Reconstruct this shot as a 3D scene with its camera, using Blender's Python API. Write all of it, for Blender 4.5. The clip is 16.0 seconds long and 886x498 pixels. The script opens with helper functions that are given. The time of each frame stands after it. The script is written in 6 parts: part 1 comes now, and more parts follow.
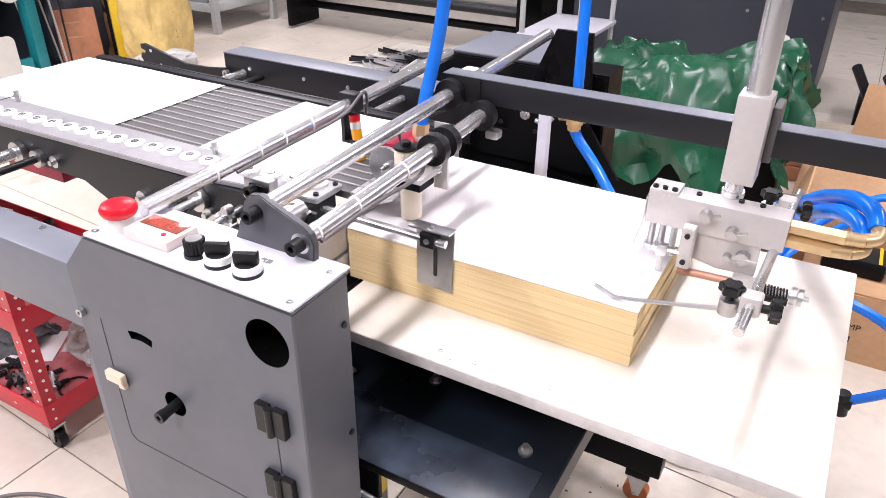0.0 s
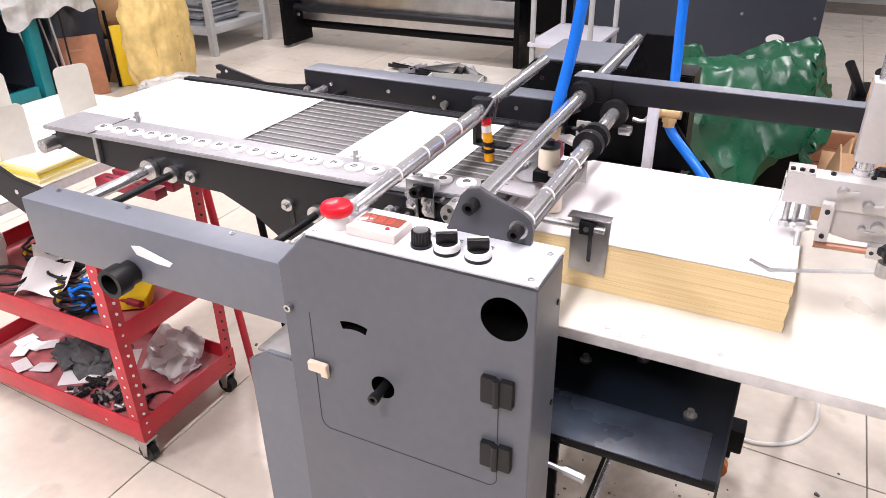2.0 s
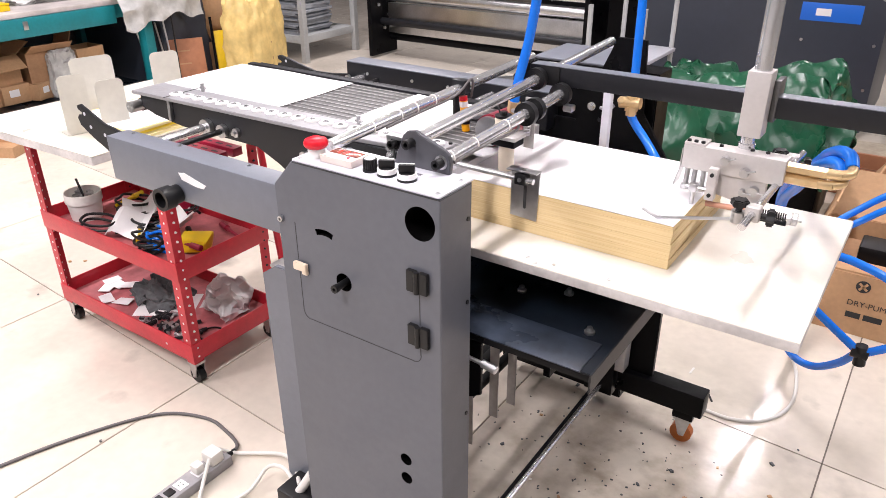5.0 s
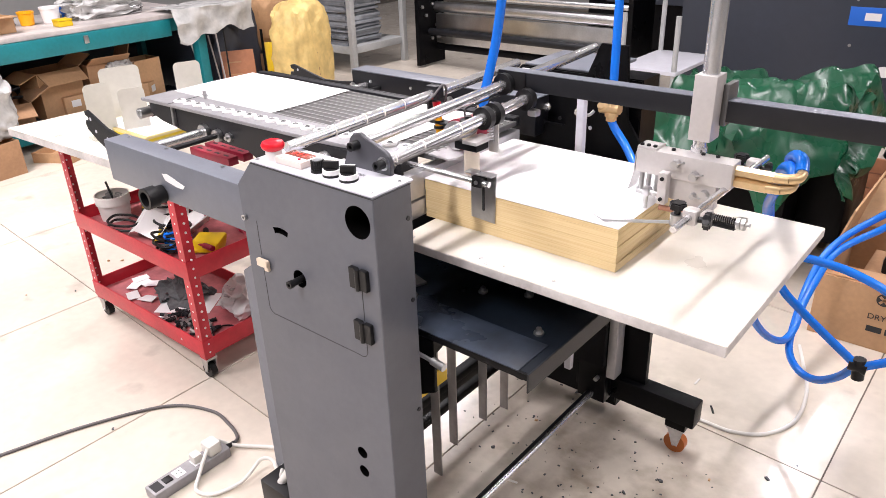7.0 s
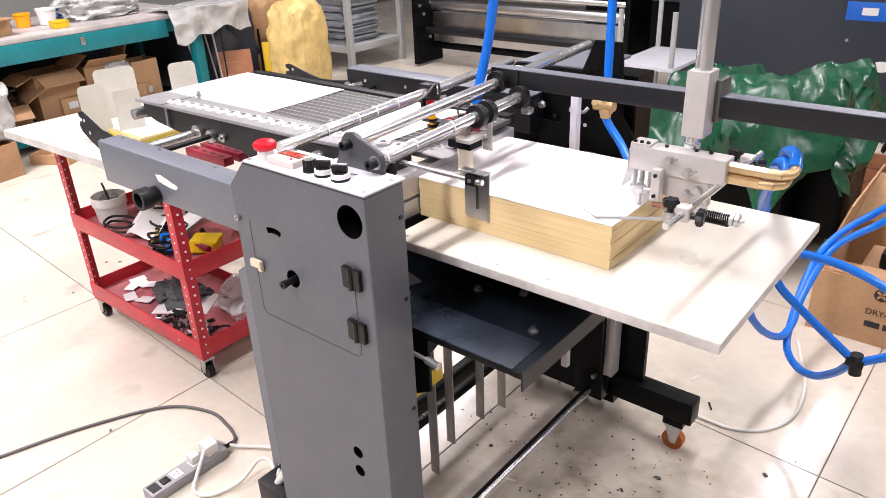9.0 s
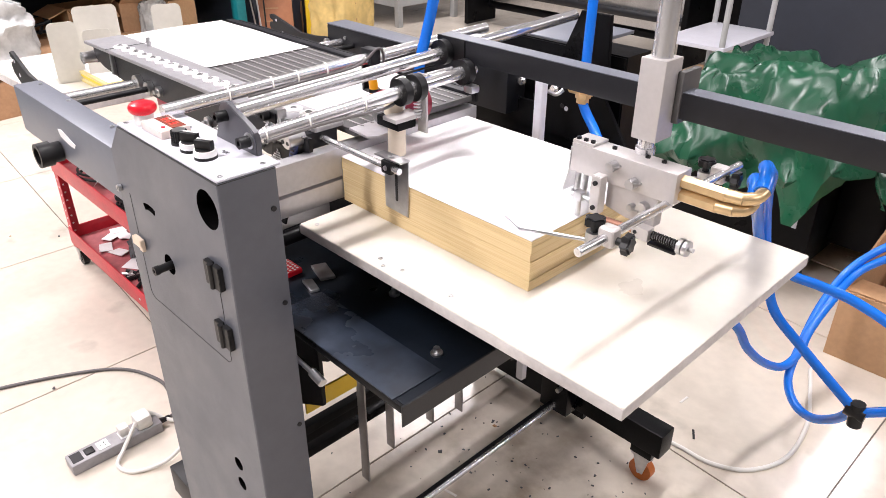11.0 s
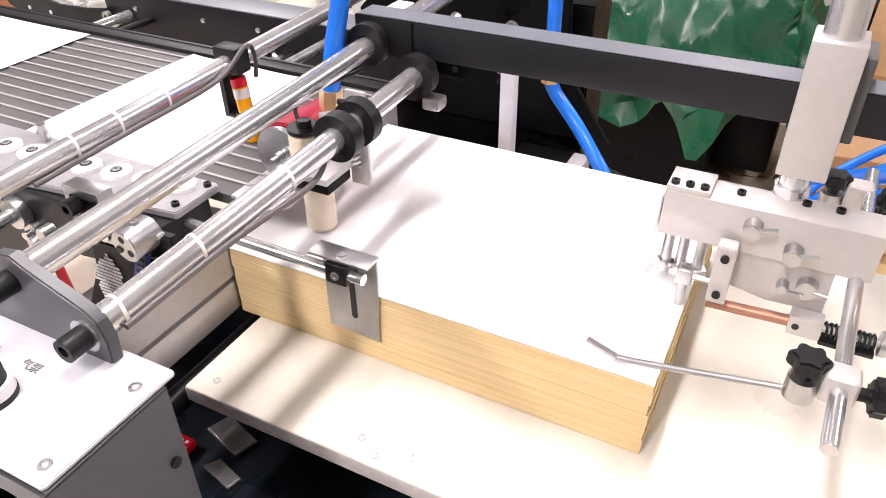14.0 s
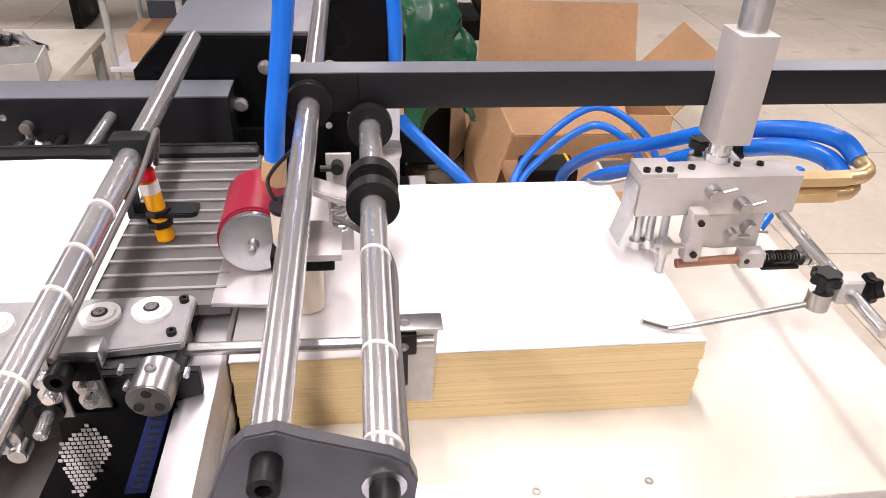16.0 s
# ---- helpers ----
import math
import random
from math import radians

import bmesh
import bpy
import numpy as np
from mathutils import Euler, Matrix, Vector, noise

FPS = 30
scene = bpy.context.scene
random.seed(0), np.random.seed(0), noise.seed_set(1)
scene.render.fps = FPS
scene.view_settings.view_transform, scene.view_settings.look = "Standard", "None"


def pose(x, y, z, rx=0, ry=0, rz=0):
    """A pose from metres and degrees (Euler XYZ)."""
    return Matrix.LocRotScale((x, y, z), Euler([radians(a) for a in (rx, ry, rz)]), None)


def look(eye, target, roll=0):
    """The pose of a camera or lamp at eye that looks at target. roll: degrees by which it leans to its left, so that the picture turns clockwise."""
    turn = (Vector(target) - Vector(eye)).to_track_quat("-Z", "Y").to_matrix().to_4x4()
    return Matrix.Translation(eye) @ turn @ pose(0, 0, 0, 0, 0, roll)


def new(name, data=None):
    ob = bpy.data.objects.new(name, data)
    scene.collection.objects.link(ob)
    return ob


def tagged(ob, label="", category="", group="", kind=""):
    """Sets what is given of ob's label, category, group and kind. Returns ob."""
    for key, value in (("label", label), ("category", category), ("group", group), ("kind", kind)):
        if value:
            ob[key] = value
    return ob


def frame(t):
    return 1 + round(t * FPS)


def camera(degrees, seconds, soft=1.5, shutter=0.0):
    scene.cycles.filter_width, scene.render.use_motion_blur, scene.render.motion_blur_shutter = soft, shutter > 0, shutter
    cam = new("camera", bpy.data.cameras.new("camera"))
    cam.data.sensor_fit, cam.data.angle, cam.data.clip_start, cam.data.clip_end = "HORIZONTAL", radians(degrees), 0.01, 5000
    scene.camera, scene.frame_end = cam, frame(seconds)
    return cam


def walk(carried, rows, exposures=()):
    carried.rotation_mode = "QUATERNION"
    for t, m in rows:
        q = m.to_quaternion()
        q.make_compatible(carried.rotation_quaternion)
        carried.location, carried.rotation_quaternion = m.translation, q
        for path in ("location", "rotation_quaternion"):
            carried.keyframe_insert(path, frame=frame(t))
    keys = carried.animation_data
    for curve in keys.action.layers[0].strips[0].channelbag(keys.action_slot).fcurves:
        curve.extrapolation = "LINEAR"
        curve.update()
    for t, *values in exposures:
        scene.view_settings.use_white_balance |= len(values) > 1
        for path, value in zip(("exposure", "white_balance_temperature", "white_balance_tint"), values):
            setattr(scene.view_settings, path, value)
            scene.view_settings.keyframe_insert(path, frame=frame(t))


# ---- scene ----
cam = camera(62.5, 16.0, 0.7)
PATH = [
    (0, (0.439, -0.419, 1.378), (-0.415, 1.096, 0.389), 0.6),
    (0.5, (0.378, -0.431, 1.375), (-0.538, 1.039, 0.374), -0.1),
    (1, (0.281, -0.492, 1.383), (-0.628, 0.988, 0.391), -1.5),
    (1.5, (0.237, -0.559, 1.386), (-0.598, 0.975, 0.412), -1.9),
    (2, (0.247, -0.622, 1.391), (-0.547, 0.945, 0.435), -1.0),
    (2.5, (0.3, -0.635, 1.394), (-0.546, 0.913, 0.451), -0.6),
    (3, (0.369, -0.648, 1.393), (-0.542, 0.877, 0.473), -0.7),
    (3.5, (0.412, -0.637, 1.392), (-0.532, 0.874, 0.483), -0.6),
    (4, (0.444, -0.667, 1.391), (-0.522, 0.83, 0.481), -0.7),
    (4.5, (0.519, -0.738, 1.392), (-0.467, 0.745, 0.481), -0.7),
    (5, (0.595, -0.795, 1.399), (-0.418, 0.674, 0.496), -0.4),
    (7.5, (0.787, -0.697, 1.395), (-0.39, 0.662, 0.52), -2.3),
    (8, (0.786, -0.699, 1.396), (-0.388, 0.661, 0.518), -2.5),
    (8.5, (0.788, -0.701, 1.394), (-0.384, 0.662, 0.517), -2.5),
    (9, (0.786, -0.697, 1.394), (-0.379, 0.671, 0.515), -2.5),
    (9.5, (0.827, -0.669, 1.396), (-0.338, 0.698, 0.516), -2.4),
    (12, (0.831, -0.245, 1.324), (-0.457, 0.894, 0.303), 1.5),
    (12.5, (0.659, -0.242, 1.317), (-0.469, 1.019, 0.252), 1.3),
    (13, (0.542, -0.226, 1.315), (-0.457, 1.125, 0.23), 0.7),
    (13.5, (0.43, -0.151, 1.299), (-0.504, 1.228, 0.19), -1.1),
    (14, (0.331, -0.111, 1.301), (-0.427, 1.337, 0.149), -0.8),
    (14.5, (0.256, -0.135, 1.311), (-0.258, 1.424, 0.167), 0.5),
    (15, (0.137, -0.188, 1.325), (-0.097, 1.455, 0.209), 1.3),
    (15.5, (0.066, -0.215, 1.333), (0.047, 1.456, 0.233), 2.1),
    (16, (-0.018, -0.162, 1.31), (0.194, 1.501, 0.219), 2.2),
]
walk(cam, [(t, look(eye, target, roll)) for t, eye, target, roll in PATH], ((0, 0.09, 6300, 12), (1.5, 0.02, 6400, 11), (4.0, 0.0, 6500, 10), (12.5, 0.0, 6500, 9), (14.0, 0.05, 6750, 11), (14.7, -0.02, 6800, 11), (15.5, -0.24, 6850, 12), (16.0, -0.26, 6850, 12)))

# ---------------- light and world ----------------
world = bpy.data.worlds.new("world")
scene.world = world
world.use_nodes = True
wn = world.node_tree.nodes
wn["Background"].inputs[0].default_value = (0.95, 0.97, 1.0, 1)
wn["Background"].inputs[1].default_value = 0.35


def area_lamp(name, m, sx, sy, watts, colour=(1.0, 0.937, 0.972)):
    d = bpy.data.lights.new(name, "AREA")
    d.shape, d.size, d.size_y, d.energy, d.color = "RECTANGLE", sx, sy, watts, colour
    ob = new(name, d)
    ob.matrix_basis = m
    return ob


# the lamp at (-2.2, -2.2) is added fill for the machine's near faces
LAMPS = [(-3.4, 0.0, 125), (-3.2, 3.6, 80), (-0.1, -1.7, 92), (-2.2, -2.2, 106), (-0.08, 1.0, 76), (-0.1, 5.2, 44), (2.8, 0.2, 58), (2.8, 3.6, 80)]
CEILING = 3.4
for lx, ly, watts in LAMPS:
    area_lamp("tube_light", pose(lx, ly, CEILING - 0.13), 0.19, 1.35, watts)

# ---------------- materials ----------------
MATS = {}


def mat(name, col, rough=0.5, metal=0.0, grain=0.0, grain_scale=40, stain=0.0, stain_scale=3, bump=0.0, bump_scale=200,
        spec=0.5, stretch=(1, 1, 1), var=0.0, rvar=0.0):
    m = bpy.data.materials.new(name)
    m.use_nodes = True
    nt = m.node_tree
    N, L = nt.nodes, nt.links
    b = N["Principled BSDF"]
    b.inputs["Metallic"].default_value = metal
    b.inputs["Roughness"].default_value = rough
    b.inputs["Specular IOR Level"].default_value = spec
    geo = N.new("ShaderNodeNewGeometry")
    mp = N.new("ShaderNodeMapping")
    mp.inputs["Scale"].default_value = stretch
    L.new(geo.outputs["Position"], mp.inputs["Vector"])
    base = N.new("ShaderNodeRGB")
    base.outputs[0].default_value = (*col, 1)
    out = base.outputs[0]

    def noise_factor(scale, detail=4):
        n = N.new("ShaderNodeTexNoise")
        n.inputs["Scale"].default_value = scale
        n.inputs["Detail"].default_value = detail
        L.new(mp.outputs[0], n.inputs["Vector"])
        return n.outputs["Fac"]

    def shade(out, fac, amount):
        r = N.new("ShaderNodeMapRange")
        r.inputs["From Min"].default_value, r.inputs["From Max"].default_value = 0.3, 0.7
        r.inputs["To Min"].default_value, r.inputs["To Max"].default_value = 1 - amount, 1 + amount * 0.5
        L.new(fac, r.inputs["Value"])
        v = N.new("ShaderNodeVectorMath")
        v.operation = "SCALE"
        L.new(out, v.inputs[0])
        L.new(r.outputs[0], v.inputs["Scale"])
        return v.outputs[0]

    if grain:
        out = shade(out, noise_factor(grain_scale), grain)
    if stain:
        out = shade(out, noise_factor(stain_scale, 6), stain)
    if var:
        oi = N.new("ShaderNodeObjectInfo")
        out = shade(out, oi.outputs["Random"], var)
    L.new(out, b.inputs["Base Color"])
    if rvar:
        r = N.new("ShaderNodeMapRange")
        r.inputs["From Min"].default_value, r.inputs["From Max"].default_value = 0.3, 0.7
        r.inputs["To Min"].default_value, r.inputs["To Max"].default_value = max(rough - rvar, 0.02), rough + rvar
        L.new(noise_factor(9, 5), r.inputs["Value"])
        L.new(r.outputs[0], b.inputs["Roughness"])
    if bump:
        bp = N.new("ShaderNodeBump")
        bp.inputs["Strength"].default_value = bump
        bp.inputs["Distance"].default_value = 0.002
        L.new(noise_factor(bump_scale), bp.inputs["Height"])
        L.new(bp.outputs[0], b.inputs["Normal"])
    MATS[name] = m
    return m


GREY = mat("grey_paint", (0.1, 0.107, 0.129), 0.42, 0.0, 0.06, 60, 0.08, 4, 0.08, 500, rvar=0.08)
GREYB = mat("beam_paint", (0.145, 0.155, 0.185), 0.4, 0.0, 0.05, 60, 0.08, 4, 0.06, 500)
PANEL = mat("control_panel_face", (0.62, 0.62, 0.68), 0.35, 0.0, 0.04, 80, 0.07, 9)
BLACK = mat("black_paint", (0.004, 0.004, 0.005), 0.38, 0.0, 0.2, 60, 0.3, 6, 0.1, 300, rvar=0.12, spec=0.12)
# near-black puts the shade inside the cabinet's holes into their wall colour
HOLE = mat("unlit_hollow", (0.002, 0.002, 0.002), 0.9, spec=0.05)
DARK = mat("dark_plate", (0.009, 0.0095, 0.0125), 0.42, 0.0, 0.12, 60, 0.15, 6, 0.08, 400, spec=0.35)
BLUED = mat("dark_tray_steel", (0.007, 0.011, 0.018), 0.36, 0.0, 0.25, 25, 0.5, 5, 0.05, 300, rvar=0.2, spec=0.2)
CHROME = mat("polished_steel", (0.68, 0.68, 0.69), 0.21, 0.82, 0.05, 60, 0.08, 14, 0.03, 700, rvar=0.06)
STEEL = mat("brushed_steel", (0.55, 0.55, 0.56), 0.32, 1.0, 0.1, 90, 0.15, 9, 0.05, 600)
ALU = mat("milled_aluminium", (0.56, 0.535, 0.525), 0.42, 0.35, 0.04, 120, 0.04, 10, 0.05, 700)
ALUR = mat("aluminium_rail", (0.57, 0.56, 0.58), 0.42, 0.55, 0.06, 100, 0.1, 8, 0.05, 600)
RAILM = mat("anodised_rail", (0.36, 0.355, 0.37), 0.45, 0.4, 0.08, 100, 0.16, 9, 0.05, 600)
WASHER = mat("pale_washer", (0.82, 0.81, 0.8), 0.4, 0.0, 0.04, 80)
CASTOR = mat("orange_castor_wheel", (0.5, 0.13, 0.02), 0.45, 0.0, 0.1, 60)
SLAT = mat("dull_zinc", (0.4, 0.38, 0.37), 0.5, 0.4, 0.1, 60, 0.2, 8)
ROLLER = mat("cream_nylon", (0.78, 0.68, 0.55), 0.4, 0.0, 0.05, 60)
FIBRE = mat("brown_fibreboard", (0.36, 0.15, 0.075), 0.6, 0.0, 0.12, 30, 0.15, 6)
RUBBER = mat("black_plastic", (0.006, 0.006, 0.007), 0.45, 0.0, 0.15, 80, 0.0, 4, spec=0.35)
STOPP = mat("cream_painted_plate", (0.56, 0.54, 0.48), 0.4, 0.0, 0.04, 60, 0.1, 9)
WHITEP = mat("white_plastic", (0.78, 0.76, 0.73), 0.4, 0.0, 0.04, 60, 0.06, 12)
PAPER = mat("white_paper", (0.8, 0.785, 0.79), 0.6, 0.0, 0.015, 90, 0.05, 7, 0.05, 25)
# stain blotches mix brown smudges with soft shadows put into the colour
BOARD = mat("white_laminate_board", (0.68, 0.64, 0.565), 0.34, 0.0, 0.03, 60, 0.17, 6, 0.03, 90, rvar=0.08)
BOARDE = mat("board_edge", (0.62, 0.59, 0.58), 0.6, 0.0, 0.1, 90, 0.2, 12)
CARTR = mat("red_paint", (0.52, 0.018, 0.036), 0.36, 0.0, 0.1, 50, 0.2, 9, 0.1, 300)
CARTD = mat("red_tray_dirty", (0.46, 0.13, 0.14), 0.55, 0.0, 0.2, 40, 0.35, 8, 0.1, 200)
ESTOP = mat("red_button", (0.62, 0.006, 0.02), 0.28)
BLUE = mat("blue_hose", (0.005, 0.16, 0.72), 0.25, 0.0, 0.05, 40, 0.08, 6)
BRASS = mat("brass", (0.68, 0.5, 0.28), 0.36, 0.7, 0.1, 60, 0.15, 20)
COPPER = mat("copper", (0.45, 0.23, 0.16), 0.4, 0.5, 0.1, 60, 0.1, 20)
ORANGE = mat("orange_plastic", (0.9, 0.4, 0.008), 0.3, 0.0, 0.04, 60)
MAROON = mat("maroon_drum", (0.28, 0.01, 0.035), 0.35, 0.0, 0.1, 40, 0.1, 9)
KRAFT = mat("corrugated_cardboard", (0.5, 0.3, 0.16), 0.8, 0.0, 0.08, 60, 0.15, 4, 0.15, 150)
FLATCARD = mat("grey_flat_card", (0.42, 0.36, 0.28), 0.85, 0.0, 0.1, 40, 0.3, 5, 0.15, 150)
KRAFTD = mat("worn_cardboard", (0.42, 0.24, 0.13), 0.85, 0.0, 0.1, 50, 0.25, 4, 0.15, 150)
TARP = mat("green_tarpaulin", (0.009, 0.08, 0.038), 0.3, 0.0, 0.12, 12, 0.3, 5, 0.12, 160, rvar=0.1)
TEAL = mat("teal_paint", (0.01, 0.2, 0.23), 0.4, 0.0, 0.08, 50, 0.15, 6)
YSACK = mat("yellow_woven_sack", (0.73, 0.53, 0.2), 0.55, 0.0, 0.1, 30, 0.28, 7, 0.5, 45)
YELLOW = mat("yellow_paint", (0.75, 0.5, 0.01), 0.4, 0.0, 0.06, 40)
CLEARBAG = mat("cloudy_plastic_film", (0.56, 0.56, 0.55), 0.22, 0.0, 0.2, 18, 0.3, 7, 0.4, 40)
BENCHTOP = mat("worn_bench_laminate", (0.56, 0.51, 0.49), 0.45, 0.0, 0.1, 30, 0.3, 5, 0.05, 90)
BAG = mat("milky_plastic_bag", (0.85, 0.85, 0.85), 0.25, 0.0, 0.06, 30, 0.1, 14, 0.3, 60)
BAG.node_tree.nodes["Principled BSDF"].inputs["Transmission Weight"].default_value = 0.2
CLOTH = mat("grey_rag", (0.11, 0.115, 0.12), 0.9, 0.0, 0.3, 60, 0.3, 12, 0.4, 120)
CABLEG = mat("grey_cable", (0.11, 0.1, 0.1), 0.5)
CABLEW = mat("white_cable", (0.72, 0.7, 0.66), 0.45)
WALL = mat("wall_paint", (0.4, 0.4, 0.4), 0.7, 0.0, 0.03, 20, 0.08, 1.2)
CEIL = mat("ceiling_paint", (0.42, 0.42, 0.43), 0.8, 0.0, 0.02, 20, 0.04, 1)
SHELF = mat("shelf_paint", (0.42, 0.43, 0.43), 0.45, 0.0, 0.06, 40, 0.12, 5)
STACK = mat("stacked_sheets", (0.6, 0.6, 0.57), 0.7, 0.0, 0.3, 8, 0.3, 3, 0.2, 60, var=0.3)
BLUEPAPER = mat("grey_sheets", (0.3, 0.32, 0.35), 0.7, 0.0, 0.3, 8, 0.3, 3, 0.2, 60, var=0.3)
FILM = mat("display_window", (0.24, 0.065, 0.045), 0.15, 0.0, 0.1, 30)
PLATE = mat("bearing_plate_paint", (0.07, 0.071, 0.082), 0.4, 0.0, 0.06, 60, 0.1, 8, 0.06, 400)
PRINT = mat("grey_print", (0.22, 0.22, 0.24), 0.6)
FRAMEP = mat("clear_display_frame", (0.7, 0.6, 0.55), 0.2, 0.0, 0.05, 40)
LED = mat("lit_digit", (0.6, 0.01, 0.01), 0.4)
LED.node_tree.nodes["Principled BSDF"].inputs["Emission Color"].default_value = (1.0, 0.06, 0.04, 1)
LED.node_tree.nodes["Principled BSDF"].inputs["Emission Strength"].default_value = 0.8
TERMINAL = mat("terminal_blue", (0.02, 0.035, 0.14), 0.4, 0.0, 0.1, 60)
NAVY = mat("navy_panel", (0.035, 0.042, 0.06), 0.4, 0.0, 0.06, 20, 0.08, 2)
LABELB = mat("blue_label", (0.01, 0.13, 0.6), 0.4)
GROUT = mat("tile_joint", (0.2, 0.17, 0.14), 0.8, 0.0, 0.1, 40, 0.3, 5)
# blue-grey tone and strong blotches carry dust and a painted reflected sheen
TRAYPLATE = mat("dark_dusty_sheen", (0.026, 0.034, 0.05), 0.3, 0.0, 0.4, 30, 0.8, 7, 0.05, 300, rvar=0.12, spec=0.28)
STRIP = mat("grey_plastic", (0.3, 0.29, 0.3), 0.4, 0.0, 0.1, 60, 0.15, 12)
TAPEB = mat("conveyor_tape", (0.3, 0.29, 0.29), 0.5, 0.0, 0.08, 60)
BEDC = mat("conveyor_bed", (0.1, 0.098, 0.098), 0.45, 0.1, 0.1, 60, 0.15, 8)
INK = mat("dark_print", (0.02, 0.02, 0.022), 0.6)
TANPLATE = mat("beige_plastic", (0.72, 0.6, 0.47), 0.5, 0.0, 0.05, 60)


def layered(name, light, dark, scale, rough=0.75):
    """Edges of a pile of sheets: thin uneven layers along z."""
    m = bpy.data.materials.new(name)
    m.use_nodes = True
    N, L = m.node_tree.nodes, m.node_tree.links
    b = N["Principled BSDF"]
    b.inputs["Roughness"].default_value = rough
    geo = N.new("ShaderNodeNewGeometry")
    mp = N.new("ShaderNodeMapping")
    mp.inputs["Scale"].default_value = (3, 3, scale)
    L.new(geo.outputs["Position"], mp.inputs["Vector"])
    n = N.new("ShaderNodeTexNoise")
    n.inputs["Scale"].default_value, n.inputs["Detail"].default_value = 1.0, 5
    L.new(mp.outputs[0], n.inputs["Vector"])
    r = N.new("ShaderNodeValToRGB")
    r.color_ramp.elements[0].position, r.color_ramp.elements[0].color = 0.3, (*dark, 1)
    r.color_ramp.elements[1].position, r.color_ramp.elements[1].color = 0.62, (*light, 1)
    L.new(n.outputs["Fac"], r.inputs[0])
    L.new(r.outputs[0], b.inputs["Base Color"])
    bp = N.new("ShaderNodeBump")
    bp.inputs["Strength"].default_value, bp.inputs["Distance"].default_value = 0.4, 0.002
    L.new(n.outputs["Fac"], bp.inputs["Height"])
    L.new(bp.outputs[0], b.inputs["Normal"])
    return m


PILESIDE = layered("pile_edges", (0.76, 0.6, 0.34), (0.66, 0.48, 0.24), 520)
YPAPER = mat("yellow_paper", (0.8, 0.62, 0.04), 0.6, 0.0, 0.04, 50, 0.06, 6)
PILEYEL = layered("yellow_sheet_edges", (0.75, 0.66, 0.36), (0.62, 0.48, 0.14), 380)


def tile_material():
    m = mat("cream_floor_tile", (0.7, 0.63, 0.54), 0.16, 0.0, 0.05, 30, 0.13, 2.5, var=0.05, rvar=0.08)
    N, L = m.node_tree.nodes, m.node_tree.links
    b = N["Principled BSDF"]
    src = b.inputs["Base Color"].links[0].from_socket
    geo = N.new("ShaderNodeNewGeometry")
    v = N.new("ShaderNodeTexNoise")
    v.inputs["Scale"].default_value, v.inputs["Detail"].default_value = 5, 8
    L.new(geo.outputs["Position"], v.inputs["Vector"])
    r = N.new("ShaderNodeMapRange")
    r.inputs["From Min"].default_value, r.inputs["From Max"].default_value = 0.6, 0.72
    r.inputs["To Min"].default_value, r.inputs["To Max"].default_value = 1.0, 0.72
    L.new(v.outputs["Fac"], r.inputs["Value"])
    s = N.new("ShaderNodeVectorMath")
    s.operation = "SCALE"
    L.new(src, s.inputs[0])
    L.new(r.outputs[0], s.inputs["Scale"])
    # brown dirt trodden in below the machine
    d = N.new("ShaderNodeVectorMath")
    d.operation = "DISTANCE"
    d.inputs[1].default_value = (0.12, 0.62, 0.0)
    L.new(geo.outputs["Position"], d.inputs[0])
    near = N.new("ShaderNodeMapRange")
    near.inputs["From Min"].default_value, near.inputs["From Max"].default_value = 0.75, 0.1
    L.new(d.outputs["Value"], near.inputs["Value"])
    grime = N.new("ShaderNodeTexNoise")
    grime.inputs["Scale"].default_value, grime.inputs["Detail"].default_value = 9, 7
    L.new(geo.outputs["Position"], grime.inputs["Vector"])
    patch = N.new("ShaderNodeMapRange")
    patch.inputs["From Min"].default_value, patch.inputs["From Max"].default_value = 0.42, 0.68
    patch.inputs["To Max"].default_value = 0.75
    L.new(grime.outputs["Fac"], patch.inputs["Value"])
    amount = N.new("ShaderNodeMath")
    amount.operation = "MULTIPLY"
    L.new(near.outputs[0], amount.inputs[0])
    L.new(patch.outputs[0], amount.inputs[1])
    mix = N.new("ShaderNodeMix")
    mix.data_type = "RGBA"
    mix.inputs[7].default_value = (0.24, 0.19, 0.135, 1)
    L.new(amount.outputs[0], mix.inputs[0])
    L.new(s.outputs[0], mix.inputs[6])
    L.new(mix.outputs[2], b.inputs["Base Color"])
    return m


TILE = tile_material()

# ---------------- mesh helpers ----------------
ORIGIN = {}


def thing(name, at, label, category, group="", kind=""):
    ob = new(name)
    ob.empty_display_size = 0.05
    ob.location = at
    ORIGIN[ob.name] = Vector(at)
    return tagged(ob, label, category, group, kind)


def part(name, bm, material, parent=None, label="", smooth=True):
    me = bpy.data.meshes.new(name)
    bmesh.ops.recalc_face_normals(bm, faces=bm.faces)
    bm.to_mesh(me)
    bm.free()
    for one in material if isinstance(material, (list, tuple)) else (material,):
        me.materials.append(one)
    if smooth:
        me.polygons.foreach_set("use_smooth", [True] * len(me.polygons))
        me.set_sharp_from_angle(angle=radians(32))
    ob = new(name, me)
    if parent is not None:
        ob.parent = parent
        ob.matrix_parent_inverse = Matrix.Translation(-ORIGIN.get(parent.name, Vector((0, 0, 0))))
    if label:
        ob["label"] = label
    return ob


def whole(name, bm, material, label, category, group="", kind="", smooth=True):
    return tagged(part(name, bm, material, None, "", smooth), label, category, group, kind)


def B():
    return bmesh.new()


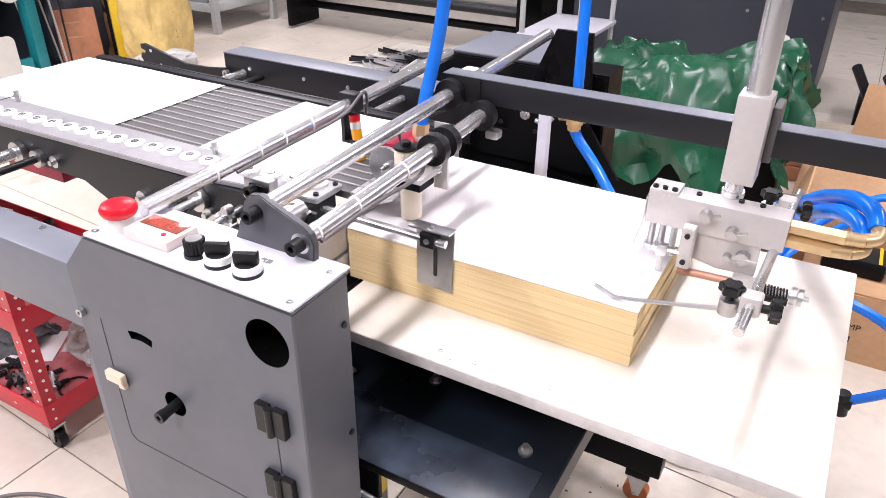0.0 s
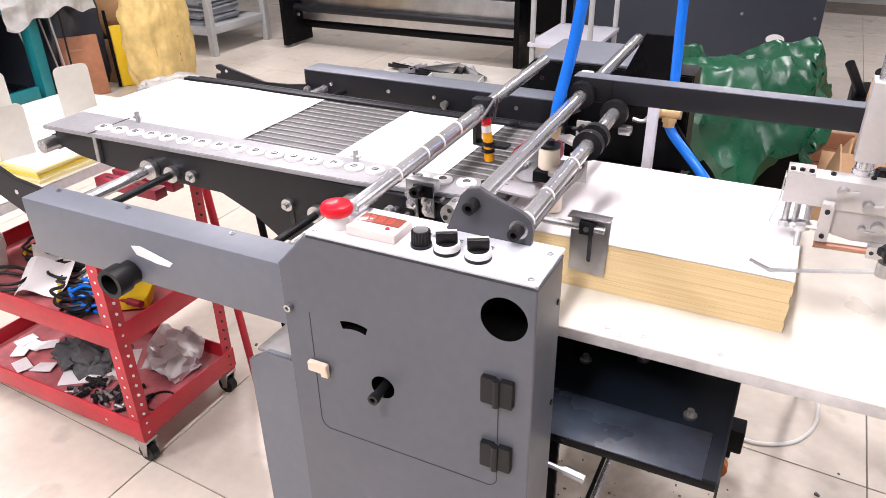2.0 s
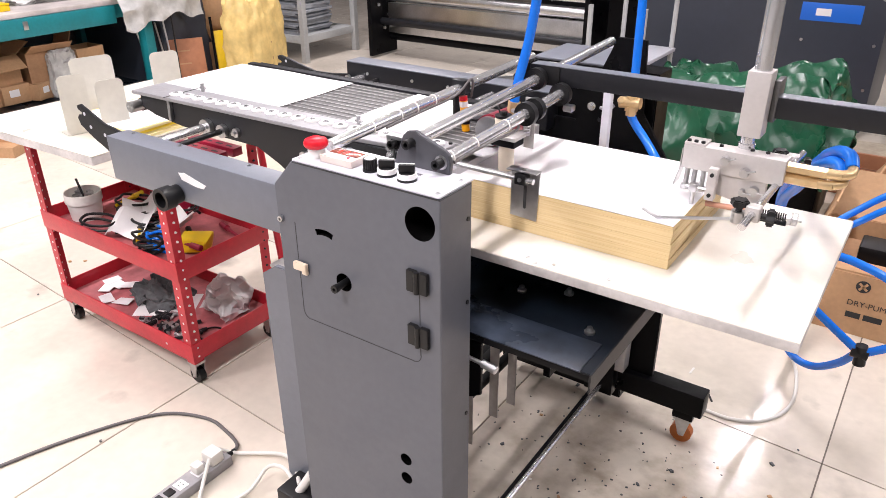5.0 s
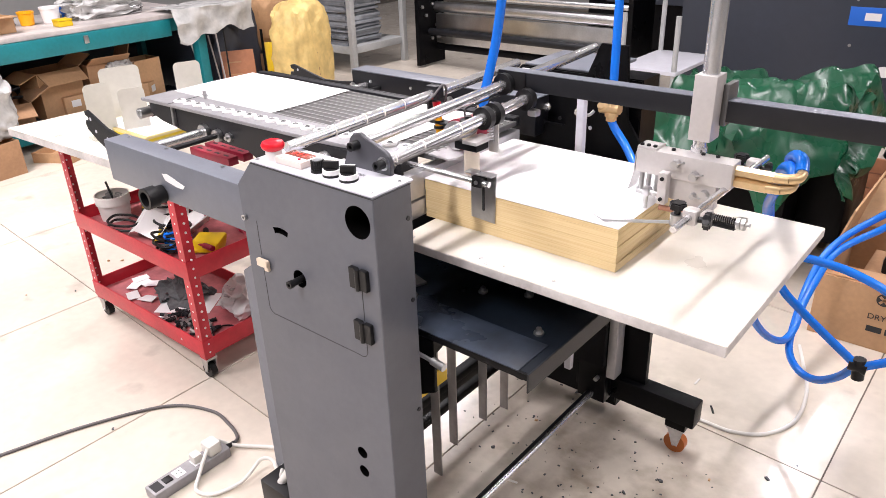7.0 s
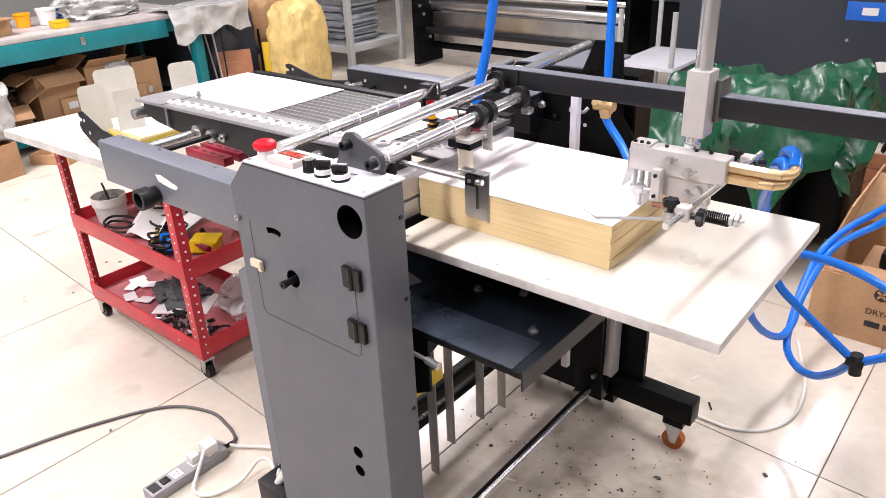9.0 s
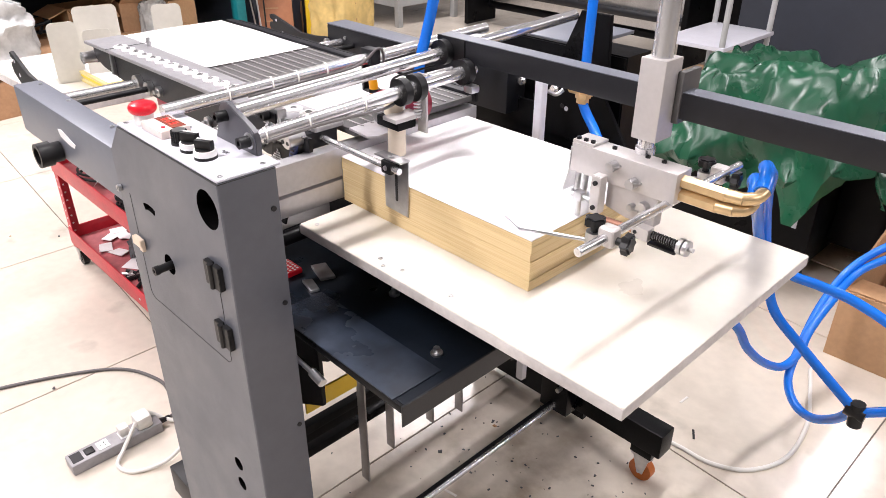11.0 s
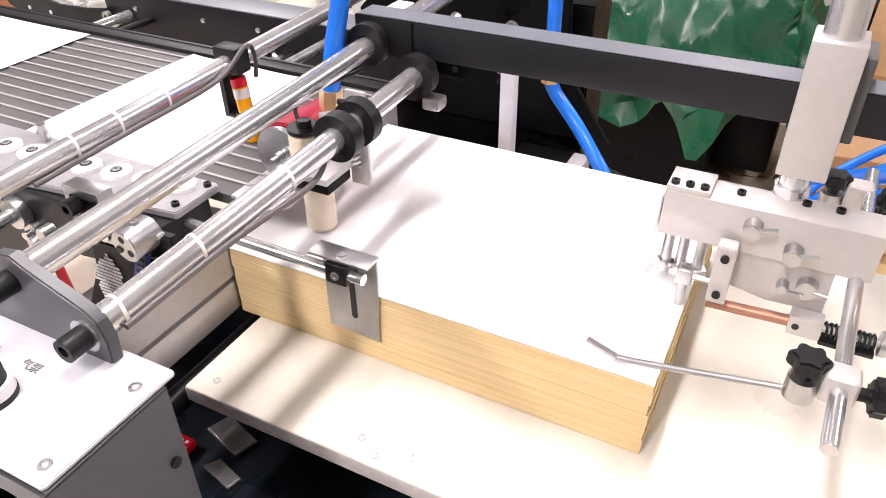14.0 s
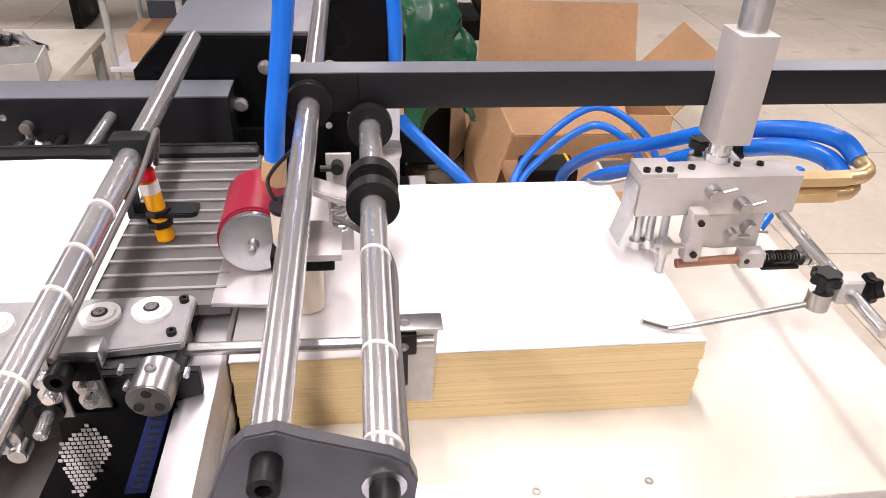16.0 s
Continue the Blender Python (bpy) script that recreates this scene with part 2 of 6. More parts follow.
def box(bm, x0, x1, y0, y1, z0, z1, bevel=0.0, seg=2, m=None, mi=0):
    vs = bmesh.ops.create_cube(bm, size=1)["verts"]
    bmesh.ops.transform(bm, verts=vs, matrix=Matrix.LocRotScale(((x0 + x1) / 2, (y0 + y1) / 2, (z0 + z1) / 2), None, (abs(x1 - x0), abs(y1 - y0), abs(z1 - z0))))
    faces = {f for v in vs for f in v.link_faces}
    if bevel:
        es = list({e for v in vs for e in v.link_edges})
        got = bmesh.ops.bevel(bm, geom=es, offset=bevel, segments=seg, affect="EDGES", profile=0.6)
        vs = list({v for f in got["faces"] for v in f.verts})
        faces = {f for v in vs for f in v.link_faces}
    if m is not None:
        bmesh.ops.transform(bm, verts=vs, matrix=m)
    for f in faces:
        f.material_index = mi
    return bm


def frame_of(a, b):
    a, b = Vector(a), Vector(b)
    return Matrix.Translation((a + b) / 2) @ (b - a).to_track_quat("Z", "Y").to_matrix().to_4x4(), (b - a).length


def rod(bm, a, b, r, seg=20, r2=None, bevel=0.0):
    m, l = frame_of(a, b)
    got = bmesh.ops.create_cone(bm, cap_ends=True, segments=seg, radius1=r, radius2=r if r2 is None else r2, depth=l, matrix=m)
    if bevel:
        rim = [e for v in got["verts"] for e in v.link_edges if len(e.link_faces) == 2 and any(len(f.verts) > 4 for f in e.link_faces)]
        bmesh.ops.bevel(bm, geom=list(set(rim)), offset=bevel, segments=2, affect="EDGES")
    return bm


def ring(bm, a, b, r_out, r_in, seg=28):
    """A tube from a to b with a hole."""
    m, l = frame_of(a, b)
    rows = []
    for r, z in ((r_out, -l / 2), (r_out, l / 2), (r_in, l / 2), (r_in, -l / 2)):
        rows.append([bm.verts.new(m @ Vector((r * math.cos(2 * math.pi * i / seg), r * math.sin(2 * math.pi * i / seg), z))) for i in range(seg)])
    for k in range(4):
        p, q = rows[k], rows[(k + 1) % 4]
        for i in range(seg):
            bm.faces.new((p[i], p[(i + 1) % seg], q[(i + 1) % seg], q[i]))
    return bm


def smooth_path(pts, n=8):
    pts = [Vector(p) for p in pts]
    out = []
    for i in range(len(pts) - 1):
        p0, p1, p2, p3 = pts[max(i - 1, 0)], pts[i], pts[i + 1], pts[min(i + 2, len(pts) - 1)]
        for k in range(n):
            t = k / n
            out.append(0.5 * (2 * p1 + (p2 - p0) * t + (2 * p0 - 5 * p1 + 4 * p2 - p3) * t * t + (3 * p1 - p0 - 3 * p2 + p3) * t ** 3))
    return out + [pts[-1]]


def hose(bm, pts, r, seg=10, n=8):
    path = smooth_path(pts, n) if n else [Vector(p) for p in pts]
    up, rows = Vector((0, 0, 1)), []
    for i, p in enumerate(path):
        d = (path[min(i + 1, len(path) - 1)] - path[max(i - 1, 0)]).normalized()
        side = d.cross(up)
        if side.length < 1e-3:
            side = d.cross(Vector((1, 0, 0)))
        side.normalize()
        other = side.cross(d).normalized()
        up = other
        rows.append([bm.verts.new(p + r * (math.cos(2 * math.pi * k / seg) * side + math.sin(2 * math.pi * k / seg) * other)) for k in range(seg)])
    for a, b in zip(rows, rows[1:]):
        for k in range(seg):
            bm.faces.new((a[k], a[(k + 1) % seg], b[(k + 1) % seg], b[k]))
    bm.faces.new(rows[0]), bm.faces.new(rows[-1])
    return bm


def slab(bm, outline, axis, lo, hi, bevel=0.0, mi=0):
    """A flat plate: outline of 2D points, thick along the axis from lo to hi."""
    def at(u, v, w):
        return {"x": (w, u, v), "y": (u, w, v), "z": (u, v, w)}[axis]
    a = [bm.verts.new(at(u, v, lo)) for u, v in outline]
    b = [bm.verts.new(at(u, v, hi)) for u, v in outline]
    fs = [bm.faces.new(a), bm.faces.new(list(reversed(b)))]
    n = len(a)
    for i in range(n):
        fs.append(bm.faces.new((a[i], b[i], b[(i + 1) % n], a[(i + 1) % n])))
    bmesh.ops.recalc_face_normals(bm, faces=fs)
    if bevel:
        es = [e for f in fs[:2] for e in f.edges]
        bmesh.ops.bevel(bm, geom=es, offset=bevel, segments=2, affect="EDGES")
    for f in fs:
        if f.is_valid:
            f.material_index = mi
    return bm


def pierced(bm, outline, holes, lo, hi, depth):
    """A solid along y whose front has blind holes; their walls take the second material."""
    def loop(pts, y):
        vs = [bm.verts.new((u, y, v)) for u, v in pts]
        return vs, [bm.edges.new((vs[i], vs[(i + 1) % len(vs)])) for i in range(len(vs))]

    def wall(a, b, mi):
        for i in range(len(a)):
            bm.faces.new((a[i], a[(i + 1) % len(a)], b[(i + 1) % len(b)], b[i])).material_index = mi
    inner = []
    for i, p in enumerate(outline):
        a, b, c = Vector(outline[i - 1]), Vector(p), Vector(outline[(i + 1) % len(outline)])
        d, e = (b - a).normalized(), (c - b).normalized()
        n, k = Vector((-d.y - e.y, d.x + e.x)).normalized(), Vector((-d.y, d.x))
        inner.append(b + n * (0.0018 / max(n.dot(k), 0.3)))
    rim, edges = loop(inner, lo)
    mouths = [loop(h, lo) for h in holes]
    bmesh.ops.triangle_fill(bm, use_beauty=True, edges=edges + [e for _, es in mouths for e in es], normal=(0, -1, 0))
    shoulder = [bm.verts.new((u, lo + 0.0018, v)) for u, v in outline]
    back = [bm.verts.new((u, hi, v)) for u, v in outline]
    wall(rim, shoulder, 0)
    wall(shoulder, back, 0)
    bm.faces.new(back)
    for (vs, _), pts in zip(mouths, holes):
        end = [bm.verts.new((u, lo + depth, v)) for u, v in pts]
        wall(vs, end, 1)
        bm.faces.new(end).material_index = 1
    return bm


def rounded(x0, x1, y0, y1, r, n=5):
    pts = []
    for cx, cy, a0 in ((x1 - r, y1 - r, 0), (x0 + r, y1 - r, 90), (x0 + r, y0 + r, 180), (x1 - r, y0 + r, 270)):
        for k in range(n + 1):
            a = radians(a0 + 90 * k / n)
            pts.append((cx + r * math.cos(a), cy + r * math.sin(a)))
    return pts


def circle(cx, cy, r, n=28):
    return [(cx + r * math.cos(2 * math.pi * k / n), cy + r * math.sin(2 * math.pi * k / n)) for k in range(n)]


def bolt_head(bm, at, axis, r, h):
    """A socket screw: a head with a recess."""
    a = Vector(at)
    d = Vector(axis).normalized()
    ring(bm, a, a + d * h, r, r * 0.5, 14)
    rod(bm, a, a + d * h * 0.4, r * 0.55, 8)
    return bm


def washer_screw(bm, x, y, z, r):
    ring(bm, (x, y, z), (x, y, z + 0.0036), r, r * 0.35, 24)
    ring(bm, (x, y, z), (x, y, z + 0.005), r * 0.72, r * 0.42, 20)
    return bm


def crumple(bm, amount, scale, seed=0.0):
    for v in bm.verts:
        p = v.co * scale + Vector((seed, seed * 2.3, seed * 0.7))
        v.co += Vector((noise.noise(p), noise.noise(p + Vector((31, 7, 5))), noise.noise(p + Vector((3, 57, 11))))) * amount
    return bm


def words(text, size, m, material, parent, name="lettering"):
    cu = bpy.data.curves.new(name, "FONT")
    cu.body, cu.size, cu.align_x, cu.align_y, cu.extrude = text, size, "CENTER", "CENTER", 0.0003
    tmp = new(name, cu)
    me = bpy.data.meshes.new_from_object(tmp)
    bpy.data.objects.remove(tmp)
    me.transform(m)
    me.materials.clear()
    me.materials.append(material)
    ob = new(name, me)
    ob.parent = parent
    ob.matrix_parent_inverse = Matrix.Translation(-ORIGIN.get(parent.name, Vector((0, 0, 0))))
    return ob

# ---------------- the room ----------------
RX0, RX1, RY0, RY1 = -7.5, 6.5, -4.5, 8.0


def room():
    bm = box(B(), RX0, RX1, RY0, RY1, -0.06, -0.004)
    whole("floor", bm, GROUT, "cream glossy floor tiles with dark joints and dirt", "floor", kind="structure")
    t = 0.2
    for name, c in (("wall_west", (RX0 - t, RX0, RY0, RY1)), ("wall_east", (RX1, RX1 + t, RY0, RY1)),
                    ("wall_north", (RX0 - t, RX1 + t, RY1, RY1 + t)), ("wall_south", (RX0 - t, RX1 + t, RY0 - t, RY0))):
        whole(name, box(B(), *c, -0.06, CEILING + 0.1), WALL, "plain pale painted workshop wall", "wall", kind="structure")
    whole("ceiling", box(B(), RX0, RX1, RY0, RY1, CEILING, CEILING + 0.1), CEIL, "plain white workshop ceiling", "ceiling", kind="structure")
    for lx, ly, _ in LAMPS:
        th = thing("ceiling_light", (lx, ly, CEILING - 0.06), "white metal fluorescent ceiling light, switched on", "lamp", "ceiling lights")
        part("housing", box(B(), lx - 0.1, lx + 0.1, ly - 0.72, ly + 0.72, CEILING - 0.1, CEILING, 0.01), WHITEP, th)


room()

# ---------------- paper feeder ----------------
TOP = 0.991      # control cabinet
BT = 0.803       # feed board, upper face
BED = 0.925      # conveyor bed


def feeder():
    th = thing("paper_feeder", (-0.1, 0.4, 0), "grey and black sheet paper feeder with conveyor and suction head", "machine")

    # control cabinet
    cx0, cx1, cy0, cy1 = -0.303, 0.042, 0.0, 0.085
    out = [(cx0, 0.06), (cx1, 0.06), (cx1, TOP - 0.004), (-0.257, TOP - 0.004), (cx0, 0.938)]
    sl = [(-0.195 + 0.06 * math.sin(radians(a)), 0.818 + 0.06 * math.cos(radians(a))) for a in range(-20, 21, 5)]
    sl += [(-0.195 + 0.049 * math.sin(radians(a)), 0.818 + 0.049 * math.cos(radians(a))) for a in range(20, -21, -5)]
    holes = [circle(0.005, 0.94, 0.028, 40), sl, circle(-0.158, 0.789, 0.017, 28), circle(-0.038, 0.457, 0.0125, 24), circle(-0.038, 0.412, 0.0125, 24)]
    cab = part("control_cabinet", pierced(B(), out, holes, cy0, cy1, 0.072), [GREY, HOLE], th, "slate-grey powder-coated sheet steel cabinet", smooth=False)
    bm = B()
    for k in range(5):
        ring(bm, (-0.012 + 0.006 * k, 0.035, 0.962), (-0.008 + 0.006 * k, 0.036, 0.962), 0.008, 0.005, 14)
    part("inner_coil", bm, COPPER, cab, "reddish wire coil inside the round opening")
    part("control_panel", slab(B(), rounded(-0.256, cx1 - 0.001, cy0 + 0.001, cy1 + 0.01, 0.003), "z", TOP - 0.0035, TOP, 0.0008), PANEL, cab, "light grey control panel plate")
    part("panel_seam", box(B(), -0.254, cx1 + 0.0006, cy0 - 0.0006, cy1, TOP - 0.0055, TOP - 0.0043), INK, cab)
    # cabinet door, a thin raised sheet with rounded corners
    for c in ((-0.2626, -0.2614, 0.7, 0.785), (-0.2626, -0.2614, 0.804, 0.875), (-0.246, -0.014, 0.6844, 0.6856), (0.0006, 0.0018, 0.7, 0.722), (0.0006, 0.0018, 0.76, 0.822)):
        part("door_seam", box(B(), c[0], c[1], -0.0004, 0.001, c[2], c[3]), INK, cab)
    for cx, a0 in ((-0.246, 180), (-0.014, 270)):
        arc = [(cx + r * math.cos(radians(a0 + d)), 0.7 + r * math.sin(radians(a0 + d))) for r, ds in ((0.0164, range(0, 91, 15)), (0.0152, range(90, -1, -15))) for d in ds]
        part("door_seam", slab(B(), arc, "y", -0.0004, 0.001), INK, cab)
    for z in (0.841, 0.741):
        bm = slab(B(), rounded(-0.019, -0.0015, z - 0.019, z + 0.019, 0.002), "y", -0.008, 0.0, 0.0008)
        slab(bm, rounded(0.004, 0.021, z - 0.019, z + 0.019, 0.002), "y", -0.008, 0.0, 0.0008)
        rod(bm, (0.001, -0.008, z - 0.019), (0.001, -0.008, z + 0.019), 0.0045, 14)
        part("hinge", bm, RUBBER, cab, "black plastic hinge")
    bm = slab(B(), rounded(-0.268, -0.238, 0.787, 0.802, 0.002), "y", -0.01, -0.002, 0.001)
    slab(bm, rounded(-0.25, -0.238, 0.78, 0.79, 0.002), "y", -0.008, -0.002, 0.001)
    part("latch", bm, TANPLATE, cab, "beige plastic door latch")
    bm = rod(B(), (-0.158, 0.06, 0.789), (-0.158, -0.018, 0.787), 0.0065, 14)
    ring(bm, (-0.158, -0.018, 0.787), (-0.158, -0.026, 0.787), 0.0075, 0.0035, 14)
    part("adjusting_shaft", bm, RUBBER, cab)
    bm = bolt_head(B(), (-0.292, -0.001, 0.876), (0, -1, 0), 0.0055, 0.006)
    part("screw", bm, STEEL, cab)
    for z in (0.93, 0.78, 0.55, 0.3):
        bm = rod(B(), (cx1, 0.075, z), (cx1 + 0.002, 0.075, z), 0.004, 10)
        part("side_screw", bm, DARK, cab)
    for x in (0.03, -0.248):
        for y in (0.012, 0.074):
            part("screw", bolt_head(B(), (x, y, TOP - 0.001), (0, 0, 1), 0.004, 0.002), STEEL, cab)
    # buttons and knobs
    bm = rod(B(), (-0.228, 0.033, TOP), (-0.228, 0.033, TOP + 0.016), 0.0145, 24)
    es = part("emergency_stop", bm, WHITEP, cab)
    bm = B()
    prof = [(0.012, 0.014), (0.0185, 0.018), (0.0205, 0.022), (0.0205, 0.026), (0.018, 0.030), (0.012, 0.0325), (0.0, 0.033)]
    rows = []
    for r, z in prof[:-1]:
        rows.append([bm.verts.new((-0.228 + r * math.cos(a * math.pi / 16), 0.033 + r * math.sin(a * math.pi / 16), TOP + z)) for a in range(32)])
    for a, b in zip(rows, rows[1:]):
        for k in range(32):
            bm.faces.new((a[k], a[(k + 1) % 32], b[(k + 1) % 32], b[k]))
    bm.faces.new(rows[-1]), bm.faces.new(rows[0])
    part("mushroom_head", bm, ESTOP, es, "red mushroom button")
    bm = box(B(), -0.207, -0.14, 0.018, 0.062, TOP, TOP + 0.012, 0.0015)
    ct = part("counter_display", bm, FRAMEP, cab, "clear-framed digital counter")
    part("display_window", box(B(), -0.202, -0.145, 0.037, 0.058, TOP + 0.0122, TOP + 0.013, 0.0003), FILM, ct)
    part("display_label", box(B(), -0.202, -0.145, 0.022, 0.035, TOP + 0.0122, TOP + 0.0128), PANEL, ct)
    for k in range(3):
        x = -0.19 + 0.013 * k
        bm = B()
        for dz in (0.041, 0.0465, 0.052):
            box(bm, x, x + 0.006, dz, dz + 0.0012, TOP + 0.0131, TOP + 0.0134)
        box(bm, x, x + 0.001, 0.041, 0.053, TOP + 0.0131, TOP + 0.0134)
        box(bm, x + 0.005, x + 0.006, 0.041, 0.053, TOP + 0.0131, TOP + 0.0134)
        part("digit", bm, LED, ct)
    part("display_button", rod(B(), (-0.155, 0.0285, TOP + 0.0125), (-0.155, 0.0285, TOP + 0.0145), 0.0028, 14), ESTOP, ct)
    for k, (x, r) in enumerate(((-0.112, 0.0115), (-0.079, 0.0145), (-0.04, 0.0145))):
        y = 0.031
        bm = rod(B(), (x, y, TOP), (x, y, TOP + 0.004), r + 0.001, 28)
        base = part("selector_knob" if k else "speed_knob", bm, RUBBER, cab, "black rotary knob")
        if k:
            part("bezel", ring(B(), (x, y, TOP + 0.004), (x, y, TOP + 0.0118), r + 0.0007, r * 0.7, 32), WASHER, base, "chrome ring")
            part("cap", rod(B(), (x, y, TOP + 0.004), (x, y, TOP + 0.013), r * 0.86, 28), RUBBER, base)
            part("grip", box(B(), x - r * 0.86, x + r * 0.86, y - 0.0052, y + 0.0052, TOP + 0.012, TOP + 0.025, 0.002, m=Matrix.Translation((x, y, 0)) @ Matrix.Rotation(radians(28), 4, "Z") @ Matrix.Translation((-x, -y, 0))), RUBBER, base)
            part("pointer", box(B(), x - r * 0.8, x + r * 0.8, y + 0.0005, y + 0.0042, TOP + 0.0251, TOP + 0.0255, m=Matrix.Translation((x, y, 0)) @ Matrix.Rotation(radians(28), 4, "Z") @ Matrix.Translation((-x, -y, 0))), WHITEP, base, "white pointer line")
        else:
            bm = B()
            pts = [((r - (0.0012 if i % 2 else 0)) * math.cos(i * math.pi / 20), (r - (0.0012 if i % 2 else 0)) * math.sin(i * math.pi / 20)) for i in range(40)]
            slab(bm, [(x + u, y + v) for u, v in pts], "z", TOP + 0.004, TOP + 0.02, 0.0006)
            part("fluted_cap", bm, RUBBER, base)
            part("cap_disc", rod(B(), (x, y, TOP + 0.02), (x, y, TOP + 0.0208), r * 0.75, 24), STEEL, base)
    for (txt, x, y) in (("计数器", -0.172, 0.071), ("调速", -0.112, 0.058), ("主机", -0.079, 0.058), ("气泵", -0.04, 0.058)):
        words(txt, 0.008, Matrix.Translation((x, y, TOP + 0.0006)), PRINT, cab, "label_text")

    # lower side panel and power inlet
    out = [(-0.47, 0.05), (-0.29, 0.05), (-0.29, 0.70), (-0.43, 0.70), (-0.47, 0.672)]
    part("lower_side_panel", slab(B(), out, "y", 0.088, 0.1, 0.002), GREYB, th, "grey lower side panel")
    # added plate, its grey stands for the floor in shadow below
    part("inner_deck", box(B(), -0.46, -0.288, 0.102, 0.6, 0.684, 0.69, 0.001), SLAT, th, "added dull grey plate standing for floor in shadow")
    bm = box(B(), -0.43, -0.33, 0.012, 0.087, 0.08, 0.155, 0.004)
    inlet = part("power_inlet_box", bm, RUBBER, th, "black power inlet box")
    part("plug", rod(B(), (-0.385, 0.04, 0.15), (-0.36, 0.06, 0.2), 0.011, 12), CABLEW, inlet)

    # near beam
    bx0 = -0.805
    bm = box(B(), bx0, cx0 - 0.001, 0.008, 0.062, 0.836, 0.931, 0.004)
    beam = part("near_beam", bm, GREYB, th, "grey sheet steel side beam")
    for x in (-0.77, -0.62, -0.42):
        part("beam_screw", bolt_head(B(), (x, 0.05, 0.9305), (0, 0, 1), 0.004, 0.0025), STEEL, beam)
    part("sticker", slab(B(), [(-0.578, 0.897), (-0.56, 0.9), (-0.5, 0.886), (-0.508, 0.878), (-0.53, 0.878), (-0.57, 0.884)], "y", 0.0068, 0.0078), PAPER, beam, "torn white paper sticker")
    bm = rod(B(), (-0.588, 0.006, 0.852), (-0.588, -0.012, 0.852), 0.019, 28)
    knob = part("hand_knob", bm, RUBBER, beam, "black hollow hand knob")
    bm = ring(B(), (-0.588, -0.012, 0.852), (-0.588, -0.036, 0.852), 0.023, 0.016, 32)
    part("knob_rim", bm, RUBBER, knob)
    # end plates with a hook notch
    out_near = [(-0.79, 0.85), (-0.79, 0.92), (-0.84, 0.917), (-0.9, 0.925), (-0.955, 0.948), (-0.978, 0.957), (-0.99, 0.953), (-0.988, 0.944), (-0.976, 0.94), (-0.978, 0.931), (-0.99, 0.932), (-0.996, 0.924), (-0.99, 0.908), (-0.95, 0.885), (-0.87, 0.85)]
    out_far = [(-0.85, 0.83), (-0.85, 0.893), (-0.91, 0.886), (-0.98, 0.884), (-1.04, 0.897), (-1.12, 0.915), (-1.136, 0.912), (-1.134, 0.902), (-1.12, 0.897), (-1.124, 0.889), (-1.136, 0.89), (-1.14, 0.88), (-1.13, 0.866), (-1.08, 0.845), (-0.99, 0.826)]
    for y, nm, out, holes in ((0.062, "near_end_plate", out_near, ((-0.965, 0.938), (-0.95, 0.91), (-0.9, 0.9))), (0.812, "far_end_plate", out_far, ((-1.1, 0.9), (-1.07, 0.868), (-1.01, 0.866)))):
        plate = part(nm, slab(B(), out, "y", y, y + 0.008, 0.001), DARK, th, "dark steel end plate with hook notch")
        for x, z in holes:
            part("plate_hole", slab(B(), circle(x, z, 0.0042, 14), "y", y - 0.0006, y + 0.0086), PANEL, plate)
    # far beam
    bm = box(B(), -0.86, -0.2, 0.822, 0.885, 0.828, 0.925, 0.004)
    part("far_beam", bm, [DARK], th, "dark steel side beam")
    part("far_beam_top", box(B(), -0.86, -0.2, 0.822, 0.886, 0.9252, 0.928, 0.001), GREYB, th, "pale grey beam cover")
    for x in (-0.78, -0.62, -0.5, -0.3):
        part("beam_bolt", bolt_head(B(), (x, 0.822, 0.9), (0, -1, 0), 0.0045, 0.003), STEEL, th)

    # conveyor
    bed = part("conveyor_bed", box(B(), -1.075, -0.135, 0.35, 0.642, BED - 0.012, BED, 0.002), BEDC, th, "dark steel conveyor bed")
    for i in range(12):
        y = 0.372 + 0.0225 * i
        part("conveyor_tape", box(B(), -1.075, -0.14, y, y + 0.0034, BED + 0.0005, BED + 0.002), TAPEB, bed, "thin grey conveyor tape")
    part("far_guide_strip", box(B(), -1.07, -0.14, 0.635, 0.655, BED - 0.012, BED + 0.006, 0.001), DARK, th)
    # near side plate
    out = [(-1.05, 0.9286), (-0.145, 0.9286), (-0.145, 0.905), (-0.19, 0.893), (-0.225, 0.884), (-0.25, 0.868), (-0.285, 0.864), (-0.32, 0.872), (-0.345, 0.86), (-0.37, 0.82), (-0.41, 0.806), (-0.46, 0.8), (-0.52, 0.8), (-0.57, 0.835), (-0.64, 0.865), (-0.9, 0.868), (-1.0, 0.88), (-1.05, 0.895)]
    side = part("near_side_plate", slab(B(), out, "y", 0.262, 0.27, 0.001), DARK, th, "black side plate")
    part("far_side_plate", slab(B(), out, "y", 0.662, 0.67, 0.001), DARK, th, "black side plate")
    rail = part("washer_rail", slab(B(), [(-1.06, 0.247), (-0.36, 0.264), (-0.162, 0.287), (-0.16, 0.29), (-0.16, 0.345), (-0.164, 0.349), (-1.06, 0.342)], "z", 0.929, 0.937, 0.0012), RAILM, th, "aluminium edge rail with a row of round washers")
    part("rail_skirt", box(B(), -0.45, -0.165, 0.2702, 0.335, 0.9, 0.9285, 0.001), DARK, th)
    part("rail_joint", box(B(), -0.936, -0.932, 0.2475, 0.349, 0.9372, 0.9376), INK, rail)
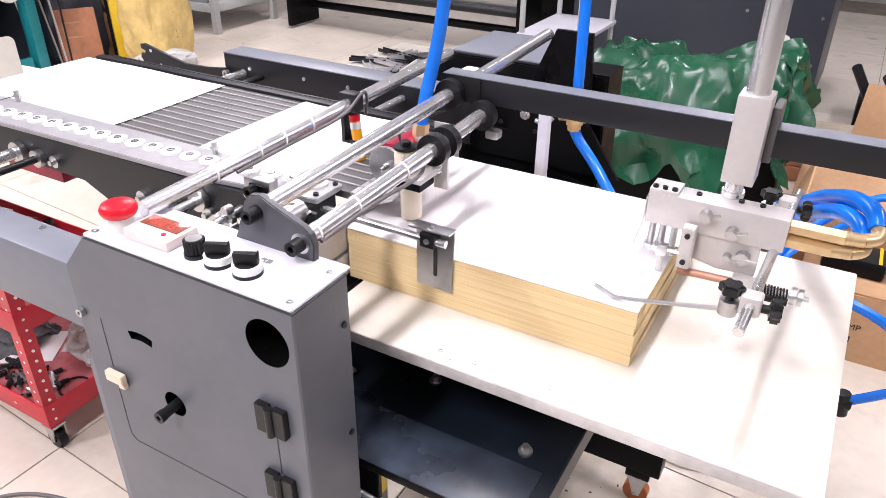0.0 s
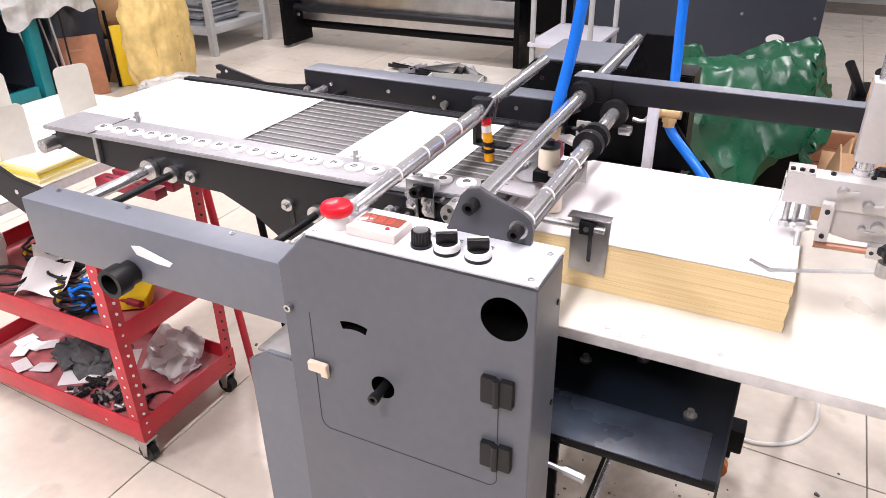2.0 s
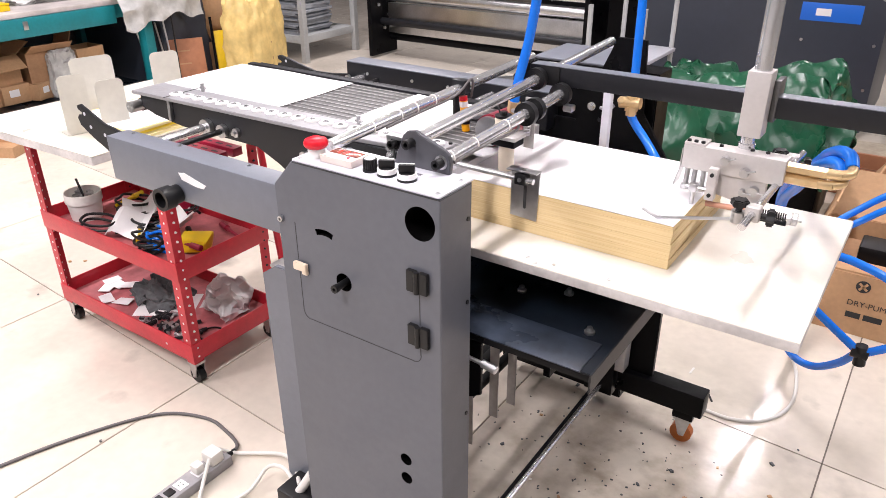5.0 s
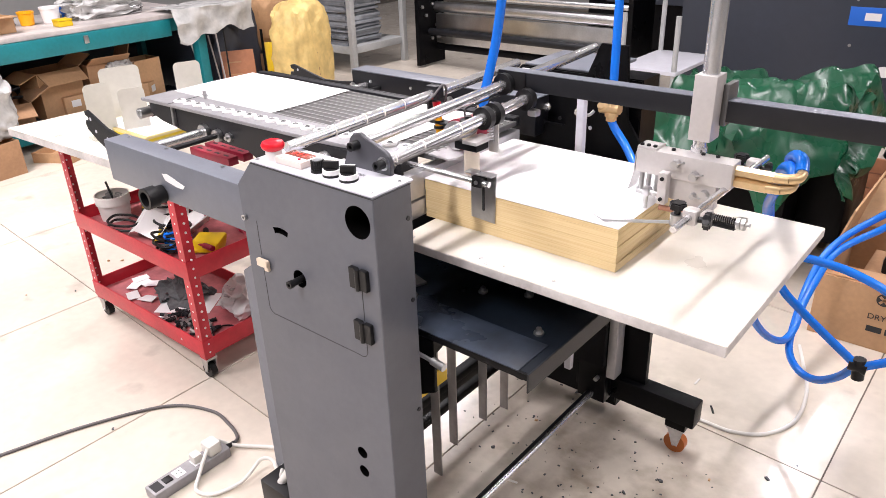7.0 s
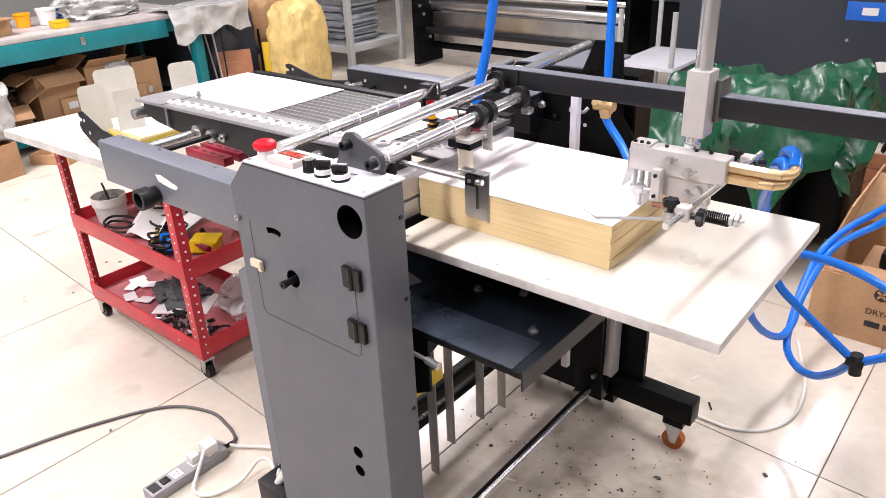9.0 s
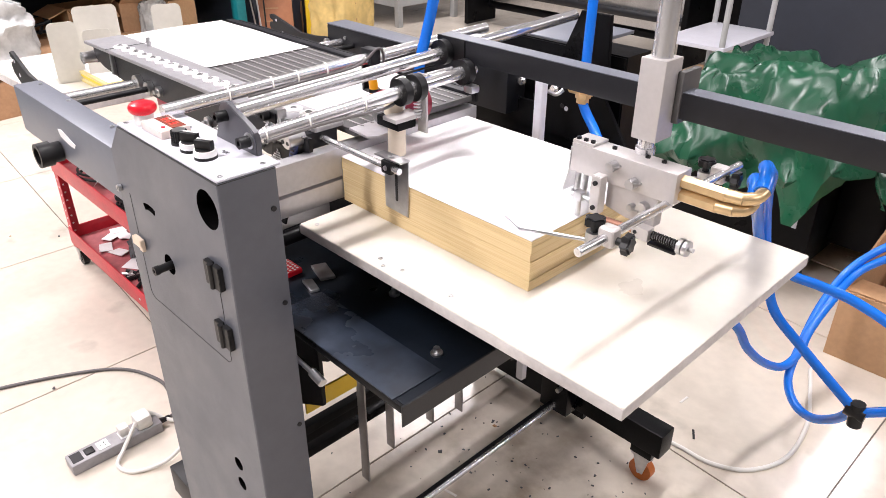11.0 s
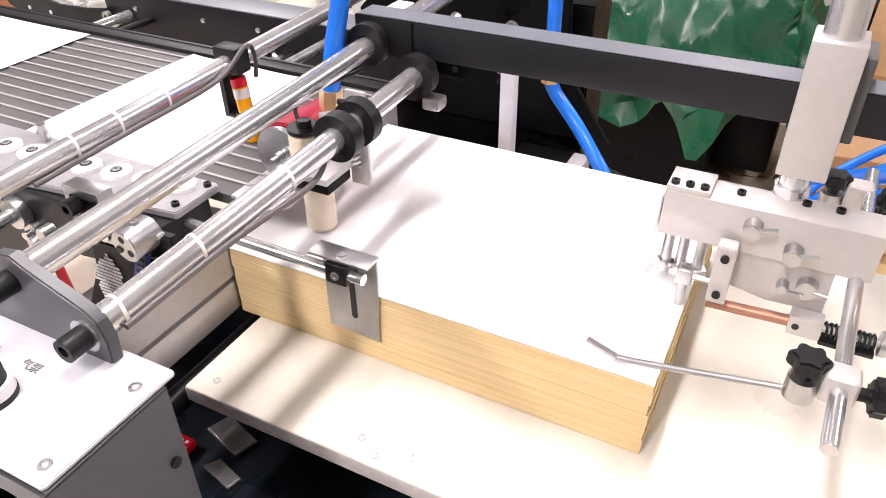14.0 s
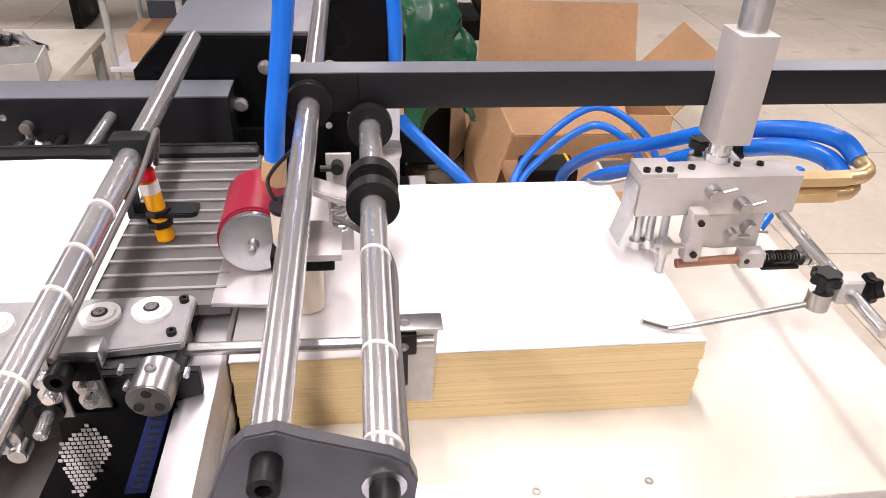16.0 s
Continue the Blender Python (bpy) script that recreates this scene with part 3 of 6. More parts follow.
    for i in range(20):
        x = -0.191 - 0.039 * i
        y = 0.32 + (x + 0.19) * 0.05 if x < -0.3 else 0.3145 + (x + 0.3) * 0.12
        part("washer", washer_screw(B(), x, y, 0.937, 0.0158), WASHER, rail, "round pale washer")
        part("washer_ring", ring(B(), (x, y, 0.9372), (x, y, 0.9422), 0.0063, 0.0048, 16), DARK, rail)
        part("washer_bolt", bolt_head(B(), (x, y, 0.9372), (0, 0, 1), 0.0048, 0.0062), CHROME, rail)
    for x, y in ((-0.168, 0.34), (-0.17, 0.298)):
        part("rail_screw", bolt_head(B(), (x, y, 0.937), (0, 0, 1), 0.004, 0.004), RUBBER, rail)
    for x in (-0.9, -0.4):
        bm = rod(B(), (x, 0.338, 0.937), (x, 0.338, 0.957), 0.005, 14)
        rod(bm, (x - 0.009, 0.338, 0.946), (x + 0.009, 0.338, 0.946), 0.0035, 10)
        part("guide_post", bm, STEEL, rail)
    part("rail_hook", slab(B(), [(0.255, 0.937), (0.262, 0.937), (0.262, 0.875), (0.252, 0.88)], "x", -0.936, -0.926, 0.001), STEEL, rail)
    bm = rod(B(), (-1.062, 0.235, 0.896), (-1.062, 0.268, 0.896), 0.014, 24)
    for a in range(0, 360, 60):
        rod(bm, (-1.062 + 0.008 * math.cos(radians(a)), 0.233, 0.896 + 0.008 * math.sin(radians(a))), (-1.062 + 0.008 * math.cos(radians(a)), 0.236, 0.896 + 0.008 * math.sin(radians(a))), 0.0025, 8)
    part("end_roller_boss", bm, STEEL, th)
    part("end_roller", rod(B(), (-1.062, 0.268, 0.896), (-1.062, 0.665, 0.896), 0.016, 24), DARK, th)
    # cross shafts
    for x, z, r, mtl, nm in ((-0.8, 0.885, 0.0105, CHROME, "cross_shaft"), (-0.745, 0.885, 0.0065, RUBBER, "black_cross_shaft"), (-0.43, 0.868, 0.0065, RUBBER, "threaded_shaft"), (-0.36, 0.9, 0.008, CHROME, "cross_shaft")):
        part(nm, rod(B(), (x, 0.055, z), (x, 0.82, z), r, 22), mtl, th)
        part("shaft_collar", ring(B(), (x, 0.25, z), (x, 0.2615, z), r + 0.009, r, 24), STEEL, th)
    # thumb nuts at the far beam
    for x, z in ((-0.842, 0.87),):
        bm = rod(B(), (x, 0.69, z), (x, 0.81, z), 0.006, 14)
        for a in (90, 210, 330):
            c, s = math.cos(radians(a)), math.sin(radians(a))
            ring(bm, (x + 0.014 * c, 0.8, z + 0.014 * s), (x + 0.014 * c, 0.81, z + 0.014 * s), 0.008, 0.003, 14)
        part("clover_nut", bm, STEEL, th, "three-lobed steel nut")
    # bolts on the near side plate
    for x, z in ((-0.7, 0.888), (-0.49, 0.873), (-0.345, 0.88), (-0.3, 0.882)):
        bm = ring(B(), (x, 0.254, z), (x, 0.262, z), 0.011, 0.004, 18)
        rod(bm, (x, 0.246, z), (x, 0.262, z), 0.005, 8)
        part("hex_bolt", bm, STEEL, side)
    part("adjusting_slot", slab(B(), rounded(-0.49, -0.482, 0.835, 0.868, 0.003), "y", 0.2605, 0.262), INK, side)

    # chrome tie rods with triangle bearing plate
    RA, RB, RC = (-0.224, 1.003), (-0.068, 1.031), (-0.012, 1.009)
    part("tie_rod", rod(B(), (RA[0], 0.06, RA[1]), (RA[0], 0.772, RA[1] + 0.0195), 0.0105, 28), CHROME, th, "polished chrome tie rod")
    part("tie_rod", rod(B(), (RB[0], 0.0905, RB[1] + 0.0006), (RB[0] + 0.004, 0.86, RB[1] + 0.029), 0.0105, 28), CHROME, th, "polished chrome tie rod")
    part("tie_rod", rod(B(), (RC[0], 0.0905, RC[1] + 0.0006), (RC[0] + 0.0022, 0.512, RC[1] + 0.018), 0.0105, 28), CHROME, th, "polished chrome tie rod")
    out = [(-0.112, TOP - 0.012), (-0.102, TOP + 0.006), (-0.086, 1.038), (-0.077, 1.048), (-0.062, 1.051), (-0.05, 1.045), (-0.008, 1.029), (0.001, 1.022), (0.005, 1.01), (0.002, TOP - 0.012)]
    tp = part("bearing_plate", slab(B(), out, "y", 0.082, 0.091, 0.0012), PLATE, th, "dark steel triangular bearing plate")
    for x, z in (RB, RC):
        part("socket_bolt", bolt_head(B(), (x, 0.082, z), (0, -1, 0), 0.008, 0.017), RUBBER, tp, "black socket bolt")
        if x == RC[0]:
            part("bolt_washer", ring(B(), (x, 0.082, z), (x, 0.0805, z), 0.0115, 0.006, 22), STEEL, tp)
    # cable ties round the rods
    for (x, z), ys in ((RA, (0.17, 0.25, 0.3, 0.36)), (RC, (0.105, 0.175, 0.275))):
        for y in ys:
            zz = z + (0.025 if x < -0.1 else 0.033) * (y - 0.08) / 0.8
            xx = x + (0 if x < -0.1 else 0.004) * (y - 0.08) / 0.8
            part("cable_tie", ring(B(), (xx, y, zz), (xx + 0.0005, y + 0.0022, zz), 0.0115, 0.0102, 22), CABLEW, th, "white cable tie")
    part("sensor_wire", hose(B(), [(RA[0] + 0.011, 0.2, RA[1] - 0.004), (RA[0] + 0.012, 0.3, RA[1]), (RA[0] + 0.014, 0.42, RA[1] + 0.006), (-0.2, 0.46, 1.035), (-0.205, 0.478, 1.02), (-0.212, 0.483, 0.992)], 0.0025, 8), CABLEG, th)
    part("rod_wire", hose(B(), [(RC[0] + 0.012, 0.1, RC[1] - 0.003), (RC[0] + 0.0125, 0.2, RC[1]), (RC[0] + 0.011, 0.3, RC[1] - 0.004), (-0.04, 0.37, 0.995)], 0.0025, 8), CABLEG, th)
    # sensor on rod A
    zr = RA[1] + 0.013
    bm = box(B(), RA[0] - 0.016, RA[0] + 0.016, 0.452, 0.474, zr - 0.013, zr + 0.016, 0.003)
    clampb = part("sensor_clamp", bm, DARK, th, "dark clamp block")
    part("sensor_arm", slab(B(), rounded(RA[0] - 0.01, RA[0] + 0.05, 0.45, 0.474, 0.006), "z", 0.952, 0.957, 0.001), DARK, clampb)
    part("sensor_arm_riser", box(B(), RA[0] - 0.012, RA[0] - 0.006, 0.45, 0.474, 0.953, zr), DARK, clampb)
    sx, sy = RA[0] + 0.013, 0.458
    sens = part("photo_sensor", rod(B(), (sx - 0.004, sy, 0.99), (sx + 0.003, sy, 0.925), 0.0085, 22, bevel=0.0015), ORANGE, th, "orange cylindrical photo sensor")
    part("sensor_cap", rod(B(), (sx - 0.005, sy, 0.999), (sx - 0.004, sy, 0.99), 0.0088, 20), ESTOP, sens)
    part("sensor_label", rod(B(), (sx - 0.0035, sy, 0.988), (sx - 0.0027, sy, 0.977), 0.0089, 22), PAPER, sens, "pale printed label")
    for z in (0.96, 0.948):
        part("sensor_nut", ring(B(), (sx, sy, z), (sx, sy, z - 0.006), 0.012, 0.008, 8), RUBBER, sens)
    # drum and press roller
    bm = rod(B(), (-0.116, 0.4, 0.957), (-0.12, 0.49, 0.95), 0.032, 48, bevel=0.002)
    drum = part("intake_drum", bm, MAROON, th, "maroon drum with silver end disc")
    part("end_disc", rod(B(), (-0.1158, 0.394, 0.9572), (-0.116, 0.4005, 0.957), 0.0295, 44, bevel=0.001), STEEL, drum)
    bm = rod(B(), (-0.1155, 0.378, 0.9575), (-0.1158, 0.395, 0.9572), 0.003, 12)
    rod(bm, (-0.1155, 0.386, 0.9575), (-0.1158, 0.395, 0.9572), 0.005, 12)
    part("disc_pin", bm, STEEL, drum)
    part("disc_guard", slab(B(), [(0.38, 0.93), (0.42, 0.93), (0.42, 0.985), (0.38, 0.985)], "x", -0.083, -0.081), STEEL, drum)
    bm = box(B(), -0.1, -0.045, 0.372, 0.412, 0.94, 0.957, 0.002)
    arm = part("roller_bracket", bm, BLACK, th, "black roller bracket")
    part("bracket_slide", box(B(), -0.072, -0.038, 0.362, 0.42, 0.957, 0.964, 0.001), ALU, arm)
    part("press_roller", rod(B(), (-0.072, 0.392, 0.889), (-0.072, 0.392, 0.94), 0.0155, 32, bevel=0.001), ROLLER, arm, "cream press roller")
    part("roller_body", rod(B(), (-0.082, 0.395, 0.957), (-0.082, 0.395, 0.992), 0.0165, 28, bevel=0.002), ROLLER, arm)
    bm = rod(B(), (-0.082, 0.395, 0.992), (-0.082, 0.395, 0.996), 0.0168, 28)
    rod(bm, (-0.082, 0.395, 0.996), (-0.082, 0.395, 1.003), 0.007, 6)
    part("roller_cap", bm, RUBBER, arm)
    bm = hose(B(), [(-0.04 + 0.0065 * math.cos(k * 0.9), 0.412 + 0.0065 * math.sin(k * 0.9), 0.955 + 0.0008 * k) for k in range(54)], 0.0014, 6, 0)
    part("spring", bm, STEEL, arm)
    part("spring_plate", box(B(), -0.05, -0.028, 0.42, 0.424, 0.93, 1.03, 0.001), ALU, arm)
    part("bracket_arm", slab(B(), [(-0.075, 0.41), (-0.02, 0.372), (-0.01, 0.39), (-0.06, 0.425)], "z", 0.999, 1.006, 0.001), ALU, arm)
    bm = rod(B(), (-0.04, 0.424, 1.02), (-0.04, 0.41, 1.02), 0.0055, 12)
    rod(bm, (-0.055, 0.417, 1.018), (-0.04, 0.417, 1.018), 0.003, 10)
    part("spring_screw", bm, RUBBER, arm)
    part("sensor_lead", hose(B(), [(-0.09, 0.4, 0.99), (-0.1, 0.41, 1.01), (-0.085, 0.44, 1.02), (-0.06, 0.47, 1.03)], 0.002, 6), RUBBER, arm)
    # collars on rods
    for (x, z), ys in ((RC, (0.345, 0.375, 0.482)), (RB, (0.486,))):
        for y in ys:
            k = (y - 0.08) / 0.8
            zz, xx = z + 0.033 * k, x + 0.004 * k
            bm = ring(B(), (xx, y, zz), (xx, y + 0.014, zz), 0.0215, 0.0106, 36)
            for a in range(20, 380, 90):
                c, s = math.cos(radians(a)) * 0.0165, math.sin(radians(a)) * 0.0165
                rod(bm, (xx + c, y - 0.0006, zz + s), (xx + c, y + 0.002, zz + s), 0.0022, 10)
            part("shaft_collar", bm, RUBBER, th, "black flanged shaft collar")
    part("collar_lug", box(B(), 0.0, 0.02, 0.478, 0.498, 0.995, 1.008, 0.004), STEEL, th)

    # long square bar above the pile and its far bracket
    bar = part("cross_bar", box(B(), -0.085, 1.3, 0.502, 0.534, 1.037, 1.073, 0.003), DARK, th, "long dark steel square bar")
    # pale strip puts the light reflected off the bar's top into colour
    part("bar_top", box(B(), -0.084, 1.299, 0.503, 0.533, 1.0732, 1.0738), GREYB, bar, "upper face, paler with reflected light put into its colour")
    part("bar_clamp", box(B(), -0.085, -0.02, 0.4995, 0.502, 1.036, 1.074, 0.002), RUBBER, bar)
    part("bar_block", box(B(), -0.102, -0.08, 0.56, 0.615, 1.03, 1.055, 0.003), WHITEP, bar, "white block beside the tie rod")
    # far cabinet
    out = [(-0.34, 0.05), (0.05, 0.05), (0.05, 0.99), (-0.29, 0.99), (-0.34, 0.94)]
    far = part("far_cabinet", slab(B(), out, "y", 0.89, 0.98, 0.003), BLACK, th, "black steel far side cabinet")
    part("far_cabinet_cover", box(B(), -0.29, -0.07, 0.905, 1.1, 0.985, 0.993, 0.002), GREYB, far, "grey cover plate")
    part("far_inner_plate", slab(B(), [(-0.38, 0.86), (-0.2, 0.83), (0.14, 0.74), (0.14, 0.15), (-0.3, 0.15)], "y", 0.872, 0.888), BLACK, far)
    part("far_bracket", slab(B(), [(-0.36, 0.86), (-0.14, 0.86), (-0.05, 1.07), (0.02, 1.07), (0.03, 0.9), (0.1, 0.8), (-0.3, 0.8)], "y", 0.862, 0.872, 0.001), BLACK, far, "black perforated bracket")
    rng = random.Random(4)
    for k in range(12):
        x, z = rng.uniform(-0.33, 0.0), rng.uniform(0.85, 0.98)
        part("bracket_hole", slab(B(), circle(x, z - 0.01, 0.005, 12), "y", 0.8608, 0.8618), PANEL if k % 3 == 0 else DARK, far)
    for x, z in ((-0.15, 0.955), (-0.06, 0.955), (-0.19, 0.9), (-0.1, 0.9)):
        bm = ring(B(), (x, 0.862, z), (x, 0.859, z), 0.0105, 0.004, 20)
        rod(bm, (x, 0.859, z), (x, 0.852, z), 0.0075, 6)
        part("hex_bolt", bm, CHROME, far)
    part("white_post", box(B(), 0.01, 0.028, 0.655, 0.671, 0.3, 1.02, 0.002), PANEL, th, "pale upright post")
    # brass valve and hose
    bm = rod(B(), (0.002, 0.78, 0.945), (0.05, 0.78, 0.948), 0.013, 18)
    rod(bm, (0.03, 0.78, 0.975), (0.03, 0.78, 0.918), 0.012, 6)
    rod(bm, (0.03, 0.78, 0.966), (0.03, 0.78, 0.976), 0.015, 6)
    rod(bm, (0.03, 0.78, 0.928), (0.03, 0.78, 0.938), 0.015, 6)
    rod(bm, (0.004, 0.773, 0.95), (0.01, 0.763, 0.955), 0.007, 10)
    valve = part("brass_valve", bm, BRASS, th, "brass hose valve")
    part("valve_lever", hose(B(), [(-0.005, 0.763, 0.94), (-0.015, 0.755, 0.93), (-0.035, 0.755, 0.932)], 0.004, 8), STEEL, valve)
    part("blue_hose", hose(B(), [(0.03, 0.78, 0.92), (0.042, 0.78, 0.9), (0.076, 0.77, 0.868), (0.125, 0.735, 0.83), (0.17, 0.73, 0.77), (0.25, 0.75, 0.7), (0.33, 0.8, 0.62)], 0.0095, 14), BLUE, th, "blue air hose")
    part("blue_hose", hose(B(), [(0.03, 0.78, 0.974), (0.029, 0.782, 1.03), (0.025, 0.79, 1.12), (0.02, 0.8, 1.3)], 0.0095, 14), BLUE, th, "blue air hose")
    part("drum_hose", hose(B(), [(-0.1, 0.468, 1.0), (-0.096, 0.472, 1.04), (-0.09, 0.48, 1.08), (-0.08, 0.49, 1.15), (-0.06, 0.5, 1.32)], 0.0095, 14), BLUE, th, "blue air hose")
    part("hose_fitting", rod(B(), (-0.102, 0.467, 0.978), (-0.1, 0.468, 1.003), 0.0125, 6), BRASS, th)
    # lobed clamping nuts on the far beam
    for x, z in ((-0.466, 0.872), (-0.347, 0.845)):
        bm = rod(B(), (x, 0.798, z), (x, 0.81, z), 0.007, 14)
        for k in range(3):
            c, q = 0.0205 * math.cos(radians(90 + 120 * k)), 0.0205 * math.sin(radians(90 + 120 * k))
            rod(bm, (x, 0.804, z), (x + c, 0.804, z + q), 0.005, 10)
            rod(bm, (x + c, 0.797, z + q), (x + c, 0.811, z + q), 0.0082, 14, bevel=0.001)
        nut = part("lobed_nut", bm, STEEL, th, "three-lobed steel clamping nut")
        part("clamp_spindle", rod(B(), (x, 0.66, z), (x, 0.798, z), 0.006, 14), DARK, nut)

    # gripper clutter at the conveyor head
    part("bed_tongue", slab(B(), [(-0.15, 0.35), (-0.095, 0.345), (-0.085, 0.36), (-0.085, 0.4), (-0.15, 0.42)], "z", BED - 0.003, BED + 0.001, 0.0005), ALUR, th, "bent metal sheet tongue")
    part("lower_cross_bar", box(B(), -0.162, -0.139, 0.09, 0.66, 0.806, 0.842, 0.002), ALUR, th, "pale steel cross bar")
    part("upper_cross_bar", box(B(), -0.166, -0.138, 0.09, 0.66, 0.848, 0.9, 0.002), ALUR, th, "pale steel cross bar")
    part("black_cross_bar", rod(B(), (-0.13, 0.08, 0.775), (-0.13, 0.66, 0.775), 0.013, 18), BLACK, th)
    # hanging steel straps with chrome bolts under an angle bracket
    br = part("strap_bracket", box(B(), -0.25, -0.204, 0.244, 0.262, 0.952, 0.968, 0.0015), STEEL, th, "steel angle bracket with a black bolt")
    part("bracket_face", box(B(), -0.238, -0.206, 0.2405, 0.2438, 0.944, 0.962, 0.001), BLACK, br)
    part("bracket_bolt", bolt_head(B(), (-0.229, 0.2405, 0.955), (0, -1, 0), 0.0085, 0.013), RUBBER, br)
    for (x0, x1, top, foot), bolts in (((-0.256, -0.239, 0.965, 0.9), ((-0.248, 0.941), (-0.247, 0.925))), ((-0.229, -0.211, 0.952, 0.908), ((-0.221, 0.933), (-0.22, 0.919)))):
        strap = part("hanging_strap", slab(B(), [(x0, top), (x1, top), (x1 + 0.003, foot), (x0 + 0.003, foot)], "y", 0.25, 0.254, 0.0006), STEEL, th, "narrow steel strap")
        for x, z in bolts:
            bm = ring(B(), (x, 0.25, z), (x, 0.2475, z), 0.0085, 0.003, 20)
            rod(bm, (x, 0.2475, z), (x, 0.242, z), 0.0048, 14, bevel=0.0008)
            part("strap_bolt", bm, CHROME, strap)
    bm = ring(B(), (-0.252, 0.25, 0.908), (-0.252, 0.247, 0.908), 0.0105, 0.004, 24)
    part("black_washer", bm, RUBBER, th)
    bm = rod(B(), (-0.252, 0.262, 0.908), (-0.253, 0.228, 0.904), 0.0052, 14, bevel=0.001)
    part("spindle_end", bm, CHROME, th)
    # clamping coupling with three holes in its face
    boss = part("coupling", rod(B(), (-0.176, 0.236, 0.925), (-0.174, 0.268, 0.927), 0.0165, 36, bevel=0.0012), STEEL, th, "round steel coupling with three holes")
    for a in (90, 210, 330):
        x, z = -0.176 + 0.0085 * math.cos(radians(a)), 0.925 + 0.0085 * math.sin(radians(a))
        part("coupling_hole", rod(B(), (x, 0.2352, z), (x, 0.24, z), 0.0038, 14), INK, boss)
    part("coupling_screw", bolt_head(B(), (-0.175, 0.252, 0.942), (0, 0, 1), 0.0042, 0.003), STEEL, boss)
    for x, z in ((-0.198, 0.938), (-0.197, 0.922), (-0.152, 0.932)):
        part("small_screw", rod(B(), (x, 0.262, z), (x, 0.254, z), 0.0024, 10), CHROME, th)
    bm = rod(B(), (-0.278, 0.3, 0.905), (-0.281, 0.225, 0.902), 0.0065, 14)
    for k in range(3):
        c, q = 0.0155 * math.cos(radians(70 + 120 * k)), 0.0155 * math.sin(radians(70 + 120 * k))
        rod(bm, (-0.28, 0.23, 0.902), (-0.28 + c, 0.23, 0.902 + q), 0.0045, 10)
        rod(bm, (-0.28 + c, 0.223, 0.902 + q), (-0.28 + c, 0.237, 0.902 + q), 0.0072, 14, bevel=0.001)
    ring(bm, (-0.28, 0.228, 0.902), (-0.28, 0.236, 0.902), 0.0135, 0.006, 24)
    part("lobed_nut", bm, STEEL, th, "three-lobed clamping nut")
    part("nut_shaft", rod(B(), (-0.281, 0.225, 0.902), (-0.284, 0.064, 0.899), 0.006, 16), CHROME, th, "steel shaft through the nut")
    gd = part("vent_plate", slab(B(), [(-0.325, 0.74), (-0.235, 0.74), (-0.16, 0.9), (-0.25, 0.9), (-0.255, 0.865)], "y", 0.2545, 0.2575), BLACK, th, "perforated black guard plate")
    bm = B()
    for r in range(18):
        z = 0.888 - 0.0046 * r
        mid = -0.232 + 0.3 * (z - 0.88)
        half = min(0.003 + 0.0042 * r, 0.018, 0.003 + 0.0016 * (17 - r))
        n = int(half / 0.0042)
        for c in range(-n, n + 1):
            x = mid - 0.002 + 0.0042 * c + (0.0021 if r % 2 else 0)
            box(bm, x - 0.0015, x + 0.0015, 0.2525, 0.2535, z - 0.0013, z + 0.0013)
    part("vent_mesh", bm, PAPER, gd)["kind"] = "stuff"
    strip = part("terminal_strip", slab(B(), [(-0.179, 0.912), (-0.164, 0.912), (-0.2, 0.814), (-0.218, 0.814)], "y", 0.247, 0.2535, 0.0008), TERMINAL, th, "dark blue terminal strip")
    for k in range(12):
        x, z = -0.1735 - 0.0029 * k, 0.905 - 0.0076 * k
        part("terminal", box(B(), x - 0.004, x + 0.004, 0.2458, 0.247, z - 0.0012, z + 0.0012), INK, strip)
    # side guide plate and rod
    part("guide_rod", rod(B(), (-0.226, 0.303, 0.917), (0.036, 0.303, 0.914), 0.0055, 18), CHROME, th, "thin chrome guide rod")
    bm = slab(B(), [(-0.017, 0.834), (0.038, 0.831), (0.042, 0.928), (-0.017, 0.93)], "y", 0.3165, 0.319, 0.0006)
    box(bm, -0.018, 0.0435, 0.298, 0.319, 0.9285, 0.931, 0.0008)
    gp = part("side_guide_plate", bm, STEEL, th, "bent steel side guide plate")
    part("guide_slot", slab(B(), rounded(0.01, 0.016, 0.852, 0.9, 0.003), "y", 0.3158, 0.3163), INK, gp)
    part("guide_clamp", box(B(), 0.0, 0.022, 0.296, 0.316, 0.905, 0.926, 0.002), RUBBER, gp, "black clamp block")
    part("clamp_screw", bolt_head(B(), (0.011, 0.296, 0.915), (0, -1, 0), 0.004, 0.002), STEEL, gp)
    part("plate_screw", bolt_head(B(), (0.012, 0.307, 0.931), (0, 0, 1), 0.005, 0.002), STEEL, gp)

    # feed board
    fb = part("feed_board", box(B(), -0.113, 0.522, 0.208, 0.716, BT - 0.018, BT - 0.0012, 0.002), BOARDE, th, "white laminated feed board")
    part("board_face", slab(B(), rounded(-0.1125, 0.5215, 0.2085, 0.7155, 0.003), "z", BT - 0.0012, BT, 0.0005), BOARD, fb)
    for x, y in ((-0.09, 0.228), (0.07, 0.232), (0.12, 0.232), (0.22, 0.235), (0.09, 0.22)):
        bm = ring(B(), (x, y, BT), (x, y, BT + 0.0006), 0.004, 0.002, 14)
        part("board_screw", bm, STEEL, fb)

    # tray and lower frame
    TZ = 0.688
    tray = part("lower_tray", box(B(), -0.3, 0.25, 0.118, 0.4, TZ, TZ + 0.005), BLUED, th, "black steel tray below the board")
    part("tray_lip", slab(B(), [(0.112, TZ - 0.03), (0.42, TZ - 0.03), (0.42, TZ + 0.0065), (0.112, TZ + 0.0065)], "x", 0.2495, 0.253, 0.0008), DARK, tray)
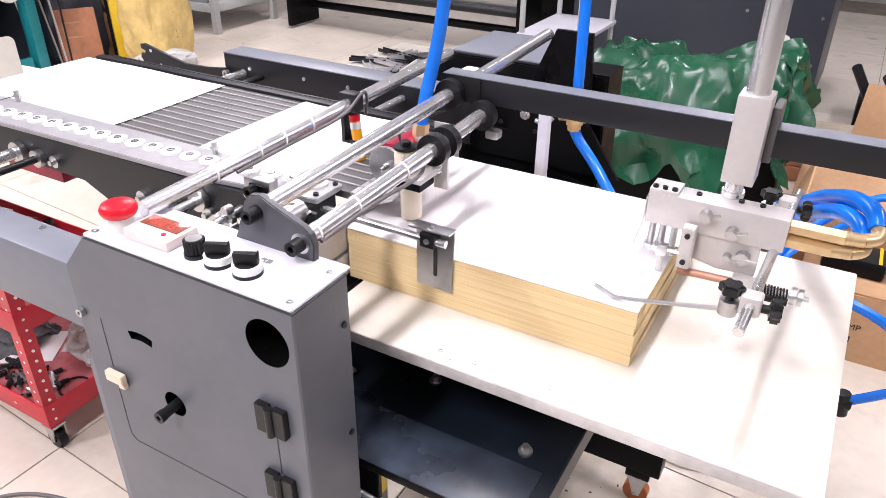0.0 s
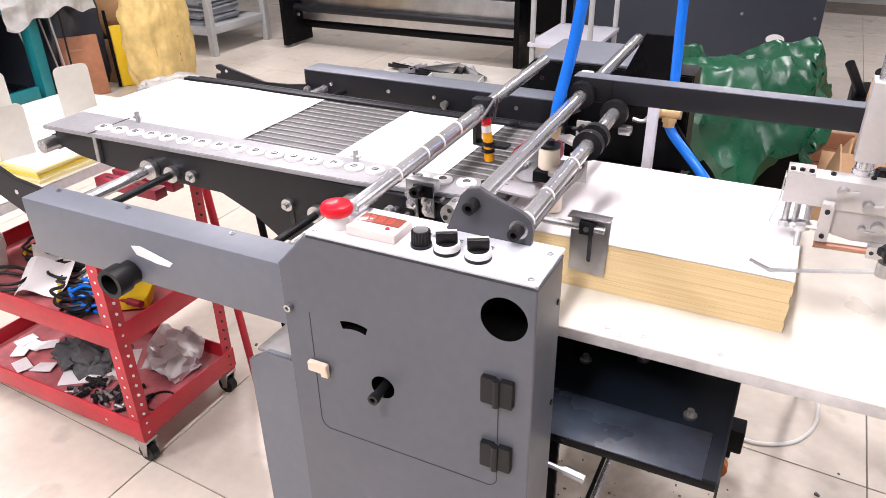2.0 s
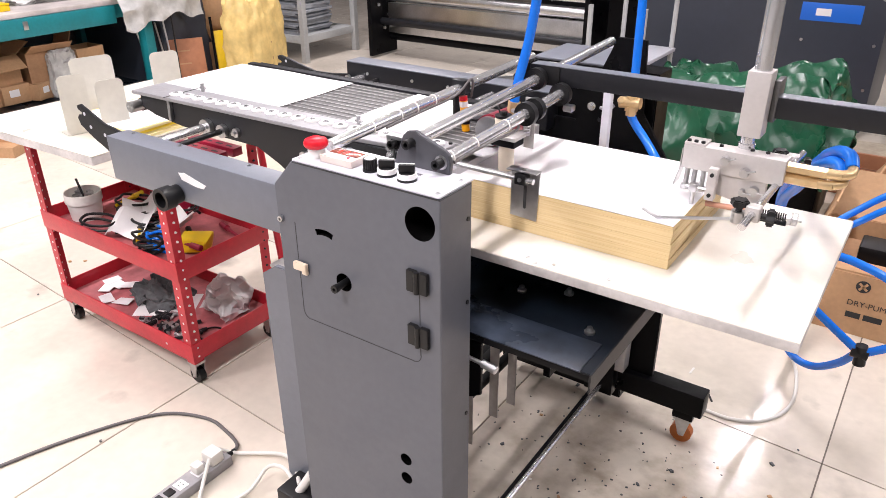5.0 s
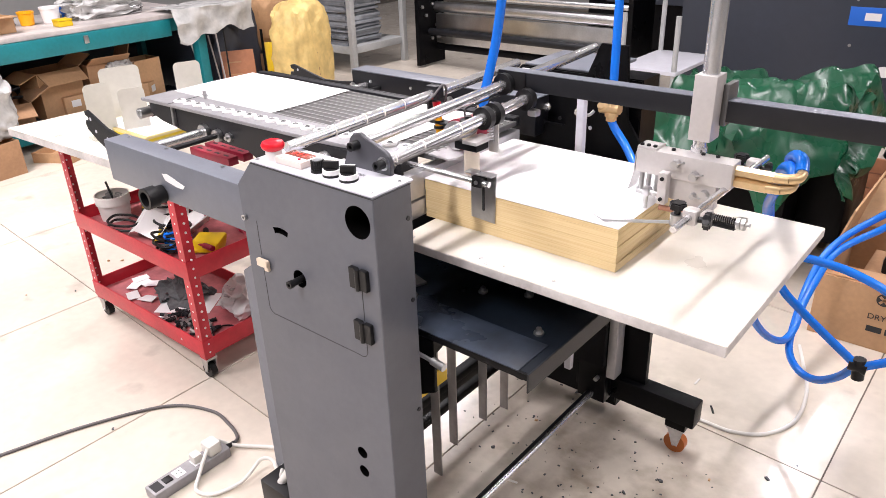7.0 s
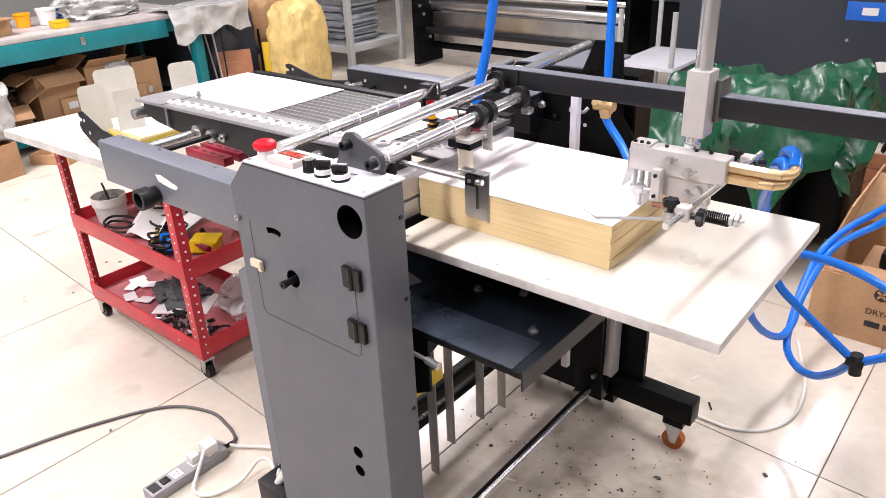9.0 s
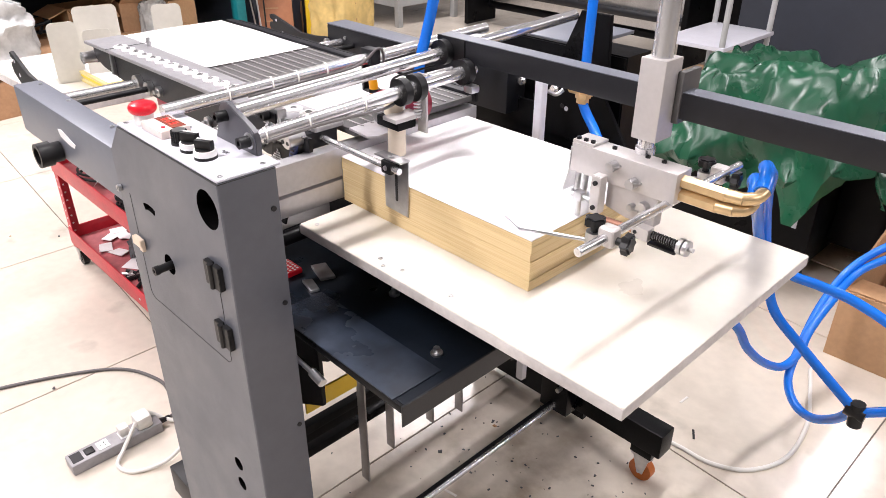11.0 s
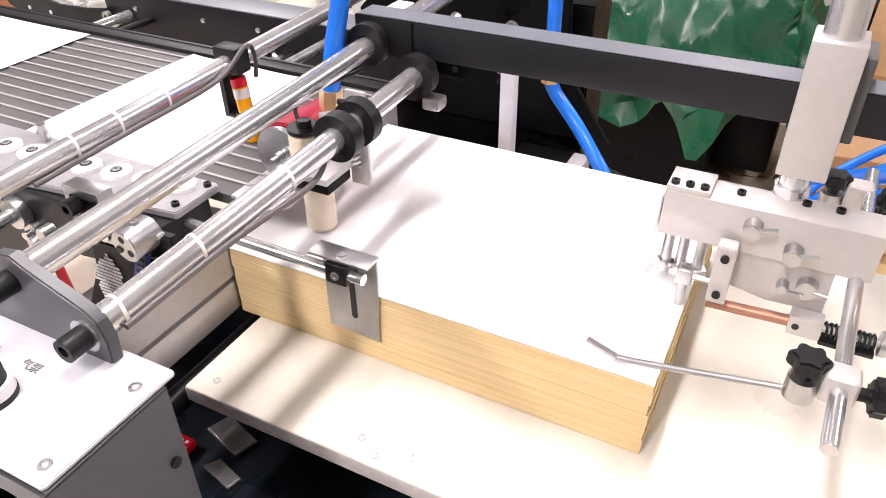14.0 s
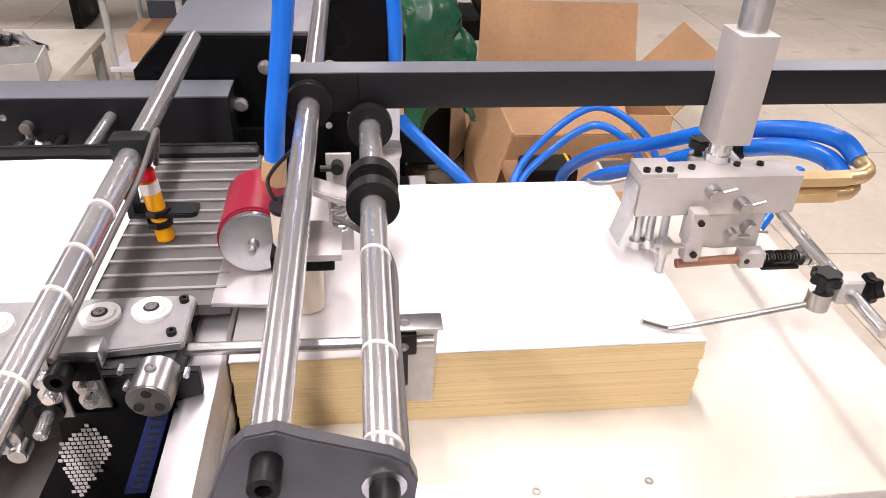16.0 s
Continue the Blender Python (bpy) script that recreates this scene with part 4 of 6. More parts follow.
    part("tray_front", box(B(), -0.3, 0.2495, 0.112, 0.118, TZ - 0.007, TZ + 0.005, 0.001), BLACK, tray)
    part("tray_back", box(B(), -0.3, 0.2, 0.4, 0.41, TZ - 0.1, 0.78), BLACK, th, "black upright sheet behind the tray")
    for x, y in ((0.198, 0.228), (0.03, 0.29), (0.11, 0.33)):
        bm = ring(B(), (x, y, TZ + 0.005), (x, y, TZ + 0.009), 0.0095, 0.004, 20)
        rod(bm, (x, y, TZ + 0.005), (x, y, TZ + 0.017), 0.0055, 6)
        part("tray_nut", bm, STEEL, tray)
    part("tray_bracket", slab(B(), [(-0.14, 0.24), (-0.09, 0.225), (-0.08, 0.25), (-0.13, 0.265)], "z", TZ + 0.005, TZ + 0.011, 0.001), STEEL, tray)
    part("tray_bracket", slab(B(), [(-0.11, 0.2), (-0.07, 0.19), (-0.065, 0.205), (-0.1, 0.215)], "z", TZ + 0.005, TZ + 0.011, 0.001), STEEL, tray)
    part("tray_plate", box(B(), -0.06, 0.232, 0.1125, 0.205, TZ + 0.0052, TZ + 0.0072, 0.0005), TRAYPLATE, tray, "dusty dark sheet in the tray, sheen put into its colour")
    pk = part("mesh_packet", box(B(), -0.182, -0.135, 0.163, 0.22, TZ + 0.0052, TZ + 0.016, 0.004), ESTOP, tray, "red netted packet on the tray")
    bm = B()
    for i in range(6):
        for j in range(7):
            box(bm, -0.179 + 0.0072 * i + 0.0036 * (j % 2), -0.1755 + 0.0072 * i + 0.0036 * (j % 2), 0.166 + 0.0075 * j, 0.1695 + 0.0075 * j, TZ + 0.016, TZ + 0.0166)
    part("packet_netting", bm, PAPER, pk)["kind"] = "stuff"
    # black inner sheets and legs
    out = [(-0.3, 0.3), (-0.1, 0.3), (-0.02, 0.24), (0.052, 0.24), (0.052, 0.784), (-0.3, 0.784)]
    part("inner_frame_plate", slab(B(), out, "y", 0.79, 0.806, 0.001), BLACK, th, "black inner frame plate")
    part("inner_frame_plate", box(B(), 0.03, 0.046, 0.41, 0.79, 0.42, 0.784), BLACK, th, "black inner frame plate")
    out = [(0.044, TZ - 0.017), (0.044, 0.56), (-0.02, 0.525), (-0.1, 0.56), (-0.3, 0.56), (-0.3, TZ - 0.017)]
    part("front_frame_plate", slab(B(), out, "y", 0.12, 0.128, 0.001), BLACK, th)
    part("motor", rod(B(), (-0.2, 0.2, 0.62), (-0.02, 0.2, 0.62), 0.045, 28, bevel=0.004), BLACK, th, "black motor under the tray")
    part("yellow_label", box(B(), -0.036, -0.032, 0.135, 0.245, 0.485, 0.522), YELLOW, th, "yellow warning strip")
    for z in (0.245, 0.18):
        part("base_rail", box(B(), -0.235, -0.213, 0.09, 0.79, z, z + 0.022, 0.003), BLACK, th, "black square rail")
    part("base_rail", box(B(), -0.33, -0.3, 0.1, 0.9, 0.12, 0.17, 0.004), BLACK, th)
    foot = part("foot_tube", box(B(), -0.06, 0.29, 0.852, 0.906, 0.108, 0.176, 0.005), BLACK, th, "black steel foot tube")
    part("support_leg", box(B(), -0.03, 0.052, 0.81, 0.852, 0.11, 0.784, 0.003), BLACK, th)
    part("pale_leg", box(B(), 0.053, 0.078, 0.81, 0.852, 0.2, 0.784, 0.002), ALUR, th)
    part("castor_block", box(B(), 0.212, 0.268, 0.857, 0.902, 0.084, 0.1078, 0.003), BLACK, foot)
    part("foot_pin", rod(B(), (0.03, 0.81, 0.19), (0.03, 0.795, 0.19), 0.006, 12), STEEL, foot)
    caster("castor", (0.24, 0.88, 0), 0.042, th, CASTOR, 0.084)
    part("foot_tube", box(B(), -0.36, 0.03, 0.02, 0.075, 0.03, 0.06, 0.005), BLACK, th, "black steel foot tube")
    part("front_foot", rod(B(), (-0.25, 0.045, 0.0), (-0.25, 0.045, 0.03), 0.02, 16), RUBBER, th)
    part("draw_rod", rod(B(), (0.016, 0.81, 0.13), (0.014, 0.08, 0.13), 0.0065, 16), CHROME, th, "long thin steel rod")
    part("draw_rod", rod(B(), (0.003, 0.81, 0.13), (0.001, 0.08, 0.13), 0.005, 16), BLACK, th)
    for x, y, z0 in ((-0.155, 0.34, 0.085), (-0.185, 0.44, 0.098), (-0.187, 0.57, 0.094), (-0.192, 0.677, 0.062)):
        part("hanging_slat", box(B(), x - 0.012, x + 0.014, y, y + 0.004, z0, 0.56, 0.0005), SLAT, th, "hanging pale metal slat")
    bm = rod(B(), (-0.02, 0.1, 0.655), (0.075, 0.096, 0.651), 0.004, 14)
    rod(bm, (0.06, 0.097, 0.652), (0.09, 0.095, 0.649), 0.0075, 16, bevel=0.001)
    part("crank_stub", bm, STEEL, th)

    suction_head(th)
    return th


def caster(name, at, r, parent, mtl, top):
    x, y, z = at
    bm = ring(B(), (x, y - 0.011, r * 0.7), (x, y + 0.011, r * 0.7), r * 0.7, r * 0.25, 24)
    w = part(name, bm, mtl, parent, "small swivel castor")
    bm = slab(B(), [(x - r * 0.55, top), (x + r * 0.55, top), (x + r * 0.25, r * 0.6), (x - r * 0.1, r * 0.6)], "y", y - 0.017, y - 0.0145)
    slab(bm, [(x - r * 0.55, top), (x + r * 0.55, top), (x + r * 0.25, r * 0.6), (x - r * 0.1, r * 0.6)], "y", y + 0.0145, y + 0.017)
    box(bm, x - r * 0.6, x + r * 0.6, y - 0.02, y + 0.02, top - 0.008, top, 0.002)
    rod(bm, (x, y - 0.019, r * 0.7), (x, y + 0.019, r * 0.7), 0.004, 10)
    part("castor_fork", bm, STEEL, w)


def suction_head(th):
    # carrier block, neck and body
    part("neck_block", box(B(), 0.33, 0.368, 0.468, 0.51, 1.008, 1.118, 0.002), ALU, th, "square aluminium carrier block")
    part("neck_tube", rod(B(), (0.346, 0.485, 0.975), (0.346, 0.485, 1.012), 0.0115, 24), CHROME, th)
    part("neck_ring", ring(B(), (0.346, 0.485, 0.986), (0.346, 0.485, 0.994), 0.014, 0.011, 28), CHROME, th)
    part("lift_column", rod(B(), (0.349, 0.489, 1.118), (0.349, 0.489, 1.35), 0.014, 24), CHROME, th, "polished lift column")
    part("bar_slide", box(B(), 0.368, 0.378, 0.5, 0.545, 1.03, 1.1, 0.002), BEDC, th)
    for y in (0.51, 0.535):
        part("slide_screw", bolt_head(B(), (0.378, y, 1.065), (1, 0, 0), 0.006, 0.006), STEEL, th)
    hd = part("suction_head", box(B(), 0.252, 0.42, 0.445, 0.482, 0.943, 0.986, 0.0015), ALU, th, "milled aluminium suction head block")
    part("head_top_plate", box(B(), 0.252, 0.288, 0.446, 0.482, 0.986, 0.9905, 0.001), ALU, hd)
    for x, y in ((0.258, 0.452), (0.27, 0.452), (0.282, 0.452), (0.31, 0.465), (0.36, 0.47), (0.385, 0.47)):
        part("head_screw", bolt_head(B(), (x, y, 0.986 + (0.0045 if x < 0.29 else 0)), (0, 0, 1), 0.0036, 0.0035), RUBBER, hd)
    for x, z in ((0.326, 0.972), (0.36, 0.957)):
        bm = rod(B(), (x, 0.445, z), (x, 0.43, z), 0.0075, 18, bevel=0.001)
        rod(bm, (x - 0.002, 0.434, z), (x + 0.018, 0.43, z + 0.008), 0.0018, 8)
        part("lever_screw", bm, STEEL, hd, "steel clamping screw with lever")
    part("lower_block", slab(B(), [(0.315, 0.944), (0.395, 0.944), (0.395, 0.9), (0.35, 0.898), (0.315, 0.905)], "y", 0.45, 0.468, 0.001), ALU, hd)
    for x, z, r in ((0.36, 0.92, 0.005), (0.378, 0.925, 0.0085)):
        bm = rod(B(), (x, 0.45, z), (x, 0.438, z), r, 18, bevel=0.0008)
        rod(bm, (x, 0.44, z), (x + 0.016, 0.436, z + 0.001), 0.0015, 8)
        part("lower_screw", bm, STEEL, hd)
    bm = slab(B(), rounded(0.304, 0.32, 0.9, 0.957, 0.002), "y", 0.424, 0.44, 0.001)
    arm = part("lifting_arm", bm, ALU, hd)
    for z in (0.947, 0.91):
        part("arm_pin", rod(B(), (0.312, 0.424, z), (0.312, 0.421, z), 0.0035, 12), RUBBER, arm)
    for x in (0.262, 0.275, 0.29):
        bm = rod(B(), (x, 0.455, 0.943), (x, 0.452, 0.905), 0.0045, 14)
        ring(bm, (x, 0.452, 0.912), (x, 0.452, 0.904), 0.008, 0.003, 18)
        part("sucker_tube", bm, STEEL, hd)
    bm = rod(B(), (0.283, 0.43, 0.92), (0.283, 0.43, 0.868), 0.004, 14)
    box(bm, 0.276, 0.29, 0.424, 0.438, 0.91, 0.924, 0.002)
    part("sensing_foot", bm, STEEL, hd)
    part("cross_pin", rod(B(), (0.27, 0.43, 0.917), (0.31, 0.43, 0.917), 0.0028, 10), STEEL, hd)
    part("blow_flap", slab(B(), [(0.2515, 0.978), (0.2498, 0.978), (0.2485, 0.94), (0.241, 0.908), (0.2425, 0.907), (0.2502, 0.94)], "y", 0.446, 0.478), STEEL, hd, "thin bent steel flap")
    part("copper_arm", rod(B(), (0.305, 0.44, 0.888), (0.385, 0.44, 0.892), 0.005, 12), COPPER, hd, "copper-coloured arm")
    bm = box(B(), 0.372, 0.398, 0.432, 0.448, 0.884, 0.902, 0.001)
    part("pivot_block", bm, ALU, hd)
    part("pivot_hole", rod(B(), (0.378, 0.431, 0.893), (0.378, 0.433, 0.893), 0.003, 10), INK, hd)
    bm = hose(B(), [(0.4 + 0.00048 * k, 0.44 + 0.006 * math.cos(k * 0.85), 0.893 + 0.006 * math.sin(k * 0.85)) for k in range(80)], 0.0011, 6, 0)
    part("spring", bm, RUBBER, hd, "dark coil spring")
    bm = rod(B(), (0.395, 0.44, 0.893), (0.462, 0.44, 0.893), 0.0032, 12)
    for x in (0.441, 0.449):
        ring(bm, (x, 0.44, 0.893), (x + 0.006, 0.44, 0.893), 0.011, 0.003, 24)
    part("spring_spindle", bm, STEEL, hd)
    part("spring_rest", box(B(), 0.398, 0.44, 0.433, 0.447, 0.88, 0.884, 0.001), RUBBER, hd)
    # brass elbows
    for z, dx in ((0.972, 0.0), (0.953, -0.01)):
        bm = rod(B(), (0.42, 0.463, z), (0.48 + dx, 0.463, z), 0.0095, 6)
        rod(bm, (0.475 + dx, 0.463, z), (0.5 + dx, 0.468, z), 0.0085, 16)
        hose(bm, [(0.498 + dx, 0.467, z), (0.512 + dx, 0.478, z + 0.002), (0.512 + dx, 0.5, z + 0.005)], 0.0085, 12)
        part("brass_elbow", bm, BRASS, hd, "brass elbow fitting")
    part("blue_hose", hose(B(), [(0.511, 0.495, 0.977), (0.503, 0.522, 0.988), (0.483, 0.565, 0.981), (0.459, 0.63, 0.953), (0.442, 0.70, 0.918), (0.41, 0.79, 0.86), (0.372, 0.9, 0.795), (0.345, 1.0, 0.70), (0.36, 1.02, 0.6), (0.393, 1.03, 0.498), (0.459, 1.05, 0.426), (0.58, 1.06, 0.333)], 0.0105, 14), BLUE, th, "blue air hose")
    part("blue_hose", hose(B(), [(0.501, 0.495, 0.957), (0.493, 0.522, 0.967), (0.473, 0.565, 0.96), (0.447, 0.63, 0.926), (0.43, 0.7, 0.885), (0.4, 0.79, 0.82), (0.365, 0.9, 0.745), (0.362, 0.97, 0.655), (0.4, 1.03, 0.59), (0.46, 1.06, 0.572), (0.53, 1.07, 0.56), (0.62, 1.08, 0.525), (0.72, 1.1, 0.45), (0.82, 1.15, 0.36)], 0.0105, 14), BLUE, th, "blue air hose")
    # shaft with finger clamps
    part("finger_shaft", rod(B(), (0.404, 0.26, 0.937), (0.416, 0.64, 0.944), 0.006, 20, bevel=0.0008), CHROME, th, "steel shaft across the head")
    for y, tip in ((0.322, True), (0.6, False)):
        x = 0.406
        bm = box(B(), x - 0.0115, x + 0.0115, y - 0.01, y + 0.01, 0.925, 0.951, 0.005, 3)
        cl = part("finger_clamp", bm, ALU, th, "aluminium finger clamp")
        star_knob(cl, (x + 0.0115, y, 0.935), (1, 0.15, 0))
        star_knob(cl, (x - 0.022, y, 0.936), (0, 0, 1))
        part("clamp_boss", rod(B(), (x - 0.022, y, 0.918), (x - 0.022, y, 0.936), 0.0105, 20), STEEL, cl)
        if tip:
            part("finger_rod", hose(B(), [(x - 0.01, y, 0.925), (0.33, 0.327, 0.908), (0.262, 0.333, 0.8905), (0.252, 0.334, 0.8905), (0.229, 0.334, 0.899)], 0.0028, 10, 5), STEEL, cl, "bent steel holding finger")
        else:
            part("finger_rod", hose(B(), [(x - 0.01, y, 0.925), (0.33, 0.598, 0.912), (0.27, 0.6, 0.898), (0.25, 0.6, 0.904)], 0.0028, 10, 5), STEEL, cl, "bent steel holding finger")


def star_knob(parent, at, axis):
    a, d = Vector(at), Vector(axis).normalized()
    m, _ = frame_of(a, a + d * 0.01)
    pts = []
    for k in range(30):
        r = 0.0125 + 0.0018 * math.cos(k * 2 * math.pi / 5)
        pts.append((r * math.cos(2 * math.pi * k / 30), r * math.sin(2 * math.pi * k / 30)))
    bm = slab(B(), pts, "z", 0.003, 0.015, 0.002)
    rod(bm, (0, 0, -0.005), (0, 0, 0.004), 0.005, 14)
    bmesh.ops.transform(bm, verts=bm.verts, matrix=m)
    part("star_knob", bm, RUBBER, parent, "black plastic star knob")


feeder()

# ---------------- paper ----------------
def paper_pile():
    th = thing("paper_pile", (0.077, 0.475, BT), "thick pile of white A3 sheets with tan edges", "paper")
    rng = random.Random(3)
    z, k = BT + 0.0005, 0
    while z < 0.884:
        h = rng.choice((0.004, 0.006, 0.009, 0.012))
        h = min(h, 0.8845 - z)
        j = lambda s: rng.uniform(-s, s)
        sag = 0.0006 if k % 2 else 0.0
        part("ream", box(B(), -0.136 + j(0.0007), 0.289 - sag + j(0.0007), 0.32 + sag * 0.7 + j(0.0006), 0.63 + j(0.001), z, z + h - 0.0002), PILESIDE, th)
        z += h
        k += 1
        if h <= 0:
            break
    n = 24
    bm = B()
    grid = [[None] * (n + 1) for _ in range(n + 1)]
    for side in (0, 1):
        for i in range(n + 1):
            for j in range(n + 1):
                u, v = i / n, j / n
                x, y = -0.1365 + 0.4255 * u, 0.3195 + 0.311 * v
                z = 0.8858 + 0.0022 * math.sin(u * 3.1) * math.sin(v * 3.1)
                grid[i][j] = bm.verts.new((x, y, z - 0.0014 * side))
        for i in range(n):
            for j in range(n):
                bm.faces.new((grid[i][j], grid[i + 1][j], grid[i + 1][j + 1], grid[i][j + 1]))
    part("top_sheet", bm, PAPER, th, "white top sheet")


paper_pile()


def fed_sheet(x0, x1, label):
    bm, n, m = B(), 24, 10
    rows = []
    for i in range(n + 1):
        row = []
        for j in range(m + 1):
            u, v = i / n, j / m
            z = BED + 0.0032 + 0.0009 * math.sin(u * 9 + v * 4) + (0.003 * (1 - u) ** 6 if x0 > -0.9 else 0)
            row.append(bm.verts.new((x0 + (x1 - x0) * u, 0.353 + 0.275 * v, z)))
        rows.append(row)
    for a, b in zip(rows, rows[1:]):
        for j in range(m):
            bm.faces.new((a[j], b[j], b[j + 1], a[j + 1]))
    got = bmesh.ops.extrude_face_region(bm, geom=list(bm.faces))
    bmesh.ops.translate(bm, verts=[v for v in got["geom"] if isinstance(v, bmesh.types.BMVert)], vec=(0, 0, 0.0004))
    whole("paper_sheet", bm, PAPER, label, "paper", "sheets on the conveyor")


fed_sheet(-1.085, -0.665, "white sheet running off the conveyor end")
fed_sheet(-0.455, -0.25, "white sheet lying on the conveyor tapes")


# ---------------- red tool cart with table top ----------------
def cart():
    th = thing("tool_cart", (-1.42, 0.46, 0), "red steel two-tier tool cart with perforated posts", "cart")
    x0, x1, y0, y1 = -1.775, -1.075, 0.285, 0.63
    for px, py in ((x0, y0), (x1, y0), (x0, y1), (x1, y1)):
        sx, sy = (1 if px == x0 else -1), (1 if py == y0 else -1)
        bm = slab(B(), [(px, py), (px + sx * 0.035, py), (px + sx * 0.035, py + sy * 0.003), (px + sx * 0.003, py + sy * 0.003), (px + sx * 0.003, py + sy * 0.035), (px, py + sy * 0.035)], "z", 0.075, 0.695)
        post = part("corner_post", bm, CARTR, th, "perforated red angle post")
        bm = B()
        for k in range(20):
            z = 0.1 + 0.03 * k
            slab(bm, circle(px + sx * 0.018, z, 0.0035, 10), "y", py - 0.0006, py + 0.0036)
            slab(bm, circle(py + sy * 0.018, z, 0.0035, 10), "x", px - 0.0006, px + 0.0036)
        part("perforation", bm, PAPER if py == y0 else INK, post)["kind"] = "stuff"
        caster("castor", (px + sx * 0.02, py + sy * 0.02, 0), 0.036, th, RUBBER, 0.076)
    for z0, zt, nm in ((0.085, 0.1, "lower_tray"), (0.365, 0.38, "middle_tray")):
        bm = box(B(), x0 + 0.004, x1 - 0.004, y0 + 0.004, y1 - 0.004, zt, zt + 0.003)
        tr = part(nm, bm, CARTD, th, "scratched red tray floor")
        for c in ((x0 - 0.003, x1 + 0.003, y0 - 0.003, y0 + 0.001), (x0 - 0.003, x1 + 0.003, y1 - 0.001, y1 + 0.003), (x0 - 0.003, x0 + 0.001, y0, y1), (x1 - 0.001, x1 + 0.003, y0, y1)):
            part("tray_rim", box(B(), *c, z0, z0 + 0.062, 0.001), CARTR, tr)
    for yb in (0.49, 0.545):
        bar = part("slotted_bar", box(B(), -1.285, -1.08, yb, yb + 0.036, 0.668, 0.694, 0.002), MAROON, th, "dark red slotted bar")
        for k in range(4):
            part("bar_slot", box(B(), -1.26 + 0.045 * k, -1.235 + 0.045 * k, yb + 0.012, yb + 0.02, 0.694, 0.6945), INK, bar)
    # folding frame behind
    for y in (0.68, 0.85):
        part("frame_tube", rod(B(), (-1.05, y, 0.0), (-1.12, y, 0.69), 0.011, 12), CARTR if y < 0.7 else BLACK, th)
    return x0, x1, y0, y1


cart()


def table_top():
    th = thing("table_top", (-1.5, 0.55, 0.696), "white laminated board laid on the red cart", "table")
    out = [(-1.92, 0.2), (-1.285, 0.228), (-1.285, 0.96), (-1.9, 0.93)]
    part("board", slab(B(), out, "z", 0.697, 0.722, 0.002), BOARDE, th)
    part("board_face", slab(B(), [(u * 0.9995 - 0.0006, v * 0.999 + 0.0006) for u, v in out], "z", 0.722, 0.7236), BOARD, th)


table_top()


def stop_plate(at, w, h, turn, lean=0):
    x, y, z = at
    bm = slab(B(), rounded(-w / 2, w / 2, 0, h, 0.016), "y", -0.002, 0.002, 0.0006)
    slab(bm, rounded(-w / 2, w / 2, -0.002, 0.06, 0.005), "z", 0.0, 0.003)
    bmesh.ops.transform(bm, verts=bm.verts, matrix=pose(x, y, z, lean, 0, turn))
    whole("stop_plate", bm, STOPP, "white bent metal paper stop plate on the table", "paper stop", "paper stops")


stop_plate((-1.42, 0.405, 0.724), 0.08, 0.16, 75)
stop_plate((-1.5, 0.337, 0.724), 0.08, 0.176, 80)
stop_plate((-1.63, 0.485, 0.724), 0.13, 0.187, 75)
stop_plate((-1.5, 0.66, 0.724), 0.09, 0.187, 72)


def yellow_stack():
    th = thing("sheet_stack", (-1.28, 0.5, 0.724), "stack of sheets with yellow edges on the table", "paper")
    rng = random.Random(8)
    for k in range(4):
        z = 0.7245 + 0.008 * k
        j = lambda: rng.uniform(-0.003, 0.003)
        part("ream", box(B(), -1.6 + j(), -1.3 + j(), 0.36 + j(), 0.64 + j(), z, z + 0.0078), YPAPER if k == 2 else PILEYEL, th)
    part("top_sheet", box(B(), -1.59, -1.305, 0.368, 0.635, 0.7567, 0.7573), PAPER, th)


yellow_stack()


